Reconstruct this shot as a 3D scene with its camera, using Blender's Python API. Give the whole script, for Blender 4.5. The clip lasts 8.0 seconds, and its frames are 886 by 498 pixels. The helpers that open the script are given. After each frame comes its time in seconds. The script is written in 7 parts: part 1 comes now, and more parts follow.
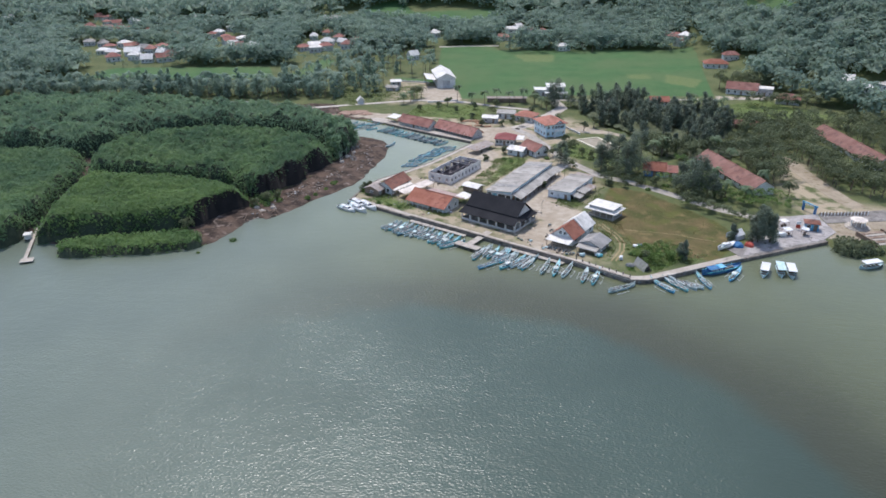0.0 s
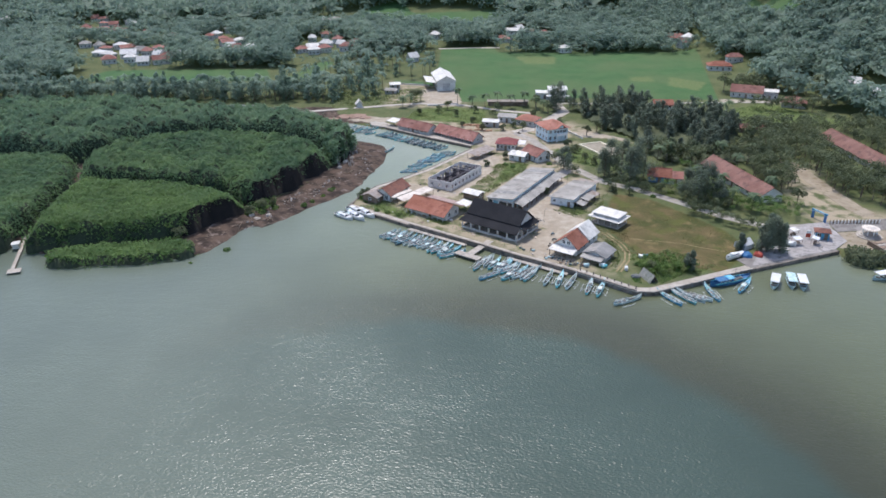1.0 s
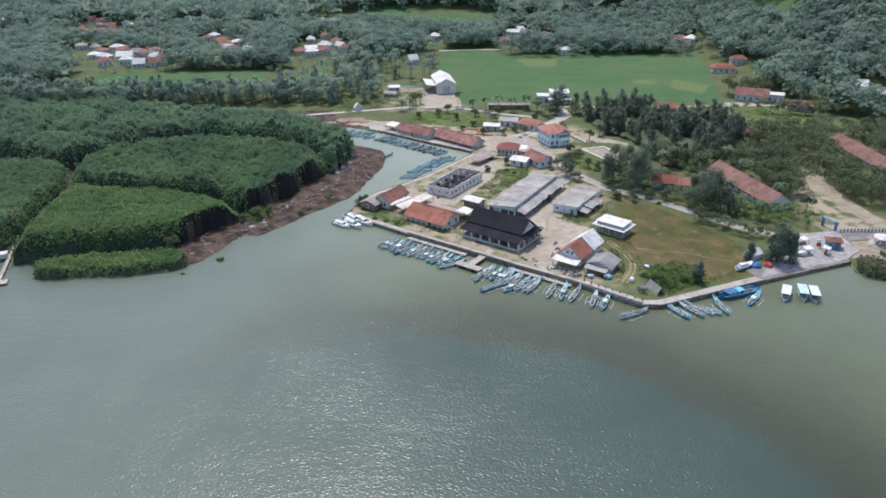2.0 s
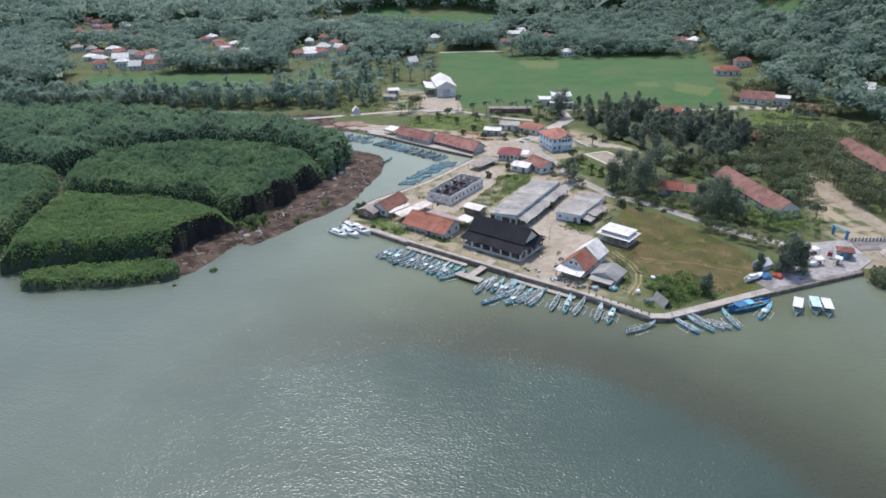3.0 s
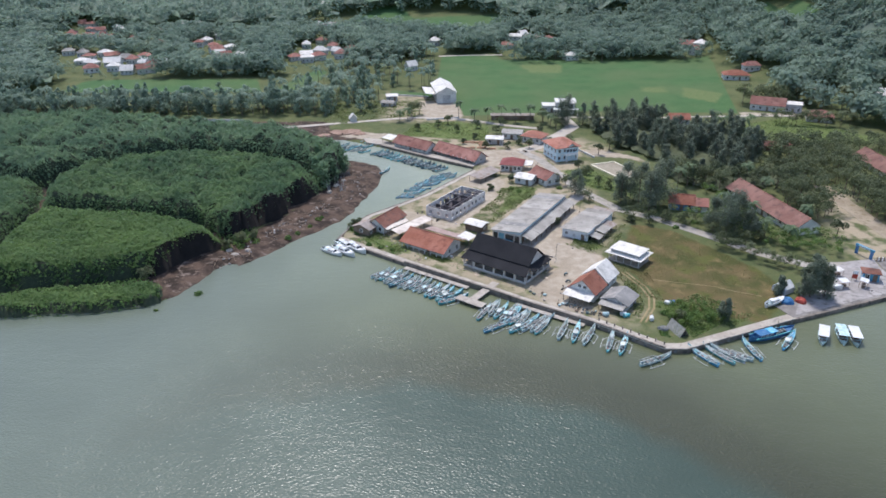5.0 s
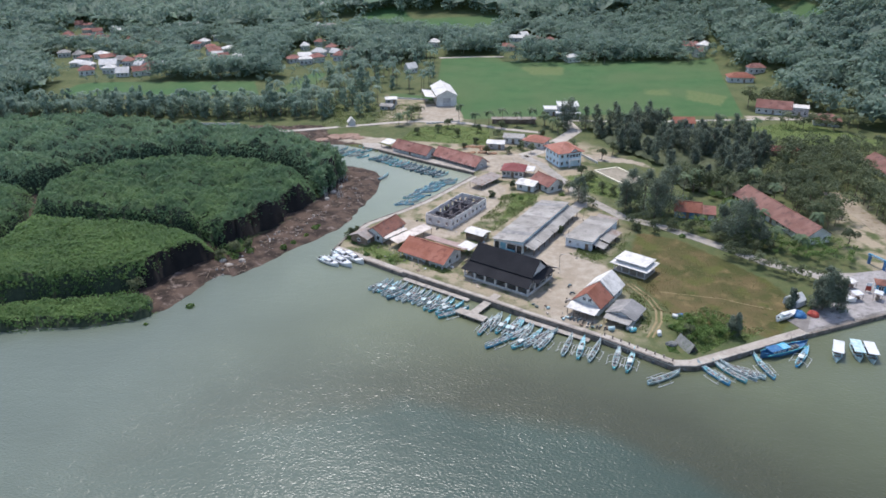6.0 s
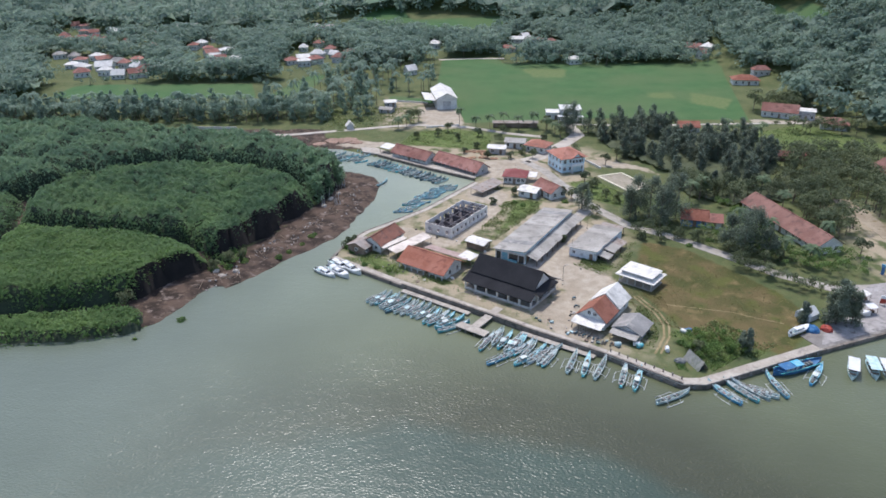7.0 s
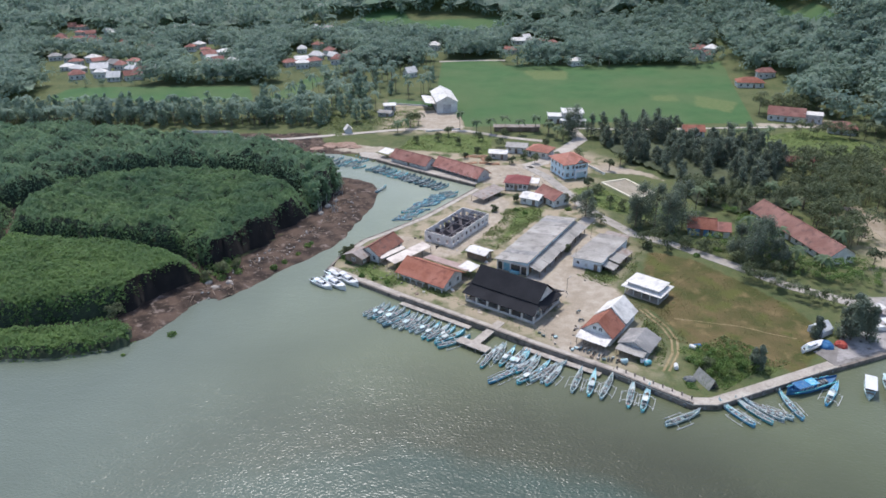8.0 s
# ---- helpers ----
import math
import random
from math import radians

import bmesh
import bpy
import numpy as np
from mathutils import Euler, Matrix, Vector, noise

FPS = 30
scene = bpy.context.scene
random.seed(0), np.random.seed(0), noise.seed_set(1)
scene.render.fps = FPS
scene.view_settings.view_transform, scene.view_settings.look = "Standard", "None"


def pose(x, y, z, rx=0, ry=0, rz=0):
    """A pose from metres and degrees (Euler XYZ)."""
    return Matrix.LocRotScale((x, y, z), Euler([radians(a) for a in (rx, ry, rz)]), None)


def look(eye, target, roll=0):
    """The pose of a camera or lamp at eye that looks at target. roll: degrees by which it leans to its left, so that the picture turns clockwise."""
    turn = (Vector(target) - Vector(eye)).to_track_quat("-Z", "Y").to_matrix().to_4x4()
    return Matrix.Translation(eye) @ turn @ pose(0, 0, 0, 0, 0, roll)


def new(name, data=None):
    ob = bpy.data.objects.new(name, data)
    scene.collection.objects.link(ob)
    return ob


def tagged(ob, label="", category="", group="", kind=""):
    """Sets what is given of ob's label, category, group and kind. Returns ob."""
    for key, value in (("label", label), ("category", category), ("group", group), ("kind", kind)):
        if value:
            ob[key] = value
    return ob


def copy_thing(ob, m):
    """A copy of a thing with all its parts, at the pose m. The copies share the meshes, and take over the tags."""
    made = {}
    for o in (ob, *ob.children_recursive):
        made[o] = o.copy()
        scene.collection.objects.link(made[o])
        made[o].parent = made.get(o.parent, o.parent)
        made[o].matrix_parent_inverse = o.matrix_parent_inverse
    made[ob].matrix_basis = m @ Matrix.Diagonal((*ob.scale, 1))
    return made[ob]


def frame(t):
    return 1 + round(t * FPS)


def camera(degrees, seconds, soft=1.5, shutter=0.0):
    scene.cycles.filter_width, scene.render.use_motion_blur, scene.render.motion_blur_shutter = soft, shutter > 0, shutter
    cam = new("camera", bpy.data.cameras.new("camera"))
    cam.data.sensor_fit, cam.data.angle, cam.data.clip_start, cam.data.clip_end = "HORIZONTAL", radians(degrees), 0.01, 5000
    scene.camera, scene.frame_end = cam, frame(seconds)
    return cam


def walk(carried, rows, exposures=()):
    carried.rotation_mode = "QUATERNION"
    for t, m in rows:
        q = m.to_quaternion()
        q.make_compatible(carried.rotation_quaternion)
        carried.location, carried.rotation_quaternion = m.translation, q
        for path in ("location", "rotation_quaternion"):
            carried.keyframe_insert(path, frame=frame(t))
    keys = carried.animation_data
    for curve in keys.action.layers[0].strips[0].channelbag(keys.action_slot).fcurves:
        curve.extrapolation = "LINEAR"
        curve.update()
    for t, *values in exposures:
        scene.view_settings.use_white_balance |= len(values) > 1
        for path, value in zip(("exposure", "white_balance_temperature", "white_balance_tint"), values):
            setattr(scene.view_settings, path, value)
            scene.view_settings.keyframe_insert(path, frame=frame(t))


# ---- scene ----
# ---------------------------------------------------------------- camera
cam = camera(64.19, 8.0, soft=1.7)
PATH = [
    (0.0, 0.00, 0.00, 100.00, -25.550, 0.001, -0.388),
    (1.0, 0.12, 7.28, 99.88, -25.517, 0.014, -0.417),
    (2.0, 0.24, 14.58, 99.78, -25.491, 0.030, -0.442),
    (3.0, 0.37, 21.88, 99.70, -25.470, 0.048, -0.464),
    (4.0, 0.49, 29.20, 99.64, -25.456, 0.068, -0.481),
    (5.0, 0.61, 36.53, 99.60, -25.448, 0.090, -0.495),
    (6.0, 0.73, 43.86, 99.59, -25.447, 0.113, -0.505),
    (7.0, 0.85, 51.21, 99.59, -25.451, 0.139, -0.511),
    (8.0, 0.97, 58.57, 99.62, -25.462, 0.167, -0.514),
]
walk(cam, [(t, pose(x, y, z, 90 + p, 0, w) @ pose(0, 0, 0, 0, 0, r)) for t, x, y, z, p, w, r in PATH],
     exposures=[(0.0, 0.66, 6480, 12), (8.0, 0.66, 6480, 12)])

# ---------------------------------------------------------------- light
SUN_EL, SUN_AZ = 64.0, -14.0          # degrees; azimuth from +y towards +x
world = bpy.data.worlds.new("sky")
scene.world = world
world.use_nodes = True
wn = world.node_tree
sky = wn.nodes.new("ShaderNodeTexSky")
sky.sky_type, sky.sun_disc = "NISHITA", False
sky.sun_elevation, sky.sun_rotation = radians(SUN_EL), radians(SUN_AZ)
sky.air_density, sky.dust_density, sky.ozone_density = 1.0, 1.5, 2.0
wn.nodes["Background"].inputs["Strength"].default_value = 0.15
wn.links.new(sky.outputs[0], wn.nodes["Background"].inputs[0])

sun = new("sun", bpy.data.lights.new("sun", "SUN"))
sun.data.energy, sun.data.angle, sun.data.color = 2.1, radians(0.6), (1.0, 0.97, 0.93)
sx = math.sin(radians(SUN_AZ)) * math.cos(radians(SUN_EL))
sy = math.cos(radians(SUN_AZ)) * math.cos(radians(SUN_EL))
sz = math.sin(radians(SUN_EL))
sun.matrix_world = look((sx * 500, sy * 500, sz * 500), (0, 0, 0))

# ---------------------------------------------------------------- materials
def mat(name, c1, c2=None, scale=1.0, rough=0.8, bump=0.0, fine=6.0, metal=0.0, vary=0.0, island=0.0, spec=0.3, wear=None, coat=0.0):
    """Two colours mixed by coarse noise, fine grain on top, wear patches in a third colour, per-object or per-piece variation."""
    m = bpy.data.materials.new(name)
    m.use_nodes = True
    nt = m.node_tree
    n, l = nt.nodes, nt.links
    b = n["Principled BSDF"]
    geo = n.new("ShaderNodeNewGeometry")
    obj = n.new("ShaderNodeTexCoord")
    c2 = c2 or tuple(min(1, v * 1.25) for v in c1)
    big = n.new("ShaderNodeTexNoise")
    big.inputs["Scale"].default_value, big.inputs["Detail"].default_value = scale, 4
    l.new(geo.outputs["Position"], big.inputs["Vector"])
    ramp = n.new("ShaderNodeMapRange")
    ramp.inputs["From Min"].default_value, ramp.inputs["From Max"].default_value = 0.35, 0.65
    l.new(big.outputs["Fac"], ramp.inputs["Value"])
    mix = n.new("ShaderNodeMix")
    mix.data_type = "RGBA"
    mix.inputs[6].default_value, mix.inputs[7].default_value = (*c1, 1), (*c2, 1)
    l.new(ramp.outputs[0], mix.inputs[0])
    col = mix.outputs[2]
    if wear:
        wn_ = n.new("ShaderNodeTexNoise")
        wn_.inputs["Scale"].default_value, wn_.inputs["Detail"].default_value = scale * 2.3, 6
        l.new(geo.outputs["Position"], wn_.inputs["Vector"])
        wr = n.new("ShaderNodeMapRange")
        wr.inputs["From Min"].default_value, wr.inputs["From Max"].default_value = 0.52, 0.7
        l.new(wn_.outputs["Fac"], wr.inputs["Value"])
        mw = n.new("ShaderNodeMix")
        mw.data_type = "RGBA"
        mw.inputs[7].default_value = (*wear, 1)
        l.new(wr.outputs[0], mw.inputs[0])
        l.new(col, mw.inputs[6])
        col = mw.outputs[2]
    grain = n.new("ShaderNodeTexNoise")
    grain.inputs["Scale"].default_value, grain.inputs["Detail"].default_value = fine, 3
    l.new(geo.outputs["Position"], grain.inputs["Vector"])
    val = n.new("ShaderNodeMapRange")
    val.inputs["To Min"].default_value, val.inputs["To Max"].default_value = 0.7, 1.3
    l.new(grain.outputs["Fac"], val.inputs["Value"])
    amount = val.outputs[0]
    for strength, node, sock in ((vary, "ShaderNodeObjectInfo", "Random"), (island, "ShaderNodeNewGeometry", "Random Per Island")):
        if strength:
            src = n.new(node)
            r = n.new("ShaderNodeMapRange")
            r.inputs["To Min"].default_value, r.inputs["To Max"].default_value = 1 - strength, 1 + strength
            l.new(src.outputs[sock], r.inputs["Value"])
            mul = n.new("ShaderNodeMath")
            mul.operation = "MULTIPLY"
            l.new(amount, mul.inputs[0])
            l.new(r.outputs[0], mul.inputs[1])
            amount = mul.outputs[0]
    hsv = n.new("ShaderNodeHueSaturation")
    l.new(col, hsv.inputs["Color"])
    l.new(amount, hsv.inputs["Value"])
    l.new(hsv.outputs[0], b.inputs["Base Color"])
    b.inputs["Roughness"].default_value, b.inputs["Metallic"].default_value = rough, metal
    b.inputs["Specular IOR Level"].default_value = spec
    b.inputs["Coat Weight"].default_value = coat
    if bump:
        bp = n.new("ShaderNodeBump")
        bp.inputs["Strength"].default_value, bp.inputs["Distance"].default_value = bump, 0.2
        l.new(grain.outputs["Fac"], bp.inputs["Height"])
        l.new(bp.outputs[0], b.inputs["Normal"])
    return m


def leaf_mat(name, c1, c2, scale=0.15, through_light=1.0, island=0.35):
    """Foliage: patchy greens. A leaf scatters about as much light through itself as it sends back."""
    m = mat(name, c1, c2, scale=scale, rough=0.7, fine=1.2, island=island, spec=0.15)
    n, l = m.node_tree.nodes, m.node_tree.links
    b = n["Principled BSDF"]
    tr = n.new("ShaderNodeBsdfTranslucent")
    gain = n.new("ShaderNodeMix")
    gain.data_type, gain.blend_type = "RGBA", "MULTIPLY"
    gain.inputs[0].default_value = 1.0
    gain.inputs[7].default_value = (through_light, through_light, through_light, 1)
    l.new(b.inputs["Base Color"].links[0].from_socket, gain.inputs[6])
    l.new(gain.outputs[2], tr.inputs["Color"])
    both = n.new("ShaderNodeAddShader")
    l.new(b.outputs[0], both.inputs[0])
    l.new(tr.outputs[0], both.inputs[1])
    l.new(both.outputs[0], n["Material Output"].inputs["Surface"])
    return m


def ribbed(m, pitch=0.6, depth=0.5, along=0.0):
    """Adds the ribs of sheet metal, or courses of tiles, to a roof material (object space, across x)."""
    n, l = m.node_tree.nodes, m.node_tree.links
    b = n["Principled BSDF"]
    tc = n.new("ShaderNodeTexCoord")
    mp = n.new("ShaderNodeMapping")
    mp.inputs["Rotation"].default_value[2] = radians(along)
    l.new(tc.outputs["Object"], mp.inputs["Vector"])
    wv = n.new("ShaderNodeTexWave")
    wv.bands_direction = "X"
    wv.inputs["Scale"].default_value = 0.314 / pitch
    wv.inputs["Distortion"].default_value = 0.4
    l.new(mp.outputs[0], wv.inputs["Vector"])
    bp = n.new("ShaderNodeBump")
    bp.inputs["Strength"].default_value, bp.inputs["Distance"].default_value = depth, 0.06
    l.new(wv.outputs["Fac"], bp.inputs["Height"])
    l.new(bp.outputs[0], b.inputs["Normal"])
    return m


ROOF_ORANGE = ribbed(mat("roof_tiles_orange", (0.25, 0.098, 0.065), (0.325, 0.142, 0.102), 0.25, 0.9, fine=3, vary=0.12, spec=0.15, wear=(0.19, 0.075, 0.055)), 0.5)
ROOF_RED = ribbed(mat("roof_tiles_red", (0.25, 0.112, 0.09), (0.34, 0.178, 0.148), 0.2, 0.85, fine=3, vary=0.2, spec=0.15, wear=(0.17, 0.085, 0.07)), 0.5)
ROOF_CORAL = ribbed(mat("roof_tiles_coral", (0.33, 0.14, 0.1), (0.41, 0.195, 0.15), 0.3, 0.85, fine=3, vary=0.1, spec=0.15, wear=(0.25, 0.12, 0.09)), 0.5)
ROOF_OLD = ribbed(mat("roof_tiles_weathered", (0.19, 0.098, 0.08), (0.26, 0.145, 0.12), 0.2, 0.9, fine=3, vary=0.1, spec=0.15, wear=(0.13, 0.08, 0.07)), 0.5)
ROOF_BROWN = ribbed(mat("roof_tiles_brown", (0.17, 0.07, 0.05), (0.24, 0.11, 0.08), 0.3, 0.85, fine=3, wear=(0.12, 0.07, 0.06)), 0.5)
ROOF_BLACK = ribbed(mat("roof_sheets_charcoal", (0.022, 0.022, 0.025), (0.03, 0.03, 0.033), 0.2, 0.9, fine=3, spec=0.1), 0.9, 0.4)
ROOF_GREY = ribbed(mat("roof_asbestos_grey", (0.285, 0.266, 0.24), (0.375, 0.352, 0.322), 0.15, 0.9, fine=2, vary=0.1, spec=0.15, wear=(0.2, 0.185, 0.17)), 0.9, 0.6)
ROOF_WHITE = ribbed(mat("roof_sheets_white", (0.58, 0.55, 0.51), (0.69, 0.66, 0.615), 0.2, 0.6, fine=2, wear=(0.42, 0.4, 0.37)), 0.8, 0.4)
ROOF_CREAM = ribbed(mat("roof_sheets_cream", (0.55, 0.48, 0.42), (0.66, 0.59, 0.52), 0.2, 0.7, fine=2, wear=(0.42, 0.35, 0.3)), 0.8, 0.4)
ROOF_PINKISH = ribbed(mat("roof_sheets_faded", (0.3, 0.215, 0.19), (0.37, 0.28, 0.25), 0.3, 0.85, fine=2, wear=(0.22, 0.16, 0.14)), 0.8, 0.4)
ROOF_DULL = ribbed(mat("roof_sheets_rusty", (0.25, 0.22, 0.2), (0.33, 0.28, 0.25), 0.3, 0.8, fine=2, wear=(0.2, 0.13, 0.09)), 0.8, 0.5)
PLASTER_WHITE = mat("plaster_white", (0.56, 0.55, 0.52), (0.7, 0.69, 0.66), 0.3, 0.85, fine=4, vary=0.08, wear=(0.45, 0.43, 0.4))
PLASTER_GREY = mat("plaster_grey", (0.38, 0.37, 0.36), (0.5, 0.49, 0.48), 0.4, 0.9, fine=4, bump=0.2, wear=(0.25, 0.24, 0.23))
PLASTER_BLUE = mat("plaster_pale_blue", (0.5, 0.66, 0.72), (0.62, 0.75, 0.8), 0.3, 0.8, fine=4, wear=(0.6, 0.66, 0.68))
PLASTER_NAVY = mat("plaster_blue", (0.07, 0.16, 0.32), (0.1, 0.22, 0.4), 0.3, 0.8, fine=4)
TRIM_WHITE = mat("painted_trim", (0.72, 0.72, 0.7), (0.8, 0.8, 0.78), 1.0, 0.6, fine=5)
# Glass, and on flat panels the painted shade inside open fronts and sheds.
DARK_VOID = mat("dark_glass_and_gap_shade", (0.03, 0.035, 0.04), (0.05, 0.055, 0.06), 0.6, 0.2, fine=2, spec=0.5)
TIMBER = mat("weathered_timber", (0.16, 0.11, 0.08), (0.26, 0.2, 0.15), 0.5, 0.85, fine=5, bump=0.2, vary=0.2)
CONCRETE = mat("weathered_concrete", (0.33, 0.29, 0.245), (0.44, 0.395, 0.34), 0.25, 0.9, fine=3, bump=0.15, wear=(0.24, 0.21, 0.19))
CONCRETE_DARK = mat("stained_concrete", (0.14, 0.12, 0.1), (0.24, 0.205, 0.175), 0.35, 0.9, fine=3, bump=0.25, wear=(0.07, 0.065, 0.06))
ASPHALT = mat("worn_asphalt", (0.3, 0.275, 0.245), (0.39, 0.36, 0.32), 0.2, 0.95, fine=3, spec=0.1, wear=(0.24, 0.22, 0.19))
PAVING = mat("pale_paving", (0.37, 0.33, 0.285), (0.46, 0.415, 0.36), 0.15, 0.9, fine=2, wear=(0.3, 0.26, 0.22))
SANDY_TRACK = mat("sandy_track", (0.25, 0.205, 0.15), (0.33, 0.28, 0.215), 0.2, 0.95, fine=2, spec=0.1, wear=(0.2, 0.165, 0.1))
TRACK = mat("rutted_earth", (0.25, 0.19, 0.105), (0.32, 0.255, 0.155), 0.4, 0.95, fine=2, spec=0.1, wear=(0.16, 0.13, 0.06))
PLAZA = mat("plaza_paving", (0.26, 0.24, 0.23), (0.37, 0.345, 0.33), 0.3, 0.9, fine=3, bump=0.1, wear=(0.18, 0.165, 0.155))
# Dark paving, with the trees' shade put into the colour as well.
LANDING = mat("shade_dark_landing", (0.16, 0.146, 0.134), (0.27, 0.248, 0.23), 0.25, 0.9, fine=3, bump=0.15, wear=(0.12, 0.11, 0.1))
SAND = mat("sandy_ground", (0.42, 0.33, 0.25), (0.52, 0.43, 0.34), 0.12, 0.95, fine=2, wear=(0.34, 0.26, 0.19))
BARK = mat("bark", (0.12, 0.09, 0.07), (0.2, 0.16, 0.13), 0.6, 0.9, fine=6, bump=0.4)
LEAF_MANGROVE = leaf_mat("mangrove_leaves", (0.048, 0.09, 0.045), (0.084, 0.134, 0.056), 0.06, 0.92, 0.1)
# Far stand: lightened, with distance haze put into the green.
LEAF_OLD_HAZE = leaf_mat("hazed_old_mangrove_leaves", (0.064, 0.11, 0.066), (0.098, 0.15, 0.083), 0.06, 1.0, 0.1)
LEAF_YOUNG = leaf_mat("young_mangrove_leaves", (0.05, 0.092, 0.031), (0.08, 0.13, 0.042), 0.07, 0.92, 0.1)
# Near-black twigs and stems: shade on the steep sides is put into the colour.
TWIG_SHADE = mat("mangrove_twig_shade", (0.026, 0.037, 0.022), (0.045, 0.06, 0.034), 0.8, 0.9, fine=2.5, bump=0.5)
STEM_SHADE = mat("mangrove_stem_shade", (0.011, 0.0095, 0.009), (0.018, 0.015, 0.0135), 0.4, 0.9, fine=2.5, bump=0.5)
# Pale blue-green: distance haze is partly put into this leaf colour.
LEAF_FOREST_HAZE = leaf_mat("hazed_forest_leaves", (0.078, 0.114, 0.09), (0.11, 0.148, 0.112), 0.03, 1.15, 0.06)
LEAF_CASUARINA = leaf_mat("casuarina_needles", (0.07, 0.088, 0.066), (0.098, 0.117, 0.084), 0.1, 1.0, 0.06)
LEAF_GROVE = leaf_mat("grove_leaves", (0.054, 0.068, 0.038), (0.086, 0.1, 0.052), 0.08, 0.9, 0.1)
LEAF_BUSH = leaf_mat("bush_leaves", (0.058, 0.102, 0.03), (0.1, 0.142, 0.042), 0.3, 0.8)
LEAF_PALM = leaf_mat("palm_fronds", (0.06, 0.092, 0.05), (0.09, 0.12, 0.065), 0.1, 0.7, 0.2)


# ---------------------------------------------------------------- mesh helpers
def mesh_ob(name, verts, faces, material, parent=None):
    me = bpy.data.meshes.new(name)
    me.from_pydata([tuple(v) for v in verts], [], [tuple(f) for f in faces])
    me.materials.append(material)
    ob = new(name, me)
    ob.parent = parent
    return ob


def quads_ob(name, verts, material, faces=None, parent=None):
    """A big mesh from numpy: verts (n, 3), faces (m, 4)."""
    verts = np.asarray(verts, dtype=np.float32)
    if faces is None:
        faces = np.arange(len(verts)).reshape(-1, 4)
    me = bpy.data.meshes.new(name)
    me.vertices.add(len(verts))
    me.vertices.foreach_set("co", verts.ravel())
    me.loops.add(faces.size)
    me.loops.foreach_set("vertex_index", faces.ravel().astype(np.int32))
    me.polygons.add(len(faces))
    me.polygons.foreach_set("loop_start", np.arange(0, faces.size, faces.shape[1], dtype=np.int32))
    me.update(calc_edges=True)
    me.materials.append(material)
    ob = new(name, me)
    ob.parent = parent
    return ob


def part(name, bm, material, parent=None, label=""):
    me = bpy.data.meshes.new(name)
    bmesh.ops.recalc_face_normals(bm, faces=bm.faces)
    bm.to_mesh(me)
    bm.free()
    me.materials.append(material)
    ob = new(name, me)
    ob.parent = parent
    return tagged(ob, label)


def add_box(bm, x0, y0, z0, x1, y1, z1):
    v = [bm.verts.new(p) for p in ((x0, y0, z0), (x1, y0, z0), (x1, y1, z0), (x0, y1, z0), (x0, y0, z1), (x1, y0, z1), (x1, y1, z1), (x0, y1, z1))]
    for f in ((3, 2, 1, 0), (4, 5, 6, 7), (0, 1, 5, 4), (1, 2, 6, 5), (2, 3, 7, 6), (3, 0, 4, 7)):
        bm.faces.new([v[i] for i in f])


def boxes(*rows, bevel=0.0):
    bm = bmesh.new()
    for r in rows:
        add_box(bm, *r)
    if bevel:
        bmesh.ops.bevel(bm, geom=bm.edges[:], offset=bevel, segments=1, affect="EDGES")
    return bm


def add_slab(bm, quad, thick):
    """A thick sheet under four 3D points."""
    top = [bm.verts.new(p) for p in quad]
    low = [bm.verts.new((p[0], p[1], p[2] - thick)) for p in quad]
    bm.faces.new(top)
    bm.faces.new(low[::-1])
    k = len(quad)
    for i in range(k):
        bm.faces.new((top[i], low[i], low[(i + 1) % k], top[(i + 1) % k]))


def slab(*quads, thick=0.15):
    bm = bmesh.new()
    for q in quads:
        add_slab(bm, q, thick)
    return bm


def add_tube(bm, pts, radius, sides=6, taper=1.0):
    rings = []
    for i, p in enumerate(pts):
        p = Vector(p)
        a, b = Vector(pts[max(i - 1, 0)]), Vector(pts[min(i + 1, len(pts) - 1)])
        d = (b - a).normalized()
        side = d.cross(Vector((0, 0, 1)))
        side = side.normalized() if side.length > 1e-3 else Vector((1, 0, 0))
        up = side.cross(d)
        r = radius * (1 + (taper - 1) * i / max(len(pts) - 1, 1))
        rings.append([bm.verts.new(p + side * (r * math.cos(2 * math.pi * k / sides)) + up * (r * math.sin(2 * math.pi * k / sides))) for k in range(sides)])
    for a, b in zip(rings, rings[1:]):
        for k in range(sides):
            bm.faces.new((a[k], a[(k + 1) % sides], b[(k + 1) % sides], b[k]))
    bm.faces.new(rings[0][::-1])
    bm.faces.new(rings[-1])


def tube(pts, radius, sides=6, taper=1.0):
    bm = bmesh.new()
    add_tube(bm, pts, radius, sides, taper)
    return bm


def thing(name, x, y, z, ang=0.0, label="", category="", group="", kind=""):
    ob = new(name)
    ob.empty_display_size = 0.5
    ob.matrix_basis = pose(x, y, z, 0, 0, ang)
    return tagged(ob, label, category, group, kind)


# ---------------------------------------------------------------- plan
# The shore, from the west to the east; the land lies north of it.
MUD_WEST = [(-4000, 150), (-400, 175), (-200, 196), (-146, 209.5), (-142, 219), (-144.4, 232), (-147.5, 264), (-146.2, 264), (-142.6, 232), (-136.5, 216), (-128, 214), (-118, 211.5), (-100, 210), (-88, 210), (-80, 212), (-76.5, 215),
            (-73.5, 222), (-69.6, 230.5), (-66.5, 234.6), (-63.6, 234), (-57.6, 239.4), (-52.7, 247), (-47.8, 253), (-42.6, 260.5), (-34.6, 269.8), (-30.6, 286.5), (-26.2, 302.6), (-24.4, 321), (-28, 330), (-45, 340), (-54, 349), (-64, 362), (-60, 370), (-47, 368), (-36, 361)]
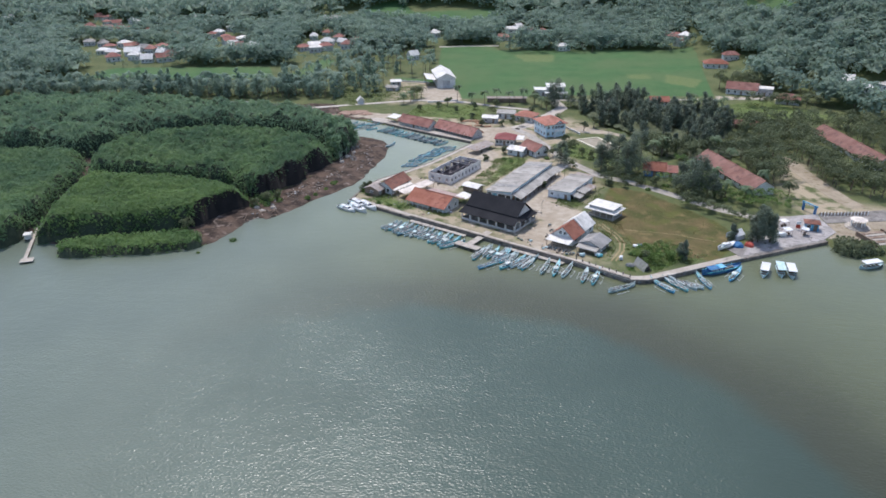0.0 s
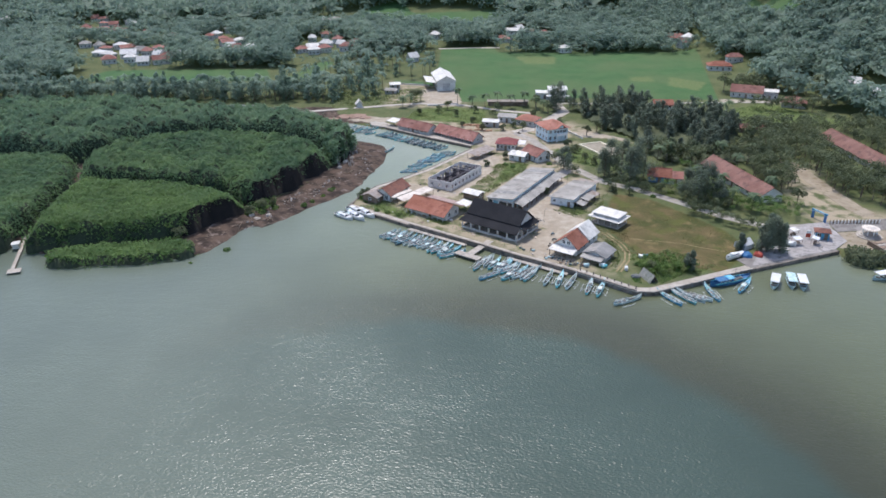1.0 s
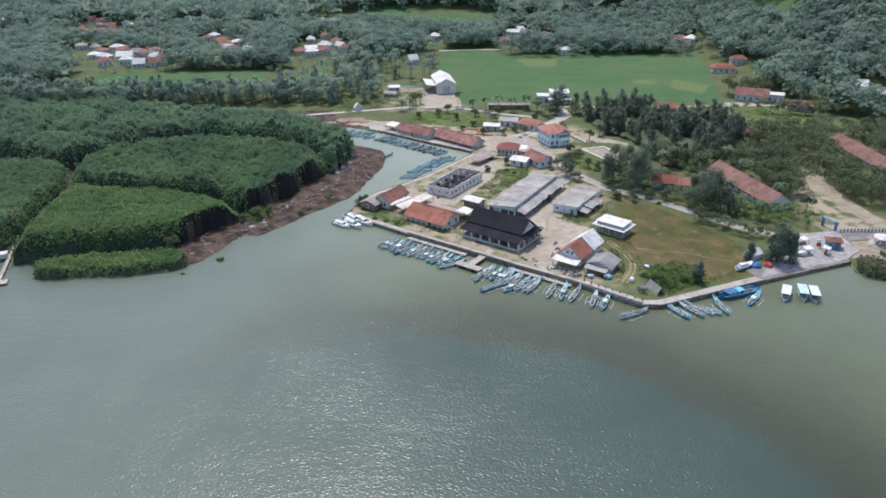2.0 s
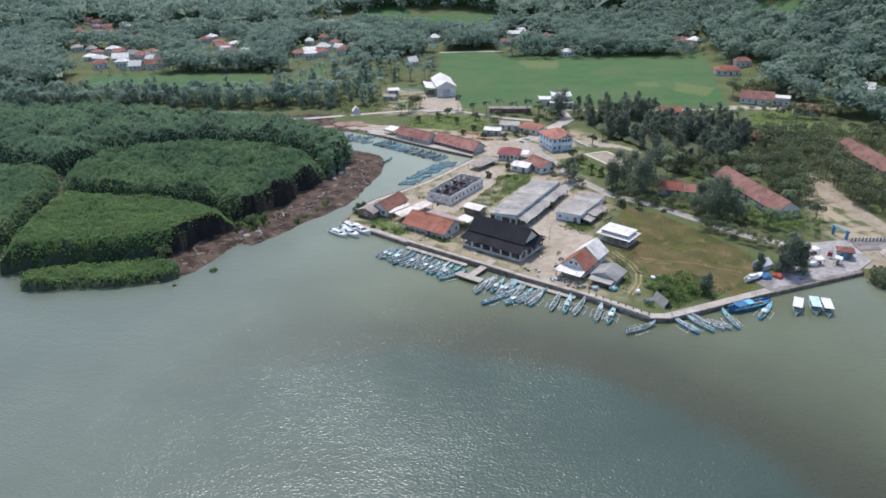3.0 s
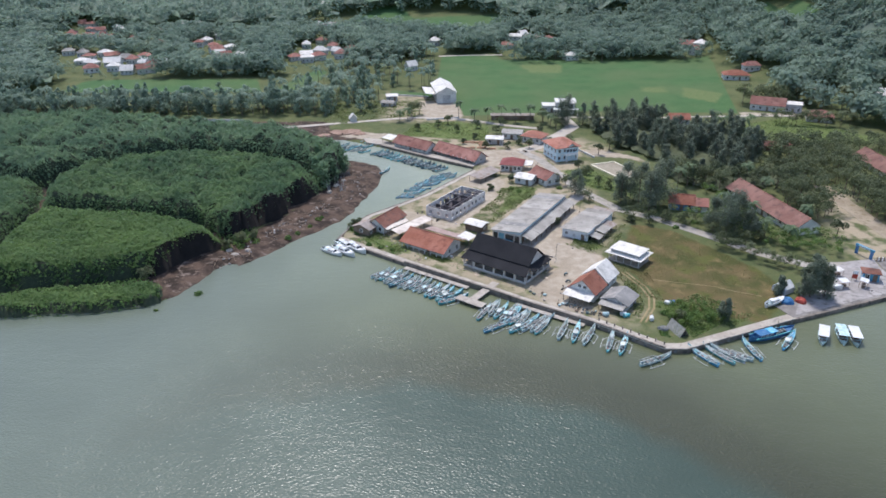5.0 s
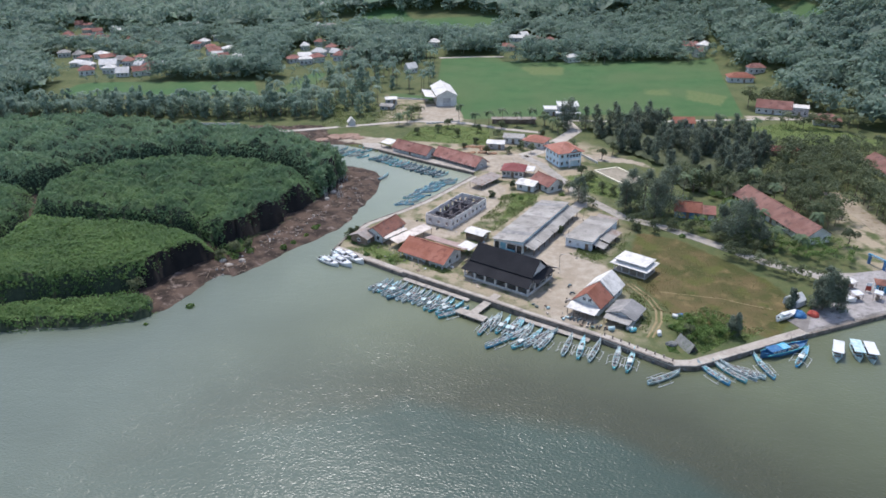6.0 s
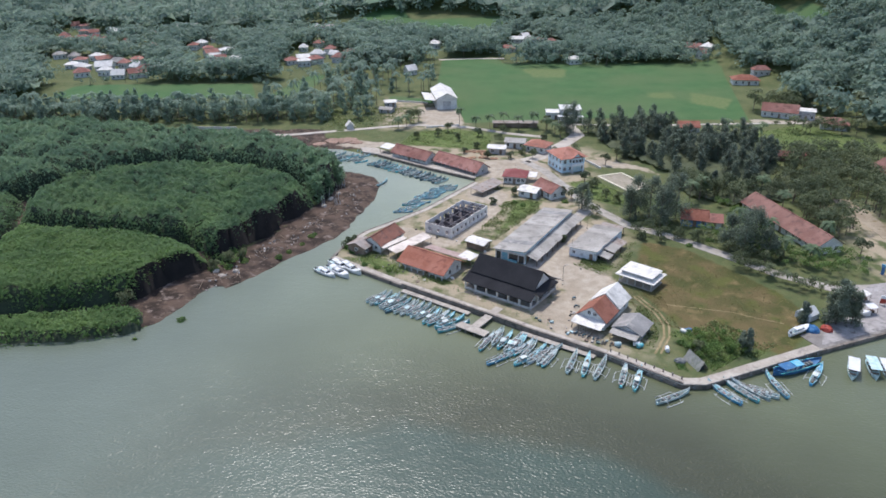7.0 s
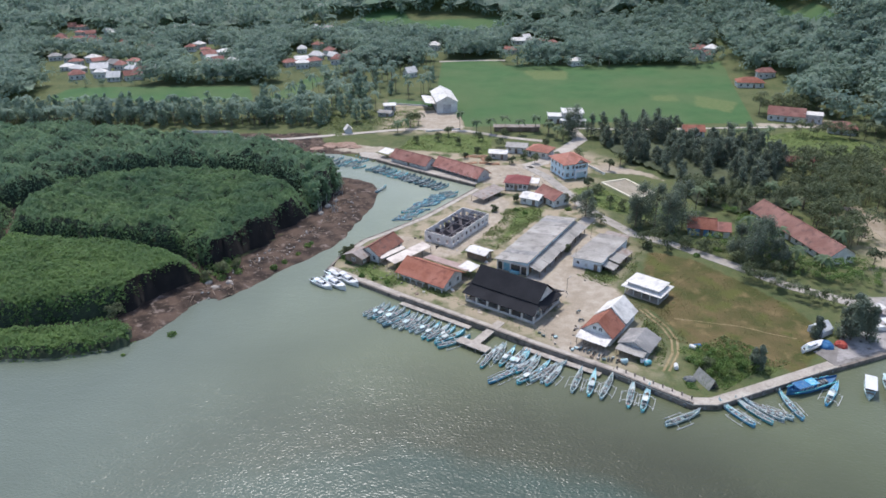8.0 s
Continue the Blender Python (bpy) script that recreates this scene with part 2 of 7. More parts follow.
BANK_FAR = [(-28.7, 356.7), (-20, 349.5), (-5.2, 337.5), (13.1, 324.2)]
BANK_NEAR = [(12.9, 320.4), (-6.5, 292.6), (-17.3, 281.2), (-26.7, 272.1), (-31.7, 262.7), (-35.4, 250.8)]
QUAY = [(-12, 232.9), (13.4, 214.7), (22.1, 208.2), (39.7, 196.2), (55.0, 183.6), (60.5, 183.4), (77.8, 190.6), (93.9, 197.4), (126.4, 209.6)]
EAST = [(128, 203), (137, 195), (165, 199), (300, 190), (4000, 150)]
SHORE = MUD_WEST + BANK_FAR + BANK_NEAR + QUAY + EAST
HARD = BANK_FAR + BANK_NEAR + QUAY


WATER_Z = 0.45


def seg_dist(px, py, line):
    best = np.full(px.shape, 1e9)
    for (ax, ay), (bx, by) in zip(line, line[1:]):
        dx, dy = bx - ax, by - ay
        t = np.clip(((px - ax) * dx + (py - ay) * dy) / (dx * dx + dy * dy), 0, 1)
        best = np.minimum(best, np.hypot(px - ax - t * dx, py - ay - t * dy))
    return best


def inside(px, py, poly):
    odd = np.zeros(px.shape, bool)
    for (ax, ay), (bx, by) in zip(poly, poly[1:] + poly[:1]):
        if ay != by:
            odd ^= ((ay > py) != (by > py)) & (px < (bx - ax) * (py - ay) / (by - ay) + ax)
    return odd


LAND = SHORE + [(4000, 9000), (-4000, 9000)]


def smooth(e0, e1, v):
    t = np.clip((v - e0) / (e1 - e0), 0, 1)
    return t * t * (3 - 2 * t)


def ripple(x, y, s):
    return np.sin(x / s + 1.3 * np.sin(y / s * 0.7)) * np.cos(y / s * 1.1 + 0.8 * np.sin(x / s * 0.6))


def hill(x, y):
    """Height of the wooded hills behind the plain."""
    a = smooth(0, 220, (x - 205) * 0.86 + (y - 420) * 0.25) * 105 * smooth(330, 430, y)
    b = smooth(640, 1500, y + 0.25 * x) * 140
    c = smooth(0, 500, -(x + 420) * 0.6 + (y - 650) * 0.5) * 90
    return (a + b + c) * (1 + 0.16 * ripple(x, y, 60)) + 1.2 * ripple(x, y, 35) * smooth(560, 800, y)


def ground_height(x, y):
    x, y = np.asarray(x, float), np.asarray(y, float)
    d = seg_dist(x, y, SHORE) * np.where(inside(x, y, LAND), 1, -1)
    d = d + (x < -24) * (y < 345) * (0.75 * ripple(x, y, 2.7) + 0.4 * ripple(y, x, 1.5))
    hard = seg_dist(x, y, HARD) < np.maximum(np.abs(d) + 0.5, 2)
    soft_z = WATER_Z + np.where(d > 0, 0.75 * smooth(0, 9, d) + 0.1 * d.clip(0, 1), np.maximum(d * 0.25, -2.5))
    hard_z = np.where(d > 0.6, 1.45, np.where(d > -0.3, -1 + 2.4 * (d + 0.3) / 0.9, -2.5))
    lumps = 0.22 * ripple(x, y, 1.7) + 0.3 * ripple(y, x, 3.4)
    soft_z = soft_z + np.where(d > 0.8, (lumps + 0.45 * smooth(0.5, 2.2, d) * (1 - smooth(3.0, 6.0, d))) * (x < -24) * smooth(0.8, 3, d), 0)
    z = np.where(hard, hard_z, soft_z)
    z = np.where((~hard) & (d > 0), np.maximum(z, 1.45 * smooth(8, 40, d) * (x > -30)), z)
    return z + smooth(20, 160, d) * smooth(370, 430, y) * 0.55 + hill(x, y)


def gz(x, y):
    return float(ground_height(np.array([x]), np.array([y]))[0])


# ---------------------------------------------------------------- ground, water
def axis(lo, fine0, fine1, hi, step, grow=1.16, cap=60.0):
    pts = list(np.arange(fine0, fine1 + 0.01, step))
    s, v = step, fine0
    while v > lo:
        s = min(s * grow, cap if v > lo * 0.3 or abs(v) < 1300 else 900)
        v -= s
        pts.insert(0, v)
    s, v = step, fine1
    while v < hi:
        s = min(s * grow, cap if v < 1300 else 900)
        v += s
        pts.append(v)
    return np.array(pts)


DIRT = [
    [(24, 216), (30, 205), (38, 201), (42, 204), (37, 214), (46, 228), (52, 231), (49, 239), (43, 247), (51, 272), (48, 281), (27, 244), (36, 229)],
    [(0, 261), (5, 260), (22, 290), (20, 298)],
    [(-13, 441), (-9, 400), (11, 405), (8, 443)],
    [(-50, 372), (-34, 366), (-24, 374), (-40, 380)],
    [(17, 326), (40, 318), (46, 322), (46, 340), (38, 350), (22, 347), (12, 342)],
    [(62, 345), (66, 338), (82, 334), (90, 326), (86, 336), (70, 348)],
    [(-6, 262), (2, 258), (2, 262), (-4, 270), (-14, 276), (-20, 272)],
    [(14, 298), (22, 294), (26, 306), (14, 318), (8, 306)],
    [(158, 404), (188, 400), (188, 404), (160, 410)],
    [(180, 404), (200, 396), (206, 412), (184, 416)],
]
PADDY = [
    [(-30, 468), (-4, 460), (0, 579), (40, 581), (48, 556), (194, 554), (158, 408), (81, 415), (12, 408), (8, 446), (-8, 450), (-32, 458)],
    [(-228, 470), (-238, 506), (-122, 506), (-110, 468)],
    [(-104, 470), (-90, 524), (-78, 524), (-82, 476)],
    [(-107, 771), (-48, 778), (2, 766), (50, 745), (64, 706), (25, 662), (1, 684), (-49, 695), (-88, 711)],
    [(239, 620), (262, 572), (256, 532), (238, 566)],
]
RIPE = [[(52, 548), (86, 548), (80, 512), (60, 518)], [(148, 470), (166, 452), (154, 430), (140, 446)], [(122, 470), (136, 470), (134, 456), (120, 458)]]
MUD = [
    [(-29, 338), (-19, 328), (-19, 306), (-24, 286), (-30, 266), (-42, 250), (-54, 232), (-62, 224), (-70, 205), (-88, 220), (-76, 244), (-64, 258), (-52, 282), (-46, 300), (-42, 320), (-46, 338)],
    [(-70, 372), (-62, 385), (-44, 380), (-32, 366), (-48, 368)],
    [(-420, 170), (-420, 400), (-60, 400), (-46, 340), (-50, 285), (-76, 240), (-72, 204), (-90, 199), (-140, 198)],
]
TRODDEN = [[(130, 244), (140, 288), (156, 294), (152, 268), (148, 244), (166, 236), (166, 226), (128, 227)], [(-36, 252), (-12, 234), (40, 197), (54, 196), (50, 240), (62, 262), (58, 296), (64, 340), (80, 345), (60, 372), (10, 372), (-28, 372), (-20, 355), (14, 326), (12, 318), (-8, 290)], [(-30, 398), (12, 396), (14, 460), (-34, 462)]]
MEADOW = [[(57, 226), (63, 206), (84, 195), (92, 203), (98, 214), (96, 226), (88, 240), (78, 256), (66, 262), (60, 246)]]
LUSH = [[(-27, 250), (-20, 244), (-11, 240), (-9, 242), (-18, 250), (-25, 255)], [(33, 246), (40, 241), (50, 243), (48, 249), (40, 252)], [(-6, 238), (0, 233), (3, 234), (-3, 240)], [(24, 213.5), (29, 209.5), (30, 211), (25, 215)], [(39, 246), (46, 240), (53, 243), (50, 248), (42, 250)], [(146, 383), (182, 400), (212, 352), (150, 361)], [(20, 272), (14, 262), (34, 290), (38, 298), (28, 300)], [(58, 205), (76, 194), (84, 200), (72, 212)], [(-14, 392), (-20, 372), (22, 362), (24, 388), (6, 398)],
        [(50, 318), (56, 300), (78, 284), (86, 296), (70, 306), (62, 322)]]

gx, gy = axis(-4500, -150, 192, 4500, 1.8), axis(-1500, 178, 446, 5500, 1.8)
GX, GY = np.meshgrid(gx, gy)
GZ = ground_height(GX, GY)
nx, ny = len(gx), len(gy)
idx = np.arange(nx * ny).reshape(ny, nx)
gfaces = np.stack([idx[:-1, :-1], idx[:-1, 1:], idx[1:, 1:], idx[1:, :-1]], -1).reshape(-1, 4)
gverts = np.stack([GX, GY, GZ], -1).reshape(-1, 3)


def zone(polys, soft=1.8):
    w = np.zeros(GX.shape)
    for p in polys:
        d = seg_dist(GX, GY, p + p[:1]) * np.where(inside(GX, GY, p), 1, -1)
        w = np.maximum(w, smooth(-soft, soft, d))
    return w.ravel()


def ground_material():
    m = bpy.data.materials.new("ground_cover")
    m.use_nodes = True
    n, l = m.node_tree.nodes, m.node_tree.links
    b = n["Principled BSDF"]
    b.inputs["Roughness"].default_value, b.inputs["Specular IOR Level"].default_value = 0.95, 0.15
    geo = n.new("ShaderNodeNewGeometry")

    def tex(scale, detail=4):
        t = n.new("ShaderNodeTexNoise")
        t.inputs["Scale"].default_value, t.inputs["Detail"].default_value = scale, detail
        l.new(geo.outputs["Position"], t.inputs["Vector"])
        return t.outputs["Fac"]

    def blend(fac, a, c):
        x = n.new("ShaderNodeMix")
        x.data_type = "RGBA"
        for s, v in ((6, a), (7, c)):
            if isinstance(v, tuple):
                x.inputs[s].default_value = (*v, 1)
            else:
                l.new(v, x.inputs[s])
        l.new(fac, x.inputs[0])
        return x.outputs[2]

    def ramp(v, lo, hi):
        r = n.new("ShaderNodeMapRange")
        r.inputs["From Min"].default_value, r.inputs["From Max"].default_value = lo, hi
        l.new(v, r.inputs["Value"])
        return r.outputs[0]

    def edge(weight, noise_v, amount=0.9):
        """A zone's weight with a ragged border."""
        s = n.new("ShaderNodeMath")
        s.operation = "MULTIPLY_ADD"
        l.new(noise_v, s.inputs[0])
        s.inputs[1].default_value = amount
        l.new(weight, s.inputs[2])
        return ramp(s.outputs[0], 0.5 + amount * 0.28, 0.5 + amount * 0.72)

    n1, n2, n3, n4 = tex(0.09), tex(0.5), tex(2.2, 3), tex(0.02)
    za, zb = n.new("ShaderNodeVertexColor"), n.new("ShaderNodeVertexColor")
    za.layer_name, zb.layer_name = "zone_a", "zone_b"
    sa, sb = n.new("ShaderNodeSeparateColor"), n.new("ShaderNodeSeparateColor")
    l.new(za.outputs[0], sa.inputs[0])
    l.new(zb.outputs[0], sb.inputs[0])
    grass = blend(ramp(n1, 0.35, 0.65), (0.074, 0.096, 0.04), (0.108, 0.122, 0.053))
    grass = blend(ramp(n2, 0.5, 0.75), grass, (0.13, 0.125, 0.06))
    lush = blend(ramp(n2, 0.35, 0.65), (0.085, 0.125, 0.035), (0.135, 0.165, 0.06))
    meadow = blend(ramp(tex(0.07, 5), 0.4, 0.6), (0.066, 0.07, 0.024), (0.122, 0.094, 0.044))
    meadow = blend(ramp(tex(0.2, 5), 0.55, 0.72), meadow, (0.18, 0.135, 0.066))
    meadow = blend(ramp(tex(0.13, 6), 0.54, 0.66), meadow, (0.09, 0.094, 0.029))
    meadow = blend(ramp(n2, 0.6, 0.75), meadow, (0.05, 0.068, 0.02))
    paddy = blend(ramp(n1, 0.3, 0.7), (0.05, 0.11, 0.042), (0.07, 0.135, 0.052))
    paddy = blend(ramp(n4, 0.4, 0.62), paddy, (0.085, 0.13, 0.055))
    ripe = blend(ramp(n2, 0.35, 0.65), (0.1, 0.145, 0.055), (0.135, 0.16, 0.068))
    dirt = blend(ramp(n2, 0.35, 0.65), (0.315, 0.265, 0.205), (0.4, 0.345, 0.275))
    dirt = blend(ramp(n1, 0.5, 0.7), dirt, (0.285, 0.235, 0.175))
    mud = blend(ramp(tex(0.22, 6), 0.4, 0.6), (0.036, 0.027, 0.022), (0.1, 0.07, 0.054))
    mud = blend(ramp(tex(0.7, 6), 0.56, 0.7), mud, (0.145, 0.108, 0.085))
    mud = blend(ramp(tex(0.35, 7), 0.6, 0.72), mud, (0.2, 0.16, 0.138))
    worn = n.new("ShaderNodeMath")
    worn.operation = "MULTIPLY"
    l.new(za.outputs["Alpha"], worn.inputs[0])
    l.new(ramp(tex(0.2, 6), 0.38, 0.55), worn.inputs[1])
    grass = blend(worn.outputs[0], grass, (0.33, 0.275, 0.195))
    col = blend(edge(sb.outputs[1], n2), grass, lush)
    col = blend(edge(sb.outputs[0], n2, 0.6), col, meadow)
    col = blend(edge(sa.outputs[1], n2, 0.3), col, paddy)
    col = blend(edge(sb.outputs[2], tex(0.25, 5), 1.0), col, ripe)
    col = blend(edge(sa.outputs[2], n2, 0.6), col, mud)
    col = blend(edge(sa.outputs[0], n2, 0.8), col, dirt)
    hsv = n.new("ShaderNodeHueSaturation")
    gr = n.new("ShaderNodeMapRange")
    gr.inputs["To Min"].default_value, gr.inputs["To Max"].default_value = 0.72, 1.28
    l.new(n3, gr.inputs["Value"])
    l.new(gr.outputs[0], hsv.inputs["Value"])
    l.new(col, hsv.inputs["Color"])
    l.new(hsv.outputs[0], b.inputs["Base Color"])
    bp = n.new("ShaderNodeBump")
    bp.inputs["Strength"].default_value, bp.inputs["Distance"].default_value = 0.3, 0.3
    l.new(n3, bp.inputs["Height"])
    l.new(bp.outputs[0], b.inputs["Normal"])
    return m


ground = quads_ob("ground", gverts, ground_material(), gfaces)
tagged(ground, "grass, paddy fields, bare earth and mud flats", "ground", kind="structure")
ground.data.polygons.foreach_set("use_smooth", np.ones(len(gfaces), bool))
for layer, chans in (("zone_a", (zone(DIRT, 2.4), zone(PADDY, 2.5), zone(MUD), zone(TRODDEN, 6))), ("zone_b", (zone(MEADOW, 3), zone(LUSH, 3), zone(RIPE, 4), np.ones(nx * ny)))):
    att = ground.data.color_attributes.new(layer, "FLOAT_COLOR", "POINT")
    att.data.foreach_set("color", np.stack(chans, -1).astype(np.float32).ravel())


def water_material():
    m = bpy.data.materials.new("estuary_water")
    m.use_nodes = True
    n, l = m.node_tree.nodes, m.node_tree.links
    b = n["Principled BSDF"]
    geo = n.new("ShaderNodeNewGeometry")

    def tex(scale, detail, rot=0.0, stretch=1.0, dist=0.0):
        mp = n.new("ShaderNodeMapping")
        mp.inputs["Rotation"].default_value[2] = radians(rot)
        mp.inputs["Scale"].default_value = (stretch, 1, 1)
        l.new(geo.outputs["Position"], mp.inputs["Vector"])
        t = n.new("ShaderNodeTexNoise")
        t.inputs["Scale"].default_value, t.inputs["Detail"].default_value, t.inputs["Distortion"].default_value = scale, detail, dist
        l.new(mp.outputs[0], t.inputs["Vector"])
        return t.outputs["Fac"]

    def math_(op, a, c):
        x = n.new("ShaderNodeMath")
        x.operation = op
        for i, v in enumerate((a, c)):
            if isinstance(v, (int, float)):
                x.inputs[i].default_value = v
            else:
                l.new(v, x.inputs[i])
        return x.outputs[0]

    # a silty plume drifts off the quay, with a dark seam along its curved edge
    wob = math_("MULTIPLY", math_("SUBTRACT", tex(0.05, 5, dist=0.4), 0.5), 11.0)
    far_from = n.new("ShaderNodeVectorMath")
    far_from.operation = "DISTANCE"
    far_from.inputs[1].default_value = (-10, 80, 0)
    l.new(geo.outputs["Position"], far_from.inputs[0])
    across = math_("ADD", far_from.outputs["Value"], wob)
    silt = n.new("ShaderNodeValToRGB")
    e = silt.color_ramp.elements
    e[0].position, e[0].color = 0.0, (0.056, 0.086, 0.068, 1)
    e[1].position, e[1].color = 1.0, (0.295, 0.325, 0.245, 1)
    for p, c in ((0.135, (0.052, 0.08, 0.06)), (0.168, (0.058, 0.064, 0.037)), (0.215, (0.066, 0.072, 0.04)), (0.33, (0.13, 0.146, 0.082)), (0.5, (0.17, 0.194, 0.121)), (0.75, (0.234, 0.264, 0.185))):
        k = e.new(p)
        k.color = (*c, 1)
    rng_ = n.new("ShaderNodeMapRange")
    rng_.inputs["From Min"].default_value, rng_.inputs["From Max"].default_value = 60, 260
    l.new(across, rng_.inputs["Value"])
    l.new(rng_.outputs[0], silt.inputs[0])
    sep = n.new("ShaderNodeSeparateXYZ")
    l.new(geo.outputs["Position"], sep.inputs[0])
    west = n.new("ShaderNodeMapRange")
    west.inputs["From Min"].default_value, west.inputs["From Max"].default_value = -75, 5
    l.new(sep.outputs[0], west.inputs["Value"])
    # lighter western water: haze and sky reflection are put into its colour
    west_mix = n.new("ShaderNodeMix")
    west_mix.data_type = "RGBA"
    west_mix.inputs[6].default_value = (0.118, 0.144, 0.112, 1)
    l.new(west.outputs[0], west_mix.inputs[0])
    l.new(silt.outputs[0], west_mix.inputs[7])
    mott = n.new("ShaderNodeHueSaturation")
    mr = n.new("ShaderNodeMapRange")
    mr.inputs["To Min"].default_value, mr.inputs["To Max"].default_value = 0.72, 1.1
    l.new(tex(0.035, 5), mr.inputs["Value"])
    # the water colour gets darker towards the east
    east_tone = n.new("ShaderNodeMapRange")
    east_tone.inputs["From Min"].default_value, east_tone.inputs["From Max"].default_value = -20, 100
    east_tone.inputs["To Min"].default_value, east_tone.inputs["To Max"].default_value = 1.05, 0.78
    l.new(sep.outputs[0], east_tone.inputs["Value"])
    l.new(math_("MULTIPLY", mr.outputs[0], east_tone.outputs[0]), mott.inputs["Value"])
    l.new(west_mix.outputs[2], mott.inputs["Color"])
    l.new(mott.outputs[0], b.inputs["Base Color"])
    b.inputs["Roughness"].default_value, b.inputs["IOR"].default_value = 0.28, 1.33
    h = math_("ADD", math_("MULTIPLY", tex(2.0, 1.5, 35, 0.72), 0.62), math_("MULTIPLY", tex(0.5, 2, 20, 0.5), 0.55))
    # gusts: patches of rougher and calmer water
    gust = n.new("ShaderNodeMapRange")
    gust.inputs["From Min"].default_value, gust.inputs["From Max"].default_value = 0.35, 0.68
    gust.inputs["To Min"].default_value, gust.inputs["To Max"].default_value = 0.52, 1.04
    l.new(tex(0.035, 4), gust.inputs["Value"])
    bp = n.new("ShaderNodeBump")
    bp.inputs["Distance"].default_value = 0.33
    # calmer in the shelter of the quay
    lee = n.new("ShaderNodeMapRange")
    lee.inputs["From Min"].default_value, lee.inputs["From Max"].default_value = 150, 208
    lee.inputs["To Min"].default_value, lee.inputs["To Max"].default_value = 1.0, 0.58
    l.new(sep.outputs[1], lee.inputs["Value"])
    l.new(math_("MULTIPLY", gust.outputs[0], lee.outputs[0]), bp.inputs["Strength"])
    l.new(h, bp.inputs["Height"])
    l.new(bp.outputs[0], b.inputs["Normal"])
    return m


water = mesh_ob("water", [(-4400, -1400, WATER_Z), (4400, -1400, WATER_Z), (4400, 900, WATER_Z), (-4400, 900, WATER_Z)], [(0, 1, 2, 3)], water_material())
tagged(water, "rippled grey-green estuary water with a silty plume", "water", kind="structure")


# ---------------------------------------------------------------- quays, paths
def offset_line(line, d):
    """The line moved to its left by d, mitred."""
    out = []
    for i, p in enumerate(line):
        a, b = line[max(i - 1, 0)], line[min(i + 1, len(line) - 1)]
        n1 = Vector((-(p[1] - a[1]), p[0] - a[0])) if i else None
        n2 = Vector((-(b[1] - p[1]), b[0] - p[0])) if i < len(line) - 1 else None
        n1 = n1.normalized() if n1 else n2.normalized()
        n2 = n2.normalized() if n2 else n1
        m = (n1 + n2).normalized()
        k = d / max(m.dot(n1), 0.4)
        out.append((p[0] + m.x * k, p[1] + m.y * k))
    return out


def strip(line, d0, d1, z0, z1):
    """A solid band along a line between two offsets and two heights."""
    bm = bmesh.new()
    a, b = offset_line(line, d0), offset_line(line, d1)
    rings = [[bm.verts.new((*p, z)) for p, z in ((pa, z0), (pb, z0), (pb, z1), (pa, z1))] for pa, pb in zip(a, b)]
    for r, s in zip(rings, rings[1:]):
        for k in range(4):
            bm.faces.new((r[k], r[(k + 1) % 4], s[(k + 1) % 4], s[k]))
    bm.faces.new(rings[0])
    bm.faces.new(rings[-1][::-1])
    return bm


FRONT = [(-35.4, 250.8)] + QUAY
for i, line in enumerate((FRONT, BANK_FAR, BANK_NEAR)):
    tagged(part("quay_wall_%d" % (i + 1), strip(line, 0.0, 0.7, -2.6, 1.56), CONCRETE_DARK), "stained concrete quay wall standing in the water", "quay", kind="structure")
tagged(part("quay_path_1", strip(QUAY[3:8], 0.72, 3.0, 1.3, 1.55), CONCRETE), "pale concrete path along the quay", "path", kind="structure")
tagged(part("quay_path_2", strip(FRONT[:5], 0.72, 2.6, 1.3, 1.54), CONCRETE), "concrete edge along the quay", "path", kind="structure")
tagged(part("quay_path_3", strip(BANK_FAR, 0.72, 5.0, 1.3, 1.55), CONCRETE), "concrete apron in front of the stalls", "path", kind="structure")
tagged(part("quay_path_4", strip(BANK_NEAR[:5], 0.72, 2.4, 1.3, 1.54), CONCRETE), "concrete edge along the boat basin", "path", kind="structure")
tagged(part("quay_path_5", strip(QUAY[7:9], 0.72, 7.5, 1.3, 1.56), LANDING), "paved landing by the gate", "path", kind="structure")
tagged(part("quay_kerb_1", strip(FRONT[1:6], 0.1, 0.6, 1.56, 2.05), CONCRETE_DARK), "dark concrete kerb along the quay", "kerb", kind="structure")
tagged(part("quay_kerb_2", strip(QUAY[3:8], 0.05, 0.5, 1.56, 1.85), CONCRETE), "concrete kerb along the quay", "kerb", kind="structure")


def road(name, line, width, material, label, dz=0.06):
    """A band that follows the ground."""
    pts = []
    for a, b in zip(line, line[1:]):
        k = max(1, int(math.hypot(b[0] - a[0], b[1] - a[1]) / 6))
        pts += [(a[0] + (b[0] - a[0]) * i / k, a[1] + (b[1] - a[1]) * i / k) for i in range(k)]
    pts.append(line[-1])
    a, b = offset_line(pts, -width / 2), offset_line(pts, width / 2)
    verts, faces = [], []
    for p, q in zip(a, b):
        z = max(gz(*p), gz(*q), 1.45)
        verts += [(*p, z + dz), (*q, z + dz), (*p, z - 0.5), (*q, z - 0.5)]
    for i in range(len(pts) - 1):
        o = 4 * i
        faces += [(o, o + 4, o + 5, o + 1), (o + 2, o + 6, o + 4, o), (o + 1, o + 5, o + 7, o + 3)]
    return tagged(mesh_ob(name, verts, faces, material), label, "road", kind="structure")


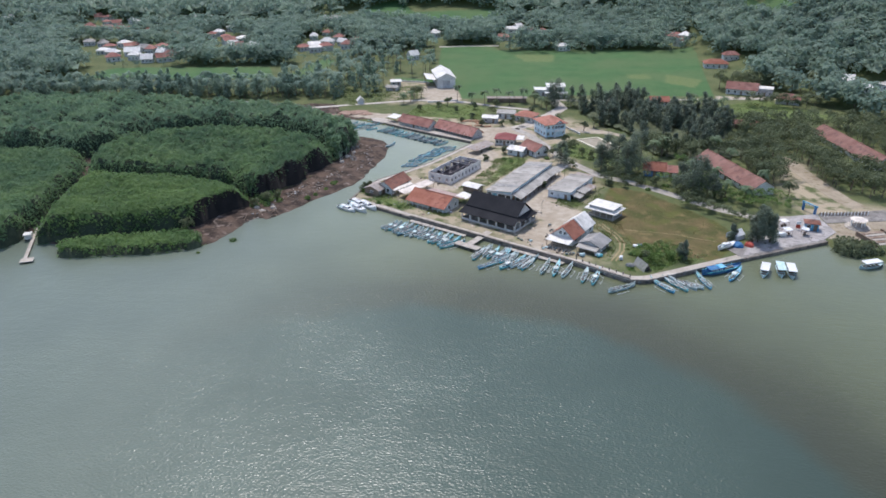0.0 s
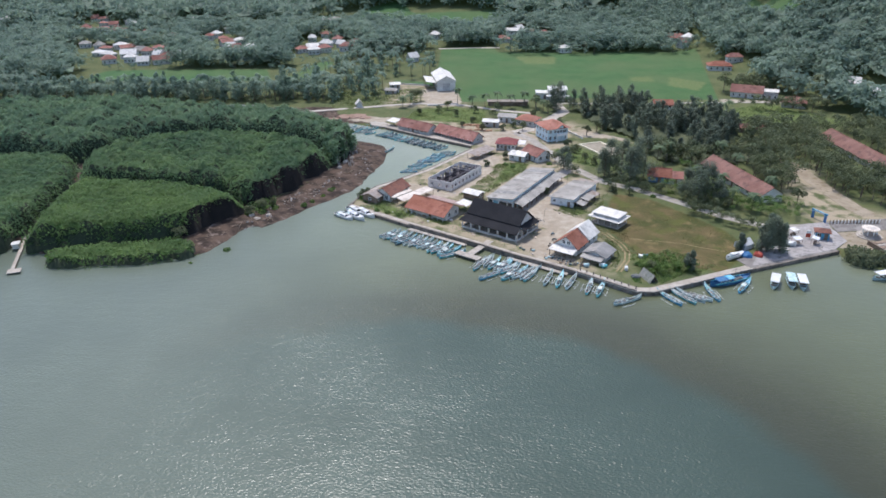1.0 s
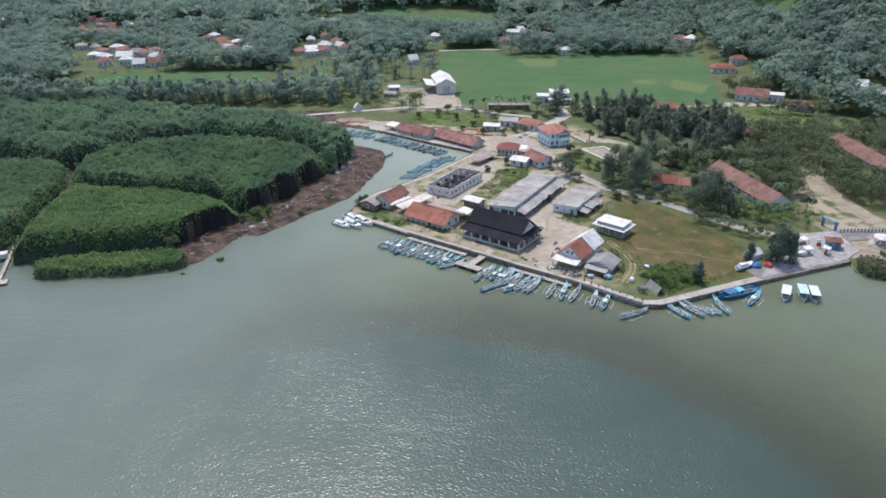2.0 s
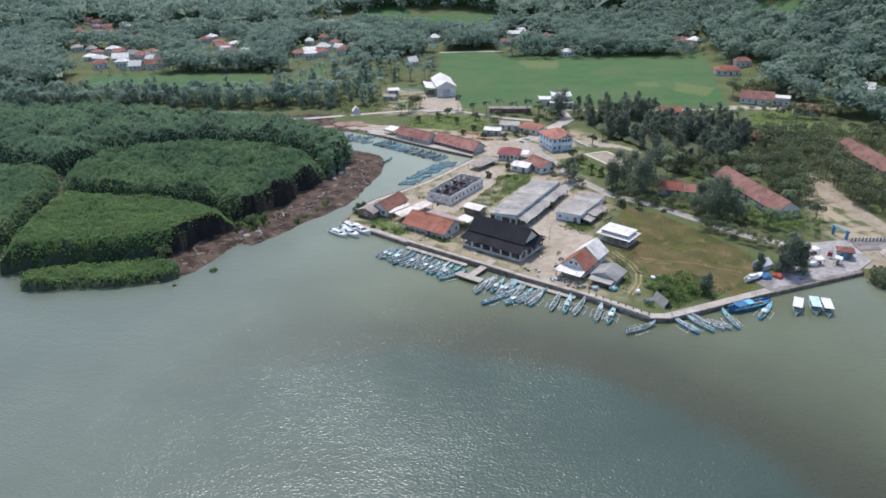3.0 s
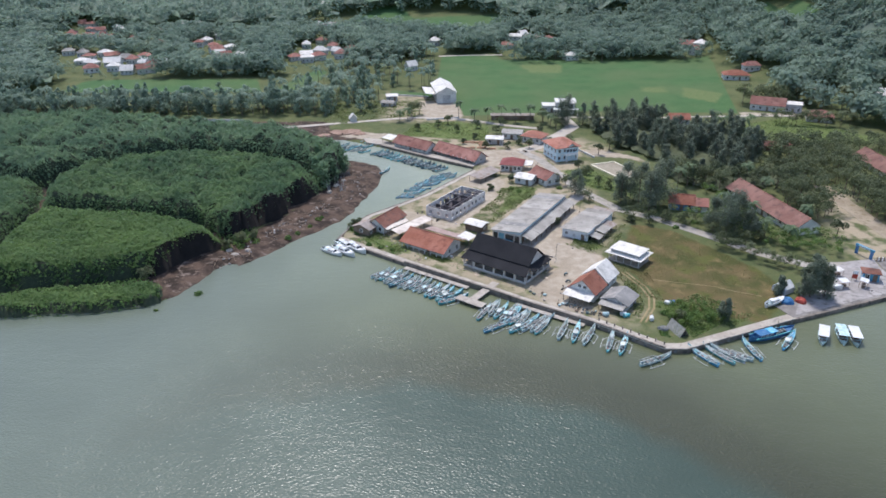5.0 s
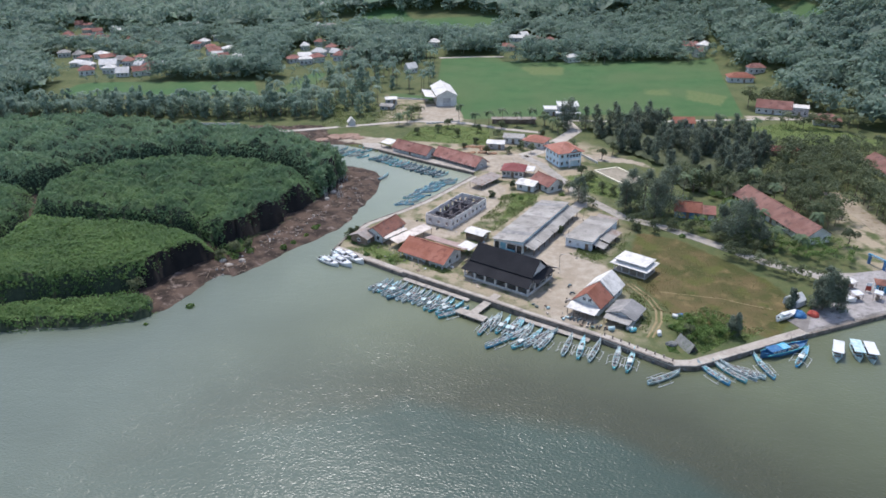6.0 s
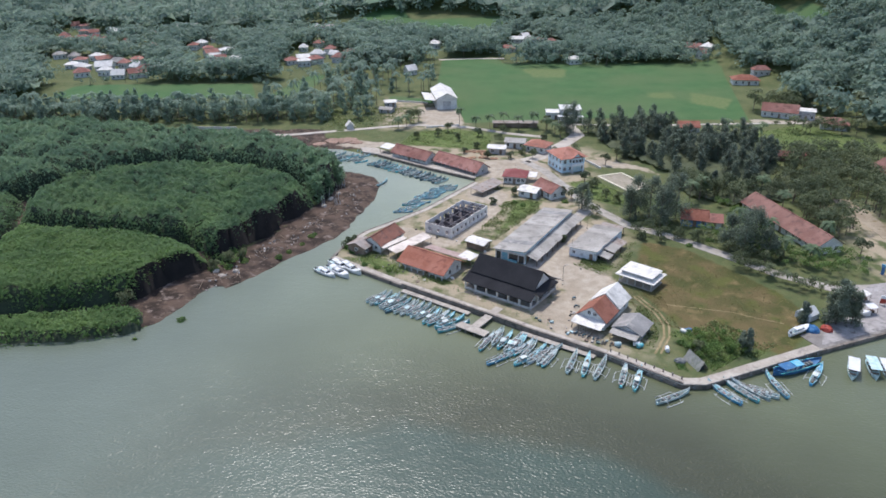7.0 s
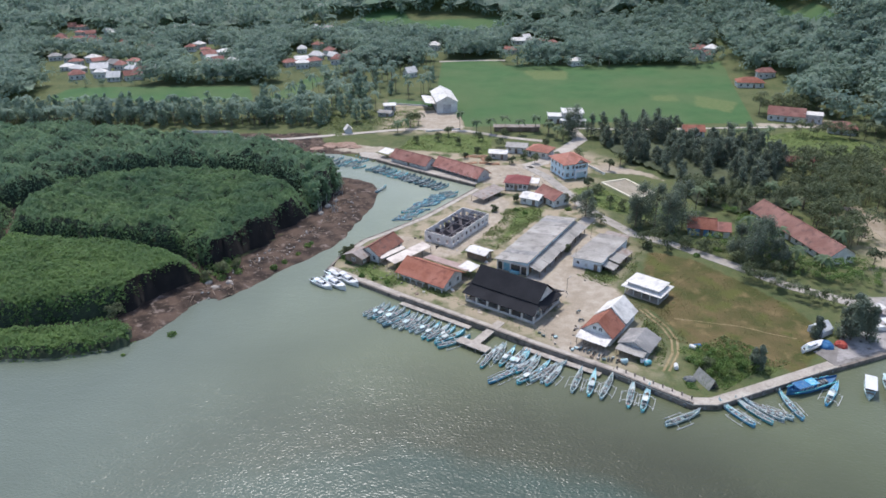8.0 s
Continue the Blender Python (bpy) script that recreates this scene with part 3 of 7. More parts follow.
road("road_1", [(36, 346), (43, 333), (47, 319), (51.5, 303), (55.6, 292), (64.5, 275), (76.5, 265.6), (89.4, 251.2), (100.2, 238), (112, 229), (127, 229)], 4.2, ASPHALT, "worn grey village road")
road("road_2", [(-180, 396), (-77, 389), (-55, 395), (-30, 402), (-12, 405.2), (13.4, 400.5), (32, 389), (50, 382)], 3.2, PAVING, "pale dirt road behind the harbour")
road("road_3", [(62, 404), (100, 400), (150, 402), (186, 402)], 2.2, PAVING, "pale lane beside the paddy field")
road("road_4", [(64, 402), (66, 385), (58, 372), (44, 352), (36, 346)], 6.5, PAVING, "pale paved forecourt lane")
road("road_5", [(27, 243), (36, 262), (49, 284), (54, 292)], 4.5, PAVING, "pale concrete lane beside the warehouse")
road("road_7", [(149, 298), (149, 280), (149, 262), (150, 246), (152, 238)], 7.0, SANDY_TRACK, "broad sandy track between the groves", 0.04)
road("road_6", [(-2, 580), (20, 583), (46, 583)], 4, PAVING, "pale road beyond the paddy field")
for k in (-0.7, 0.7):
    road("path_%d" % (1 if k < 0 else 2), [(54.7 + k, 225.5), (58.2 + k, 216), (58.9 + k, 210), (57.4 + k, 204.2), (53 + k, 196.6)], 0.55, TRACK, "wheel track worn into the grass", 0.03)
road("path_3", [(62, 220.5), (69.4, 218.6), (78.3, 216.2), (83.9, 212.9), (89.9, 210.1)], 0.22, TRACK, "faint footpath across the meadow", 0.02)


# ---------------------------------------------------------------- buildings
WINDOWS = {}


def window(parent, x, y, z, turn, w=1.1, h=1.3):
    """A window set on a wall: a frame with a dark pane in it."""
    key = (w, h)
    if key not in WINDOWS:
        f = bmesh.new()
        t = 0.1
        for r in ((-w / 2 - t, -0.06, -t, -w / 2, 0.03, h + t), (w / 2, -0.06, -t, w / 2 + t, 0.03, h + t), (-w / 2, -0.06, h, w / 2, 0.03, h + t), (-w / 2, -0.09, -t, w / 2, 0.03, 0), (-0.04, -0.05, 0, 0.04, 0.02, h)):
            add_box(f, *r)
        fm = bpy.data.meshes.new("window")
        bmesh.ops.recalc_face_normals(f, faces=f.faces)
        f.to_mesh(fm)
        f.free()
        fm.materials.append(TRIM_WHITE)
        p = boxes((-w / 2, -0.02, 0, w / 2, 0.02, h))
        pm = bpy.data.meshes.new("pane")
        p.to_mesh(pm)
        p.free()
        pm.materials.append(DARK_VOID)
        WINDOWS[key] = (fm, pm)
    fm, pm = WINDOWS[key]
    ob = new("window", fm)
    ob.parent = parent
    ob.matrix_basis = pose(x, y, z, 0, 0, turn)
    pane = new("pane", pm)
    pane.parent = ob
    return ob


def door(parent, x, y, turn, w=1.0, h=2.1, material=None):
    ob = part("door", boxes((-w / 2, -0.05, 0, w / 2, 0.04, h), (-w / 2 - 0.09, -0.08, 0, -w / 2, 0.04, h + 0.09), (w / 2, -0.08, 0, w / 2 + 0.09, 0.04, h + 0.09), (-w / 2, -0.08, h, w / 2, 0.04, h + 0.09)), material or TIMBER, parent)
    ob.matrix_basis = pose(x, y, 0.05, 0, 0, turn)
    return ob


def gable_walls(L, W, h, rh):
    bm = bmesh.new()
    a, b = L / 2, W / 2
    low = [(-a, -b), (a, -b), (a, b), (-a, b)]
    v = [bm.verts.new((*p, -0.6)) for p in low] + [bm.verts.new((*p, h)) for p in low]
    for k in range(4):
        bm.faces.new((v[k], v[(k + 1) % 4], v[4 + (k + 1) % 4], v[4 + k]))
    if rh:
        r0, r1 = bm.verts.new((-a, 0, h + rh)), bm.verts.new((a, 0, h + rh))
        bm.faces.new((v[4], v[7], r0))
        bm.faces.new((v[5], r1, v[6]))
        bm.faces.new((v[4], r0, r1, v[5]))
        bm.faces.new((v[7], v[6], r1, r0))
    else:
        bm.faces.new(v[4:])
    bm.faces.new(v[3::-1])
    return bm


def gable_roof(L, W, h, rh, over=0.6, thick=0.14, end=0.5):
    a, b = L / 2 + end, W / 2 + over
    drop = rh * over / (W / 2)
    top, low = h + rh + 0.16, h - drop + 0.16
    return slab(((-a, -b, low), (a, -b, low), (a, 0, top), (-a, 0, top)), ((-a, 0, top), (a, 0, top), (a, b, low), (-a, b, low)), thick=thick)


def hip_roof(L, W, h, rh, over=0.6, thick=0.14):
    a, b = L / 2 + over, W / 2 + over
    r = max(a - b, 0.15)
    low, top = h + 0.02, h + rh
    c = ((-a, -b, low), (a, -b, low), (a, b, low), (-a, b, low))
    p, q = (-r, 0, top), (r, 0, top)
    return slab((c[0], c[1], q, p), (c[1], c[2], q), (c[2], c[3], p, q), (c[3], c[0], p), thick=thick)


def house(name, x, y, ang, L, W, h, rh, walls, roof, label, style="gable", over=0.6, wins=(2, 1), storeys=1, z=None, ridge=None, category="house", group="", doors=1):
    z = gz(x, y) if z is None else z
    ob = thing(name, x, y, z, ang, label, category, group)
    part("wall", gable_walls(L, W, h, rh if style == "gable" else 0), walls, ob)
    if style == "gable":
        rf = part("roof", gable_roof(L, W, h, rh, over), roof, ob)
    elif style == "hip":
        rf = part("roof", hip_roof(L, W, h, rh, over), roof, ob)
    else:
        rf = part("roof", boxes((-L / 2 - over, -W / 2 - over, h, L / 2 + over, W / 2 + over, h + 0.25), (-L / 2 - over, -W / 2 - over, h + 0.25, -L / 2 - over + 0.2, W / 2 + over, h + 0.6), (L / 2 + over - 0.2, -W / 2 - over, h + 0.25, L / 2 + over, W / 2 + over, h + 0.6)), roof, ob)
    if ridge and style == "gable":
        part("ridge_cap", boxes((-L / 2 - 0.5, -0.18, h + rh + 0.1, L / 2 + 0.5, 0.18, h + rh + 0.26), bevel=0.04), ridge, rf)
    fh = h / storeys
    for s in range(storeys):
        sill = s * fh + 0.9
        wh = min(1.4, fh - 1.4)
        for side in (-1, 1):
            k = wins[0]
            for i in range(k):
                px = (i + 0.5) / k * L - L / 2
                if doors and s == 0 and i == k // 2 and side < 0:
                    door(ob, px, -W / 2, 0)
                    continue
                window(ob, px, side * W / 2, sill, 0 if side < 0 else 180, 1.1, wh)
            for i in range(wins[1]):
                window(ob, side * L / 2, (i + 0.5) / wins[1] * W - W / 2, sill, 90 * side, 1.1, wh)
    return ob


def posts(parent, pts, h, r=0.1, material=None, z0=-0.5):
    for px, py in pts:
        part("post", boxes((px - r, py - r, z0, px + r, py + r, h)), material or TIMBER, parent)


def shed_walls(L, W, lo, hi):
    """Walls under a single-pitch roof that rises towards -y."""
    bm = bmesh.new()
    a, b = L / 2, W / 2
    v = [bm.verts.new(p) for p in ((-a, -b, -0.6), (a, -b, -0.6), (a, b, -0.6), (-a, b, -0.6), (-a, -b, hi), (a, -b, hi), (a, b, lo), (-a, b, lo))]
    for f in ((0, 1, 5, 4), (1, 2, 6, 5), (2, 3, 7, 6), (3, 0, 4, 7), (4, 5, 6, 7), (3, 2, 1, 0)):
        bm.faces.new([v[i] for i in f])
    return bm


def patched_roof(parent, L, y0, z0, y1, z1, n, material, other, name="roof_sheet", seed=1):
    """A sheet roof laid in bays of slightly different height, a few of them patched."""
    rr = random.Random(seed)
    for i in range(n):
        x0, x1 = -L / 2 + L * i / n, -L / 2 + L * (i + 1) / n + 0.05
        dz, e = rr.uniform(0, 0.05), rr.uniform(-0.2, 0.15)
        part(name, slab(((x0, y0 - e, z0 + dz), (x1, y0 - e, z0 + dz), (x1, y1 + e * 0.8, z1 + dz), (x0, y1 + e * 0.8, z1 + dz)), thick=0.08), other if rr.random() < 0.15 else material, parent)


HALL_WALL = mat("limewashed_wall", (0.47, 0.455, 0.43), (0.6, 0.585, 0.56), 0.5, 0.9, fine=4, wear=(0.3, 0.3, 0.3))
ROOF_SLATE = ribbed(mat("roof_sheets_dark_grey", (0.2, 0.195, 0.19), (0.28, 0.27, 0.26), 0.25, 0.9, fine=2, spec=0.15, wear=(0.34, 0.32, 0.3)), 0.8, 0.5)
PLASTER_PALE = mat("plaster_bluish_white", (0.62, 0.66, 0.68), (0.72, 0.75, 0.77), 0.3, 0.85, fine=4, wear=(0.4, 0.41, 0.42))
BOAT_PANEL = mat("turquoise_boards", (0.14, 0.36, 0.46), (0.22, 0.46, 0.54), 0.6, 0.7, fine=4, wear=(0.4, 0.5, 0.52))
RUIN_DARK = mat("ruin_dark_inside", (0.07, 0.062, 0.066), (0.13, 0.115, 0.12), 0.6, 0.9, fine=4)
# fish auction hall with the two-tier charcoal roof
hall = thing("market_hall", 19.7, 230.2, 1.45, -36, "market hall with a two-tier charcoal roof and arcaded walls", "market hall")
part("floor", boxes((-11, -7.4, -0.6, 11, 7.4, 0.35)), CONCRETE, hall)
part("upper_roof", gable_roof(20.2, 8.6, 5.2, 3.4, 0.6, 0.16, 0.5), ROOF_BLACK, hall)
lower = bmesh.new()
for s in (-1, 1):
    add_slab(lower, [(-10.8, s * 4.3, 4.75), (10.8, s * 4.3, 4.75), (11.4, s * 8.3, 3.15), (-11.4, s * 8.3, 3.15)][:: s], 0.14)
    add_slab(lower, [(s * 10.15, -4.3, 4.75), (s * 10.15, 4.3, 4.75), (s * 12.4, 5.6, 3.7), (s * 12.4, -5.6, 3.7)][:: -s], 0.14)
part("lower_roof", lower, ROOF_BLACK, hall)
for s in (-1, 1):
    g = bmesh.new()
    v = [g.verts.new(p) for p in ((s * 10.1, -4.2, 4.6), (s * 10.1, 4.2, 4.6), (s * 10.1, 0, 8.4), (s * 9.9, -4.2, 4.6), (s * 9.9, 4.2, 4.6), (s * 9.9, 0, 8.4))]
    for f in ((0, 1, 2), (5, 4, 3), (0, 2, 5, 3), (1, 4, 5, 2), (0, 3, 4, 1)):
        g.faces.new([v[i] for i in f])
    part("gable", g, HALL_WALL, hall, "grey plastered gable")


def arcade(parent, n, length, height, place):
    """Piers, sill walls and arched heads of an open side, as one wall piece per bay."""
    w = length / n
    for i in range(n):
        bm = bmesh.new()
        x0 = i * w - length / 2
        add_box(bm, x0, -0.15, 0.3, x0 + 0.3, 0.15, height)
        add_box(bm, x0 + w - 0.3, -0.15, 0.3, x0 + w, 0.15, height)
        add_box(bm, x0 + 0.3, -0.12, 0.3, x0 + w - 0.3, 0.12, 0.8)
        prev = None
        r = w / 2 - 0.3
        for k in range(9):
            a = math.pi * k / 8
            px, pz = x0 + w / 2 - r * math.cos(a), min(height - 0.15, height - 1.0 + 0.8 * math.sin(a))
            ring = [bm.verts.new(q) for q in ((px, -0.12, pz), (px, 0.12, pz), (px, 0.12, height), (px, -0.12, height))]
            if prev:
                for j in range(4):
                    bm.faces.new((prev[j], prev[(j + 1) % 4], ring[(j + 1) % 4], ring[j]))
            prev = ring
        ob = part("arch", bm, HALL_WALL, parent)
        ob.matrix_basis = place


arcade(hall, 6, 21.6, 3.2, pose(0, -7.2, 0))
arcade(hall, 6, 21.6, 3.2, pose(0, 7.2, 0))
arcade(hall, 4, 14.0, 3.4, pose(10.8, 0, 0, 0, 0, 90))
arcade(hall, 4, 14.0, 3.4, pose(-10.8, 0, 0, 0, 0, 90))
part("inner_wall", boxes((-9.8, -2.6, 0.35, 9.8, -2.4, 4.6), (-9.8, 2.4, 0.35, 9.8, 2.6, 4.6)), HALL_WALL, hall)

# long house with the orange roof
h1 = house("long_house", -3.3, 244.6, -36, 16.8, 8.0, 2.8, 2.1, PLASTER_WHITE, ROOF_ORANGE, "long white house with an orange tiled roof and verandah", wins=(6, 2), over=1.9, ridge=ROOF_ORANGE)
posts(h1, [(-8 + 2.3 * i, -5.5) for i in range(8)], 1.95, 0.1, PLASTER_WHITE)
part("back_roof", slab(((-7, 5.4, 2.75), (9, 5.4, 2.75), (9, 9.4, 2.2), (-7, 9.4, 2.2))), ROOF_PINKISH, h1, "faded pinkish lean-to roof")

# brown-roofed house at the quay's west end
house("brick_house", -19.2, 262.0, 58, 12.5, 7.0, 2.7, 2.2, PLASTER_WHITE, ROOF_BROWN, "old house with a brown tiled roof beside the channel", wins=(4, 2), ridge=ROOF_BROWN)
house("kiosk", -26.0, 257.0, 58, 5.0, 6.5, 2.4, 1.2, TIMBER, ROOF_DULL, "small weathered kiosk with a dull sheet roof", wins=(2, 1))


def canopy(name, x, y, ang, L, W, h, roof, label, tilt=0.4):
    ob = thing(name, x, y, gz(x, y), ang, label, "canopy")
    part("roof", slab(((-L / 2, -W / 2, h - tilt), (L / 2, -W / 2, h - tilt), (L / 2, W / 2, h + tilt), (-L / 2, W / 2, h + tilt)), thick=0.1), roof, ob)
    k = max(2, int(L / 3.5) + 1)
    posts(ob, [(-L / 2 + 0.3 + (L - 0.6) * i / (k - 1), s * (W / 2 - 0.2)) for i in range(k) for s in (-1, 1)], h - tilt - 0.12 + tilt * 0.2, 0.06)
    return ob


canopy("canopy", -15.6, 258.0, 48, 10.5, 1.8, 2.3, ROOF_CREAM, "narrow cream sheet-metal canopy between houses", 0.15)
canopy("canopy", -10.2, 257.5, 48, 16.5, 4.0, 2.4, ROOF_CREAM, "long cream sheet-metal canopy between houses", 0.2)
canopy("canopy", 8.2, 247.3, 54, 5.0, 4.6, 2.6, ROOF_WHITE, "white sheet-metal awning beside the market hall", 0.2)
house("store_shed", 11.8, 258.5, -36, 6.5, 4.0, 2.4, 0.5, TIMBER, ROOF_WHITE, "small timber store with a white sheet roof", wins=(1, 1), category="shed")

# unfinished shell without a roof
RUIN_WALL = mat("bare_render", (0.62, 0.57, 0.53), (0.74, 0.69, 0.65), 0.3, 0.9, fine=3, bump=0.2, wear=(0.44, 0.39, 0.38))
ruin = thing("roofless_building", 5.3, 278.5, 1.45, 57, "unfinished roofless building with bare grey walls", "building")


def pierced(parent, length, height, n, place, material, ow=1.2, sill=1.0, head=2.3, t=0.2):
    """A wall with n real openings."""
    bm = bmesh.new()
    step = length / n
    for i in range(n):
        x0 = i * step - length / 2
        c0, c1 = x0 + (step - ow) / 2, x0 + (step + ow) / 2
        add_box(bm, x0, -t / 2, -0.5, c0, t / 2, height)
        add_box(bm, c1, -t / 2, -0.5, x0 + step, t / 2, height)
        add_box(bm, c0, -t / 2, -0.5, c1, t / 2, sill)
        add_box(bm, c0, -t / 2, head, c1, t / 2, height)
    ob = part("wall", bm, material, parent)
    ob.matrix_basis = place


pierced(ruin, 24.0, 3.6, 9, pose(0, -5.2, 0), RUIN_WALL)
pierced(ruin, 24.0, 3.6, 9, pose(0, 5.2, 0), RUIN_WALL)
pierced(ruin, 10.2, 3.6, 3, pose(11.9, 0, 0, 0, 0, 90), RUIN_WALL)
pierced(ruin, 10.2, 3.6, 3, pose(-11.9, 0, 0, 0, 0, 90), RUIN_WALL)
for px in (-6, 0, 6):
    pierced(ruin, 9.9, 2.5, 2, pose(px, 0, 0, 0, 0, 90), RUIN_DARK, 1.4, 0.1)
part("floor", boxes((-11.7, -5, -0.5, 11.7, 5, 0.1)), RUIN_DARK, ruin)
rr_ = random.Random(21)
for i in range(10):
    px = -10.8 + 2.4 * i
    part("rafter", boxes((px - 0.13, -5.0, 3.2 + rr_.uniform(-0.1, 0.1), px + 0.13, rr_.choice((-3.2, -1.6, 1.2, 5.0)), 3.42 + rr_.uniform(-0.05, 0.1))), RUIN_DARK, ruin)
for py in (-3.4, 0.3):
    part("purlin", boxes((-11.6, py - 0.15, 3.46, 11.6, py + 0.15, 3.66)), RUIN_DARK, ruin)
for i in range(9):
    sd = rr_.choice((-1, 1))
    px, w_ = rr_.uniform(-11, 11), rr_.uniform(0.5, 1.6)
    part("broken_coping", boxes((px - w_ / 2, sd * 5.2 - 0.1, 3.58, px + w_ / 2, sd * 5.2 + 0.1, 3.65 + rr_.uniform(0.02, 0.2))), RUIN_WALL, ruin)

# warehouse with the grey roof and its lean-to
wh = thing("warehouse", 31.0, 264.6, 1.45, 59, "long warehouse with a grey corrugated roof and pale blue front", "warehouse")
part("wall", shed_walls(38.0, 10.0, 3.2, 4.3), PLASTER_BLUE, wh)
patched_roof(wh, 39.2, -5.3, 4.5, 5.8, 3.28, 14, ROOF_GREY, ROOF_SLATE, "roof_sheet", 17)
part("ridge_cap", boxes((-19.6, -5.5, 4.46, 19.6, -5.2, 4.66), bevel=0.04), ROOF_GREY, wh)
patched_roof(wh, 38.4, -9.3, 2.3, -5.02, 3.5, 12, ROOF_GREY, ROOF_DULL, "lean_to_sheet", 4)
posts(wh, [(-18.5 + 4.1 * i, -8.8) for i in range(10)], 2.35, 0.1)
part("fascia", boxes((-19.2, -5.2, 2.75, -19.05, 5.2, 3.2)), PLASTER_WHITE, wh, "white painted fascia board")
# Dark panels on the wall: painted shade of the shop interiors.
for y0, y1, m_ in ((-4.8, -3.0, DARK_VOID), (-2.7, 0.4, DARK_VOID), (0.7, 2.9, BOAT_PANEL), (3.1, 4.8, DARK_VOID)):
    part("shop_front", boxes((-19.08, y0, 0.1, -19.02, y1, 2.6)), m_, wh)
for y0 in (-4.95, -2.85, 0.55, 3.0, 4.85):
    part("pier", boxes((-19.3, y0 - 0.14, -0.5, -19.0, y0 + 0.14, 2.75)), PLASTER_WHITE, wh)
part("counter", boxes((-20.0, -2.6, -0.4, -19.35, 0.4, 0.9), bevel=0.03), BOAT_PANEL, wh, "turquoise counter")
# Flat panels: dark ones paint the shade inside, every fourth is timber.
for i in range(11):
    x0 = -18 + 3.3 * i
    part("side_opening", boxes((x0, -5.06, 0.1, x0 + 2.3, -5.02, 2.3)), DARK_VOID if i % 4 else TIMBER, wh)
for i in range(9):
    window(wh, -17 + 4.2 * i, 5.0, 1.3, 180, 1.1, 1.2)

# shed with the pale wall
sh = thing("storehouse", 49.8, 258.2, 1.45, 55, "white-walled storehouse with a grey sheet roof", "warehouse")
part("wall", shed_walls(20.5, 9.0, 2.7, 3.3), PLASTER_PALE, sh)
patched_roof(sh, 21.4, -4.9, 3.55, 5.2, 2.92, 6, ROOF_GREY, ROOF_GREY, "roof_sheet", 6)
for x0, x1, z, m_ in ((-9.6, -5.4, 2.1, ROOF_GREY), (-5.3, 0.6, 2.6, ROOF_GREY), (0.8, 5.5, 2.3, ROOF_DULL)):
    part("lean_to_sheet", slab(((x0, -8.4, z - 0.5), (x1, -8.4, z - 0.5), (x1, -4.55, z + 0.2), (x0, -4.55, z + 0.2)), thick=0.08), m_, sh)
    posts(sh, [(x0 + 0.2, -8.2), (x1 - 0.2, -8.2)], z - 0.56, 0.08)
part("rear_roof", slab(((10.6, -3.6, 2.5), (15.5, -3.6, 2.3), (15.5, 4.2, 2.3), (10.6, 4.2, 2.5)), thick=0.1), ROOF_DULL, sh, "low dull rear roof")
posts(sh, [(15.2, -3.3), (15.2, 3.9)], 2.2, 0.08)
part("rear_wall", boxes((10.3, 3.6, -0.5, 15.2, 3.8, 2.2)), PLASTER_GREY, sh)
window(sh, -10.25, 2.9, 1.1, -90, 0.9, 0.9)
door(sh, -10.25, -2.9, -90)
# Dark flat panels paint the shade of the open side.
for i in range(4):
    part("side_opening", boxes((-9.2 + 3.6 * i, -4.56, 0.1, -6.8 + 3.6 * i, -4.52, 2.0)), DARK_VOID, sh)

# white pavilion on the meadow
pv = thing("pavilion", 58.0, 233.8, 1.45, -40, "white pavilion with a two-tier hipped metal roof", "pavilion")
part("floor", boxes((-5.2, -3.6, -0.5, 5.2, 3.6, 0.3)), CONCRETE, pv)
part("room", boxes((-4.0, 0.6, 0.3, 4.0, 3.2, 2.9)), PLASTER_WHITE, pv)
part("lower_roof", hip_roof(10.6, 7.4, 2.7, 0.9, 0.7), ROOF_WHITE, pv)
part("upper_roof", hip_roof(9.6, 6.4, 4.0, 0.5, 0.25), ROOF_WHITE, pv)
part("drum", boxes((-4.6, -3.0, 2.9, 4.6, 3.0, 4.02)), PLASTER_GREY, pv)
posts(pv, [(-4.9 + 2.45 * i, s * 3.3) for i in range(5) for s in (-1, 1)], 2.7, 0.1, PLASTER_WHITE)
for i in range(3):
    window(pv, -2.6 + 2.6 * i, 0.6, 1.2, 0)

# gabled house, half orange tiles and half white sheets
gh = thing("gabled_house", 43.6, 215.8, 1.45, 54, "gabled white house, roof half orange tile, half white metal", "house")
part("wall", gable_walls(15.6, 7.4, 3.0, 3.0), PLASTER_WHITE, gh)
rf = part("tiled_roof", gable_roof(7.0, 7.4, 3.0, 3.0, 0.7, 0.14, 0.5), ROOF_ORANGE, gh, "orange tiled roof half")
rf.location.x = -4.3
rf = part("sheet_roof", gable_roof(7.2, 7.4, 3.25, 3.0, 0.7, 0.12, 0.4), ROOF_WHITE, gh, "white metal roof half")
rf.location.x = 4.0
part("porch_roof", slab(((-11.6, -4.2, 2.1), (-7.7, -4.2, 2.7), (-7.7, 4.2, 2.7), (-11.6, 4.2, 2.1)), thick=0.1), ROOF_WHITE, gh)
posts(gh, [(-11.3, -3.8 + 1.9 * i) for i in range(5)], 2.0, 0.07)
for dy in (-0.8, 0.8):
    window(gh, -7.8, dy, 3.4, -90, 0.9, 1.0)
door(gh, -7.8, -1.6, -90)
window(gh, -7.8, 1.8, 1.0, -90)
for i in range(4):
    window(gh, -5.5 + 3.6 * i, -3.7, 1.0, 0)
    window(gh, -5.5 + 3.6 * i, 3.7, 1.0, 180)
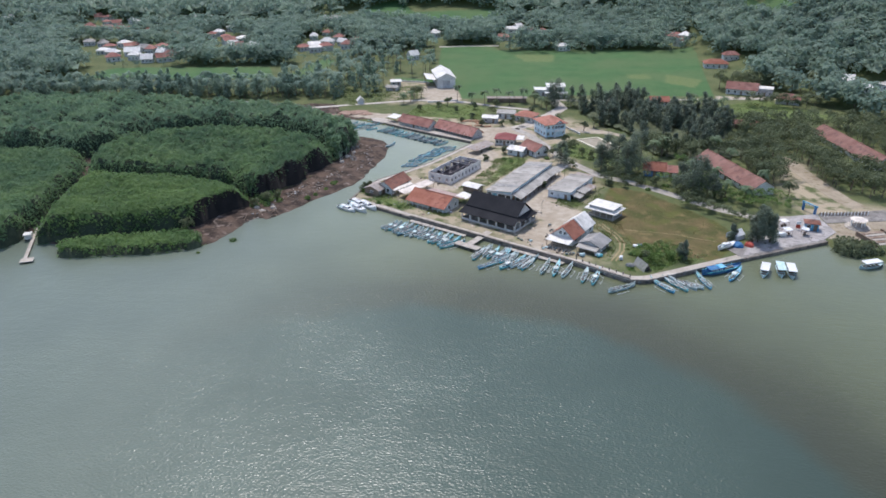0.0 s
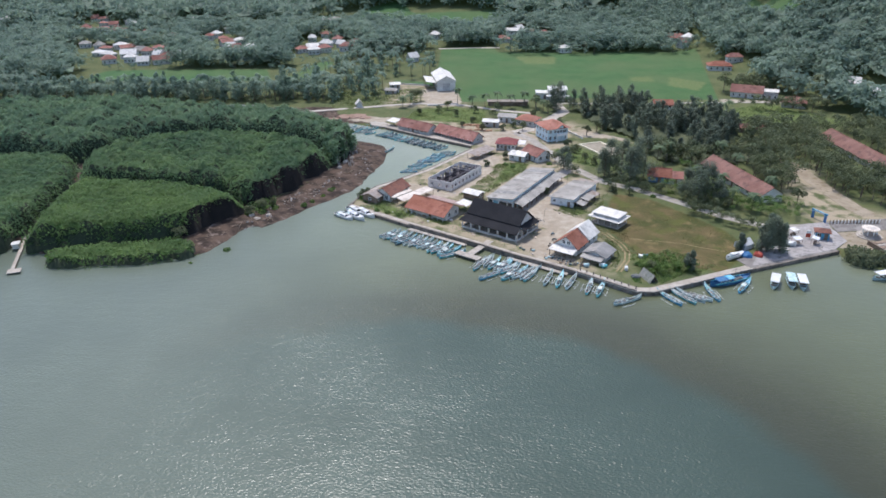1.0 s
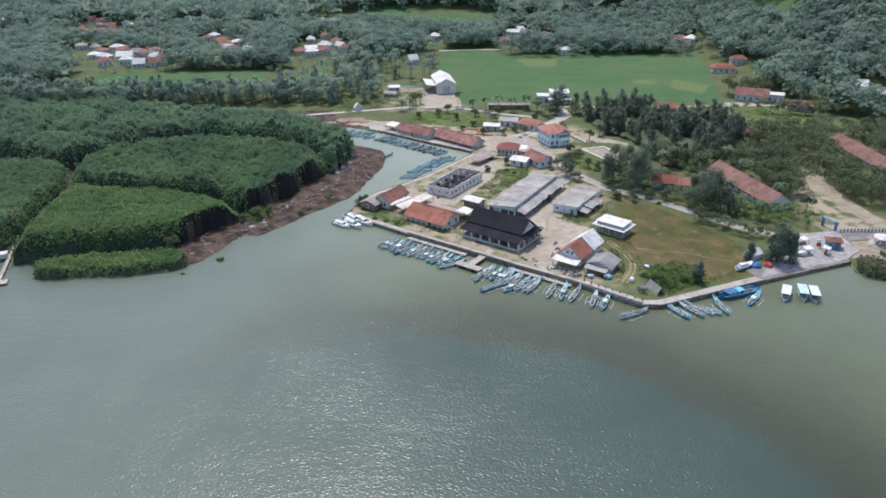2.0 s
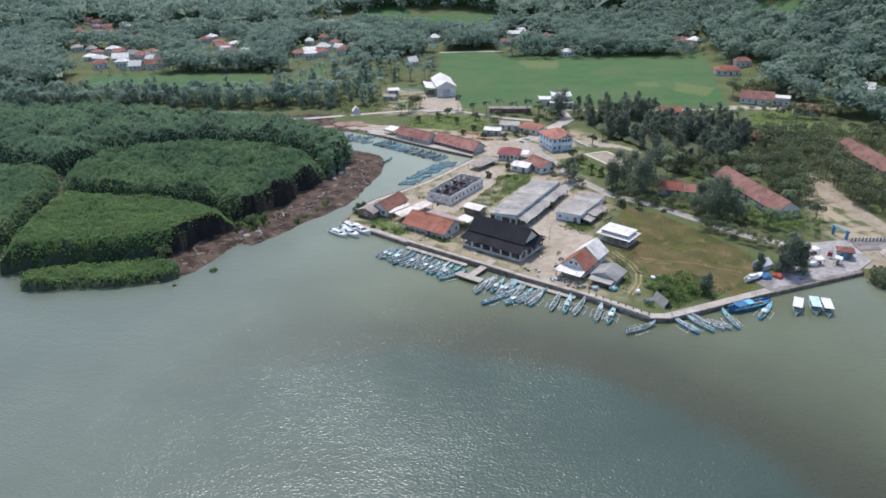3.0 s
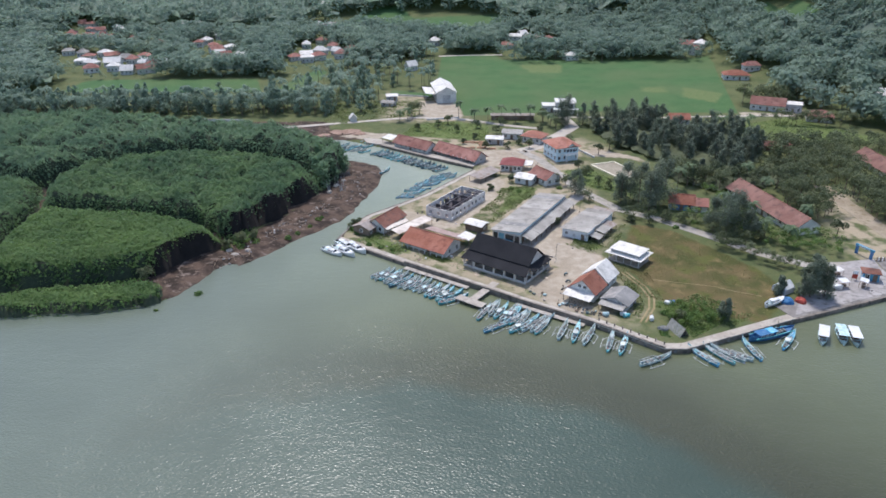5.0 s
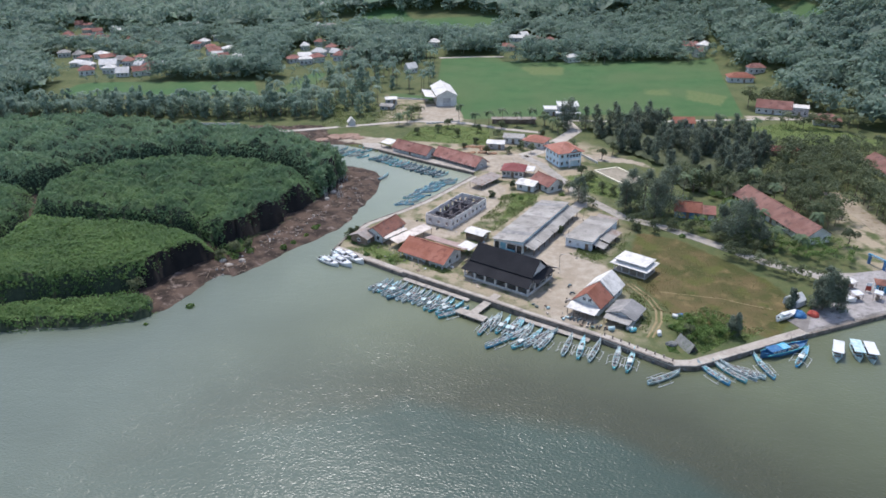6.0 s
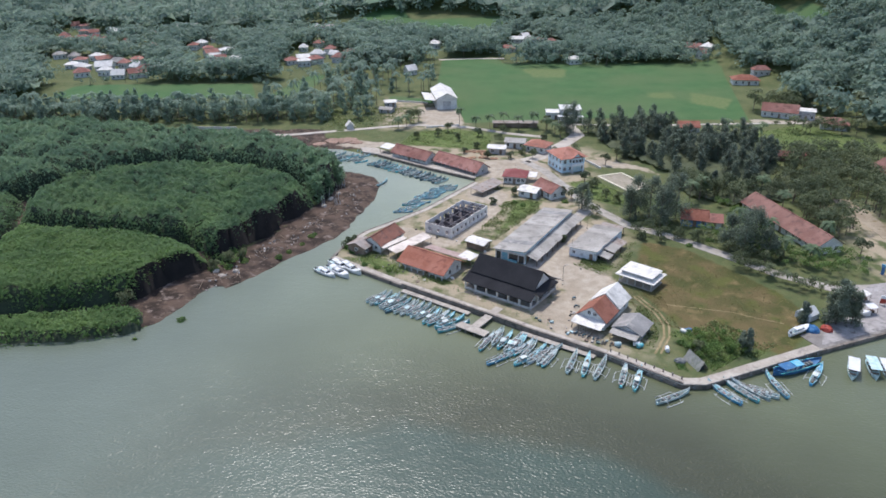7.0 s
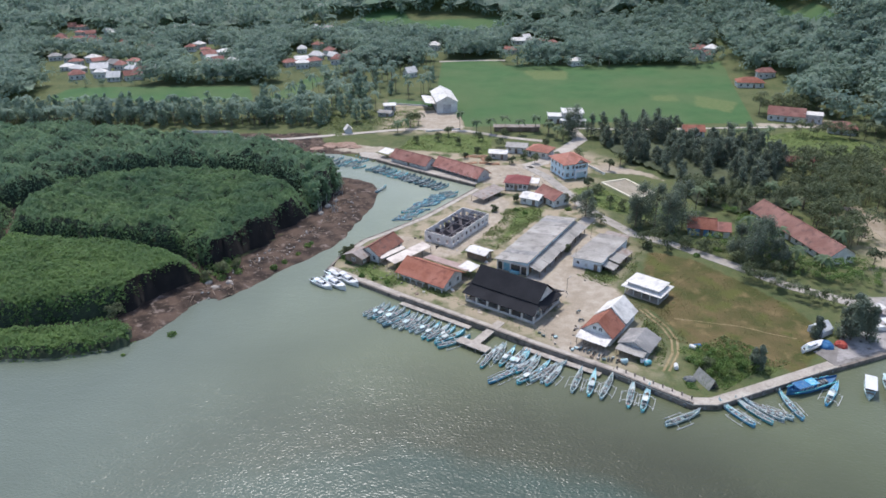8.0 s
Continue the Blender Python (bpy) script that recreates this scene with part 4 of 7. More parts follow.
ax = house("side_house", 49.0, 206.8, 54, 7.2, 7.0, 2.2, 1.4, PLASTER_GREY, ROOF_SLATE, "low annex with a dark grey sheet roof", wins=(2, 1), over=0.7)
part("porch_roof", slab(((-6.4, -3.6, 1.75), (-3.5, -3.6, 2.25), (-3.5, 3.6, 2.25), (-6.4, 3.6, 1.75)), thick=0.08), ROOF_GREY, ax)
posts(ax, [(-6.1, -3.3), (-6.1, 0), (-6.1, 3.3)], 1.72, 0.07)
part("ridge_sheet", slab(((-3.9, -0.2, 3.66), (3.6, -0.2, 3.66), (3.6, 1.5, 3.1), (-3.9, 1.5, 3.1)), thick=0.05), ROOF_WHITE, ax, "pale metal sheet along the ridge")

# shop rows on the far bank
r1 = house("shop_row", -12.2, 351.4, -39, 20.0, 7.0, 2.4, 2.3, PLASTER_WHITE, ROOF_RED, "row of small shops under a faded red tiled roof", wins=(7, 1), over=1.0, ridge=ROOF_RED)
r2 = house("shop_row", 8.0, 338.2, -43, 24.5, 6.6, 2.4, 2.3, PLASTER_GREY, ROOF_RED, "row of open stalls under a dull red tiled roof", wins=(0, 1), over=1.4, ridge=ROOF_RED)
# Dark flat panels paint the shade inside the stalls.
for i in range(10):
    part("stall_shade_panel", boxes((-11.6 + 2.4 * i, -3.36, 0.1, -10.0 + 2.4 * i, -3.3, 2.1)), DARK_VOID, r2, "dark panel painted as the shaded inside of a stall")
posts(r2, [(-12 + 2.4 * i, -4.5) for i in range(11)], 2.0, 0.1, PLASTER_WHITE)
canopy("canopy", -24.5, 361.0, -39, 6, 5, 2.8, ROOF_WHITE, "white canopy at the end of the shop row")
canopy("boat_shelter", 17.8, 310.6, 50, 14.5, 6.0, 2.2, ROOF_DULL, "sagging dull-roofed shelter beside the basin", 0.3)

# blue two-storey house
bh = house("villa", 52.6, 337.2, 20, 10.5, 12.0, 6.2, 3.0, PLASTER_BLUE, ROOF_CORAL, "two-storey pale blue house with an orange hipped roof", "hip", 1.0, (4, 4), 2)
part("porch", boxes((-1.5, -8.0, 2.9, 4.0, -6.0, 3.2), (-1.4, -7.9, 3.2, 3.9, -7.8, 4.0)), TRIM_WHITE, bh, "white balcony over the entrance")
posts(bh, [(-1.2, -7.7), (3.7, -7.7)], 2.9, 0.18, TRIM_WHITE)
cg = part("cross_gable", gable_roof(4.4, 5.0, 6.2, 1.7, 0.3), ROOF_CORAL, bh)
cg.matrix_basis = pose(1.3, -4.6, 0, 0, 0, 90)
gw = part("gable_wall", gable_walls(3.8, 4.6, 6.1, 1.6), PLASTER_BLUE, bh)
gw.matrix_basis = pose(1.3, -4.7, 0, 0, 0, 90)
for i in range(3):
    window(bh, -0.2 + 1.5 * i, -6.62, 4.0, 0)
part("string_course", boxes((-5.35, -6.1, 3.0, 5.35, 6.1, 3.18)), TRIM_WHITE, bh)

house("house", 43.9, 361.5, -30, 9.5, 8.0, 3.0, 2.2, PLASTER_WHITE, ROOF_CORAL, "white house with an orange hipped roof", "hip", 0.8, (3, 3))
house("house", 25.0, 358.5, -12, 7.5, 5.0, 2.8, 0.8, PLASTER_GREY, ROOF_WHITE, "small house with a white metal roof", wins=(2, 1))
house("house", 34.2, 367.5, -15, 9.0, 6.5, 3.0, 1.0, PLASTER_WHITE, ROOF_GREY, "white house with a grey sheet roof", wins=(3, 2))
house("house", 29.8, 321.4, -14, 8.5, 7.8, 3.0, 2.2, PLASTER_WHITE, mat("roof_tiles_maroon", (0.2, 0.05, 0.05), (0.27, 0.09, 0.08), 0.3, 0.75, fine=3), "white house with blue windows and a maroon roof", "hip", 0.7, (5, 3))
canopy("canopy", 36.3, 321.5, -14, 4.2, 5.0, 2.6, ROOF_WHITE, "white metal carport beside the house", 0.25)
house("house", 41.3, 305.6, -58, 10.5, 7.0, 2.9, 2.2, PLASTER_WHITE, ROOF_RED, "white house with a red tiled gable roof", wins=(3, 2), ridge=ROOF_RED)
house("house", 33.8, 304.8, -30, 7.0, 6.0, 2.6, 0.8, PLASTER_WHITE, ROOF_WHITE, "low white outbuilding with a pale roof", wins=(2, 1))
bw = house("steel_warehouse", 1.0, 449.0, 98, 26.0, 11.0, 6.0, 2.8, PLASTER_WHITE, ROOF_WHITE, "white steel warehouse on a bare earth yard", wins=(0, 0), category="warehouse", doors=0)
part("shutter", boxes((-13.08, -2.2, 0, -13.0, 2.2, 4.4)), PLASTER_GREY, bw, "grey roller shutter")
canopy("canopy", -7.5, 446.0, 98, 18, 6, 5.0, ROOF_WHITE, "open white shelter beside the warehouse", 0.4)
w2 = house("house", 66.5, 414.0, -4, 9.5, 9.0, 6.0, 0.4, PLASTER_WHITE, PLASTER_WHITE, "two-storey white house with a flat roof", "flat", 0.8, (3, 3), 2)
house("house", 58.0, 416.5, -4, 6.5, 7.0, 3.4, 0.4, PLASTER_WHITE, PLASTER_WHITE, "low white wing with a flat roof", "flat", 0.4, (2, 2))
part("porch_roof", boxes((-6.5, -8.2, 3.0, 6.5, -4.4, 3.25)), PLASTER_WHITE, w2)
posts(w2, [(-6.0 + 3 * i, -7.9) for i in range(5)], 3.0, 0.15, PLASTER_WHITE)
house("school_block", 118.0, 271.5, -78, 40.0, 9.0, 3.0, 2.7, PLASTER_WHITE, ROOF_OLD, "very long building with a faded red tiled roof", wins=(12, 2), over=1.0, ridge=ROOF_RED)
house("school_block", 183.0, 304.0, -88, 50.0, 8.5, 3.0, 2.7, PLASTER_WHITE, ROOF_OLD, "very long building with a brown-red tiled roof", wins=(12, 2), over=1.0, ridge=ROOF_RED)
house("house", 87.5, 277.0, -15, 8.5, 7.0, 2.8, 2.2, PLASTER_NAVY, ROOF_ORANGE, "blue house with an orange tiled roof", wins=(3, 2), ridge=ROOF_ORANGE)
house("house", 93.5, 275.0, -15, 5.0, 6.5, 2.6, 1.6, PLASTER_WHITE, ROOF_RED, "small annex with a rusty red roof", wins=(1, 2))
house("house", 121.0, 391.0, -5, 10.0, 6.5, 2.8, 2.0, PLASTER_WHITE, ROOF_ORANGE, "small house with an orange roof beside the lane", wins=(3, 2))
house("house", 177.0, 416.0, -25, 17.0, 10.0, 3.4, 3.0, PLASTER_WHITE, ROOF_RED, "white house with a red tiled roof and carport", wins=(5, 3))
house("house", 188.5, 411.0, -25, 8.5, 7.5, 4.2, 0.3, PLASTER_GREY, ROOF_WHITE, "grey block with a white flat roof", "flat", 0.2, (3, 2))
house("house", 194.0, 393.0, -25, 12.0, 8.0, 3.0, 2.4, PLASTER_WHITE, ROOF_RED, "house with a red tiled roof among trees", "hip", 0.7, (3, 2))
house("house", 188.0, 492.0, -10, 15.0, 9.0, 3.2, 2.6, PLASTER_WHITE, ROOF_ORANGE, "house with an orange roof at the field edge", "hip", 0.8, (4, 2))
house("house", 152.0, 345.0, -10, 12.0, 5.0, 2.6, 1.2, TIMBER, ROOF_RED, "low shed with a red roof among trees", wins=(2, 1))
house("field_hut", -46.4, 400.0, 105, 3.2, 3.2, 2.2, 1.8, PLASTER_WHITE, ROOF_WHITE, "little white hut beside the road", wins=(1, 0))
house("house", -29.0, 444.0, 10, 6.0, 5.0, 2.8, 0.8, PLASTER_GREY, ROOF_WHITE, "small house with a pale roof", wins=(2, 1))
house("house", -30.0, 432.0, -20, 7.0, 5.0, 2.6, 0.8, PLASTER_GREY, ROOF_GREY, "small grey-roofed house beside the yard", wins=(2, 1))
house("farm_shed", 37.0, 401.0, -3, 22.0, 4.0, 2.4, 0.5, TIMBER, ROOF_DULL, "long low shed with a dull roof", wins=(0, 0), category="shed", doors=0)

# scattered houses of the far villages
rv = random.Random(5)
VILLAGES = [
    [(-433, 738), (-376, 674), (-391, 680), (-342, 659), (-350, 753), (-339, 749), (-324, 713), (-313, 710), (-309, 677), (-295, 675), (-318, 671), (-292, 707), (-259, 653), (-253, 699), (-233, 639), (-302, 722), (-330, 690), (-282, 664)],
    [(-290, 599), (-276, 593), (-265, 579), (-257, 590), (-249, 582), (-252, 554), (-242, 531), (-234, 571), (-226, 563), (-220, 573), (-212, 550), (-203, 544), (-214, 524), (-203, 527), (-228, 535), (-262, 560), (-236, 553), (-196, 556)],
    [(-241, 737), (-234, 743), (-196, 645), (-199, 633), (-192, 671), (-167, 614), (-168, 586), (-161, 575), (-148, 572), (-169, 699), (-123, 804), (-176, 602), (-184, 622)],
    [(-101, 714), (-114, 722), (-109, 622), (-108, 569), (-98, 562), (-91, 570), (-86, 610), (-80, 591), (-100, 641), (-75, 576), (-21, 528), (-6, 630), (-93, 592), (-102, 580), (-70, 600)],
    [(62, 651), (69, 661), (79, 645), (88, 637), (53, 612), (94, 562), (186, 587), (194, 580), (186, 566), (203, 506), (241, 402), (252, 399), (239, 418), (215, 440), (74, 652)],
]
FAR = [p for village in VILLAGES for p in village]
for i, (x, y) in enumerate(FAR):
    kind = rv.random()
    rm, nm = ((ROOF_ORANGE, "orange tiled"), (ROOF_RED, "red tiled"), (ROOF_WHITE, "white metal"), (ROOF_GREY, "grey sheet"))[(1, 1, 1, 2, 2, 2, 2, 3)[int(kind * 8)]]
    L, W = rv.uniform(6, 11.5), rv.uniform(5, 7.5)
    house("village_house", x, y, rv.uniform(-40, 40), L, W, rv.uniform(3, 4.2), rv.uniform(1.6, 3), PLASTER_WHITE, rm, "distant village house with a %s roof" % nm, rv.choice(("gable", "hip")), 0.6, (3, 2), group="far village houses", doors=0)


# ---------------------------------------------------------------- foliage
rs = np.random.RandomState(7)


def leaf_quads(centres, normals, size, rng, spread=0.5):
    """One bent-free leaf spray (a quad) at each centre, roughly facing along its normal."""
    n = len(centres)
    nn = normals + rng.normal(0, spread, (n, 3))
    nn /= np.linalg.norm(nn, axis=1, keepdims=True) + 1e-9
    a = np.cross(nn, rng.normal(0, 1, (n, 3)))
    a /= np.linalg.norm(a, axis=1, keepdims=True) + 1e-9
    b = np.cross(nn, a)
    s = (size * rng.uniform(0.6, 1.3, (n, 1)))
    a, b = a * s * 0.5, b * s * 0.5 * rng.uniform(0.5, 0.9, (n, 1))
    return np.stack([centres - a, centres - b * 0.9, centres + a, centres + b], 1).reshape(-1, 3)


def sphere_pts(n, rng):
    v = rng.normal(0, 1, (n, 3))
    return v / np.linalg.norm(v, axis=1, keepdims=True)


def broadleaf(rng, leaves=150, size=1.5, height=9.0, width=8.0, low=0.5, spread=0.75):
    """Crown of uneven clumps, as leaf quads round (0, 0)."""
    k = 6
    c = np.stack([rng.uniform(-0.32, 0.32, k) * width, rng.uniform(-0.32, 0.32, k) * width, height * rng.uniform(low, 0.85, k)], -1)
    c[0] = (0, 0, height * 0.8)
    r = width * rng.uniform(0.18, 0.3, k)
    out = []
    for p, q in zip(c, r):
        d = sphere_pts(leaves // k, rng)
        d[:, 2] = np.where(d[:, 2] < -0.3, -d[:, 2], d[:, 2])
        out.append(leaf_quads(p + d * q * rng.uniform(0.8, 1.2, (len(d), 1)), d + (0, 0, 0.45), size, rng, spread))
    return np.concatenate(out)


def casuarina(rng, leaves=260, size=1.0, height=14.0, width=6.0):
    """Tall feathery crown: drooping plumes round a stem, ragged and open."""
    k = 11
    t = np.linspace(0.12, 0.96, k) + rng.uniform(-0.05, 0.05, k)
    a = rng.uniform(0, 2 * np.pi, k)
    reach = width * 0.3 * np.sin(np.pi * (0.18 + 0.74 * t)) * rng.uniform(0.5, 1.2, k)
    c = np.stack([np.cos(a) * reach, np.sin(a) * reach, height * (0.08 + 0.88 * t)], -1)
    rad = width * (0.31 - 0.17 * t) * rng.uniform(0.8, 1.2, k)
    out = []
    for p, q in zip(c, rad):
        d = sphere_pts(leaves // k, rng)
        pos = p + d * np.array([q, q, q * 1.25]) * rng.uniform(0.3, 1.1, (len(d), 1))
        d[:, 2] += 0.6
        out.append(leaf_quads(pos, d, size, rng, 0.7))
    return np.concatenate(out)


def palm(rng, height=11.0, frond=3.6, fronds=13):
    out = []
    for i in range(fronds):
        a = 2 * np.pi * i / fronds + rng.uniform(-0.2, 0.2)
        up = rng.uniform(0.1, 1.0)
        d = np.array([np.cos(a), np.sin(a), 0])
        s = np.array([-np.sin(a), np.cos(a), 0])
        spine = [np.array([0, 0, height]) + d * frond * t + np.array([0, 0, frond * (up * t - 1.0 * t * t)]) for t in (0, 0.35, 0.7, 1.0)]
        w = [0.15, 0.65, 0.55, 0.08]
        for j in range(3):
            out += [spine[j] - s * w[j], spine[j + 1] - s * w[j + 1], spine[j + 1] + s * w[j + 1], spine[j] + s * w[j]]
    return np.array(out)


def trunk_quads(height, r=0.25, lean=0.0, sides=4):
    ring = [(math.cos(2 * math.pi * k / sides), math.sin(2 * math.pi * k / sides)) for k in range(sides)]
    out = []
    for k in range(sides):
        p, q = ring[k], ring[(k + 1) % sides]
        out += [(p[0] * r, p[1] * r, -0.5), (q[0] * r, q[1] * r, -0.5), (q[0] * r * 0.5 + lean, q[1] * r * 0.5, height), (p[0] * r * 0.5 + lean, p[1] * r * 0.5, height)]
    return np.array(out)


def plant_stuff(name, templates, trunks, places, scales, leaf, label, category, rng):
    """Many trees joined into one object: places (n, 3), one random template and turn each."""
    pick = rng.randint(0, len(templates), len(places))
    turn = rng.uniform(0, 2 * np.pi, len(places))
    lv, tv = [], []
    for k in range(len(templates)):
        sel = np.where(pick == k)[0]
        for src, dst in ((templates[k], lv), (trunks[k], tv)):
            if len(sel) == 0 or src is None:
                continue
            c, s = np.cos(turn[sel])[:, None], np.sin(turn[sel])[:, None]
            x, y, z = src[:, 0][None], src[:, 1][None], src[:, 2][None]
            sc = scales[sel][:, None]
            v = np.stack([(x * c - y * s) * sc, (x * s + y * c) * sc, z * sc + 0 * c], -1) + places[sel][:, None, :]
            dst.append(v.reshape(-1, 3))
    lv = np.concatenate(lv)
    tv = np.concatenate(tv) if tv else np.zeros((0, 3))
    ob = quads_ob(name, np.concatenate([lv, tv]), leaf)
    ob.data.materials.append(BARK)
    mi = np.zeros((len(lv) + len(tv)) // 4, np.int32)
    mi[len(lv) // 4:] = 1
    ob.data.polygons.foreach_set("material_index", mi)
    return tagged(ob, label, category, kind="stuff")


def scatter(poly, spacing, rng, avoid=(), margin=2.0):
    xs, ys = [p[0] for p in poly], [p[1] for p in poly]
    gx_, gy_ = np.meshgrid(np.arange(min(xs), max(xs), spacing), np.arange(min(ys), max(ys), spacing))
    px = gx_.ravel() + rng.uniform(-0.5, 0.5, gx_.size) * spacing
    py = gy_.ravel() + rng.uniform(-0.5, 0.5, gx_.size) * spacing
    keep = inside(px, py, poly)
    for a in avoid:
        keep &= ~(inside(px, py, a) | (seg_dist(px, py, a + a[:1]) < margin))
    px, py = px[keep], py[keep]
    return np.stack([px, py, ground_height(px, py)], -1)


# mangroves: a closed canopy over the mud flats, in stands of different age and height, with narrow cuts between them.
# Each stand: outline, height, crown pitch, crown relief, the sides cut back to bare stems, the sides that stand up steeply.
STANDS = [
    ([(-136, 214), (-112, 217.5), (-97, 220.5), (-85.5, 225), (-81.5, 235.5), (-71.5, 244.5), (-73, 249), (-82, 255.5), (-95, 260.5), (-116, 263.5), (-142, 268.5), (-142.5, 250), (-139.5, 230)],
     10.3, 2.0, 0.42, [(-85.5, 225), (-81.5, 235.5), (-71.5, 244.5)], [(-136, 214), (-112, 217.5), (-97, 220.5), (-85.5, 225)]),
    ([(-71, 251), (-64, 261), (-58.5, 271), (-54, 283), (-47.5, 291), (-47.5, 299), (-54, 309), (-65.5, 320), (-88, 328.5), (-112, 330.5), (-130, 325.5), (-140, 317), (-149, 308), (-153, 297), (-149.5, 284), (-145.5, 272), (-116, 267), (-95, 264), (-82, 259)],
     10.6, 3.0, 1.15, [(-71, 251), (-64, 261), (-58.5, 271), (-54, 283), (-47.5, 291)], [(-145.5, 272), (-116, 267), (-95, 264), (-82, 259), (-71, 251)]),
    ([(-47, 301), (-43, 307), (-41, 318), (-42, 328), (-51, 340), (-64, 358), (-110, 371), (-150, 384), (-190, 391), (-240, 384), (-240, 309), (-190, 306), (-166, 304), (-157, 304), (-150, 312), (-141, 320.5), (-130, 329), (-112, 334), (-88, 332), (-66, 323.5), (-54, 312.5)],
     13.0, 3.2, 1.55, [(-47, 301), (-43, 307), (-41, 318), (-42, 328), (-51, 340)], [(-240, 309), (-190, 306), (-166, 304), (-157, 304), (-150, 312), (-141, 320.5), (-130, 329), (-112, 334), (-88, 332), (-66, 323.5), (-54, 312.5), (-47, 301)]),
    ([(-144.5, 211), (-142.5, 219), (-143, 232), (-144.6, 250), (-145.8, 268), (-151.5, 284), (-155.5, 298), (-165, 301.5), (-235, 304), (-235, 196), (-200, 200)],
     9.2, 2.4, 0.7, [], [(-235, 196), (-200, 200), (-144.5, 211), (-142.5, 219), (-143, 232), (-144.6, 250), (-145.8, 268), (-151.5, 284)]),
]


def cell_random(i, j, k):
    v = np.sin(i * 127.1 + j * 311.7 + k * 74.7) * 43758.5453
    return v - np.floor(v)


def crowns(px, py, pitch, relief):
    """Height of a closed roof of rounded tree crowns on a loose grid, between -relief and +relief."""
    ci, cj = np.floor(px / pitch), np.floor(py / pitch)
    best = np.full(px.shape, -9.0)
    for di in (-1, 0, 1):
        for dj in (-1, 0, 1):
            i, j = ci + di, cj + dj
            cx, cy = (i + 0.5 + 0.8 * (cell_random(i, j, 1) - 0.5)) * pitch, (j + 0.5 + 0.8 * (cell_random(i, j, 2) - 0.5)) * pitch
            best = np.maximum(best, relief * (0.2 + 0.8 * cell_random(i, j, 3)) - 2.6 * relief * ((px - cx) ** 2 + (py - cy) ** 2) / pitch ** 2)
    return np.maximum(best, -relief)


def nearest(px, py, edges):
    return np.min([seg_dist(px, py, list(e)) for e in edges], axis=0) if edges else np.full(px.shape, 1e3)


def canopy_block(name, poly, H, label, pitch=2.5, relief=0.8, cut=(), face=(), leaf=None, core=None, skirt=0.05, soft=0.6):
    xs, ys = [p[0] for p in poly], [p[1] for p in poly]
    step = 1.25
    X, Y = np.meshgrid(np.arange(min(xs) - 1, max(xs) + 1, step), np.arange(min(ys) - 1, max(ys) + 1, step))
    X = X + rs.uniform(-0.6, 0.6, X.shape)
    Y = Y + rs.uniform(-0.6, 0.6, Y.shape)
    ring_ = list(zip(poly, poly[1:] + poly[:1]))
    bare = [e for e in ring_ if e[0] in cut and e[1] in cut]
    steep = [e for e in ring_ if e not in bare and e[0] in face and e[1] in face]
    gentle = [e for e in ring_ if e not in bare and e not in steep]

    def top(px, py):
        inn = np.where(inside(px, py, poly), 1, -1)
        wob = 0.6 * ripple(px, py, 4.7) + 0.7 * crowns(px, py, 3.7, 1.0)
        db, ds, dg = (nearest(px, py, e) * inn + wob for e in (bare, steep, gentle))
        dome = np.minimum(np.sqrt(np.clip(db / (H * 0.12), 0, 1)), np.sqrt(np.clip(ds / (H * 0.32), 0, 1)))
        dome = np.minimum(dome, np.clip(dg / (H * soft), 0, 1) ** 0.6)
        swell = 0.03 * H * ripple(px, py, 13) + crowns(px + 31, py, pitch * 3.1, relief * 1.4) + crowns(px, py, pitch, relief) + 0.35 * crowns(py, px, pitch * 0.55, relief)
        return np.minimum(np.minimum(db, ds), dg), 0.4 + dome * (H * 0.9 + swell)

    d, z = top(X, Y)
    k = d > 0.2
    px, py, pz = X[k], Y[k], z[k]
    n = 14
    cx = np.repeat(px, n) + rs.normal(0, 0.75, len(px) * n)
    cy = np.repeat(py, n) + rs.normal(0, 0.75, len(px) * n)
    _, cz = top(cx, cy)
    cz = np.minimum(cz, np.repeat(pz, n) + 0.9) + rs.uniform(-0.35, 0.25, len(cx))
    c = np.stack([cx, cy, np.maximum(cz, 0.5)], -1)
    e = 0.35
    gx_ = (crowns(cx + e, cy, pitch, relief) - crowns(cx - e, cy, pitch, relief)) / (2 * e)
    gy_ = (crowns(cx, cy + e, pitch, relief) - crowns(cx, cy - e, pitch, relief)) / (2 * e)
    up = np.stack([-gx_.clip(-1.2, 1.2), -gy_.clip(-1.2, 1.2), np.ones(len(cx))], -1)
    lv = leaf_quads(c, up, 0.7, rs, 0.32)
    # foliage down the sides, little of it where the stand was cut back
    edge = []
    for e_ in ring_:
        (ax_, ay_), (bx_, by_) = e_
        span = math.hypot(bx_ - ax_, by_ - ay_)
        m = int(span * H * 2.2 * (0.012 if e_ in bare else 0.5 if e_ in steep else skirt))
        t = rs.uniform(0, 1, m)
        nrm = np.array([(by_ - ay_), -(bx_ - ax_), 0]) / span
        p = np.stack([ax_ + (bx_ - ax_) * t, ay_ + (by_ - ay_) * t, 0.4 + H * 0.85 * (1 - 0.75 * rs.uniform(0, 1, m) ** 1.1)], -1)
        p[:, :2] -= nrm[:2] * (0.2 + 0.3 * p[:, 2:3] * rs.uniform(0.1, 0.9, (m, 1)))
        edge.append(leaf_quads(p, np.tile(nrm, (m, 1)) + (0, 0, 0.5), 0.9, rs, 0.6))
    tagged(quads_ob(name, np.concatenate([lv] + edge), leaf or LEAF_MANGROVE), label, "mangrove", kind="stuff")
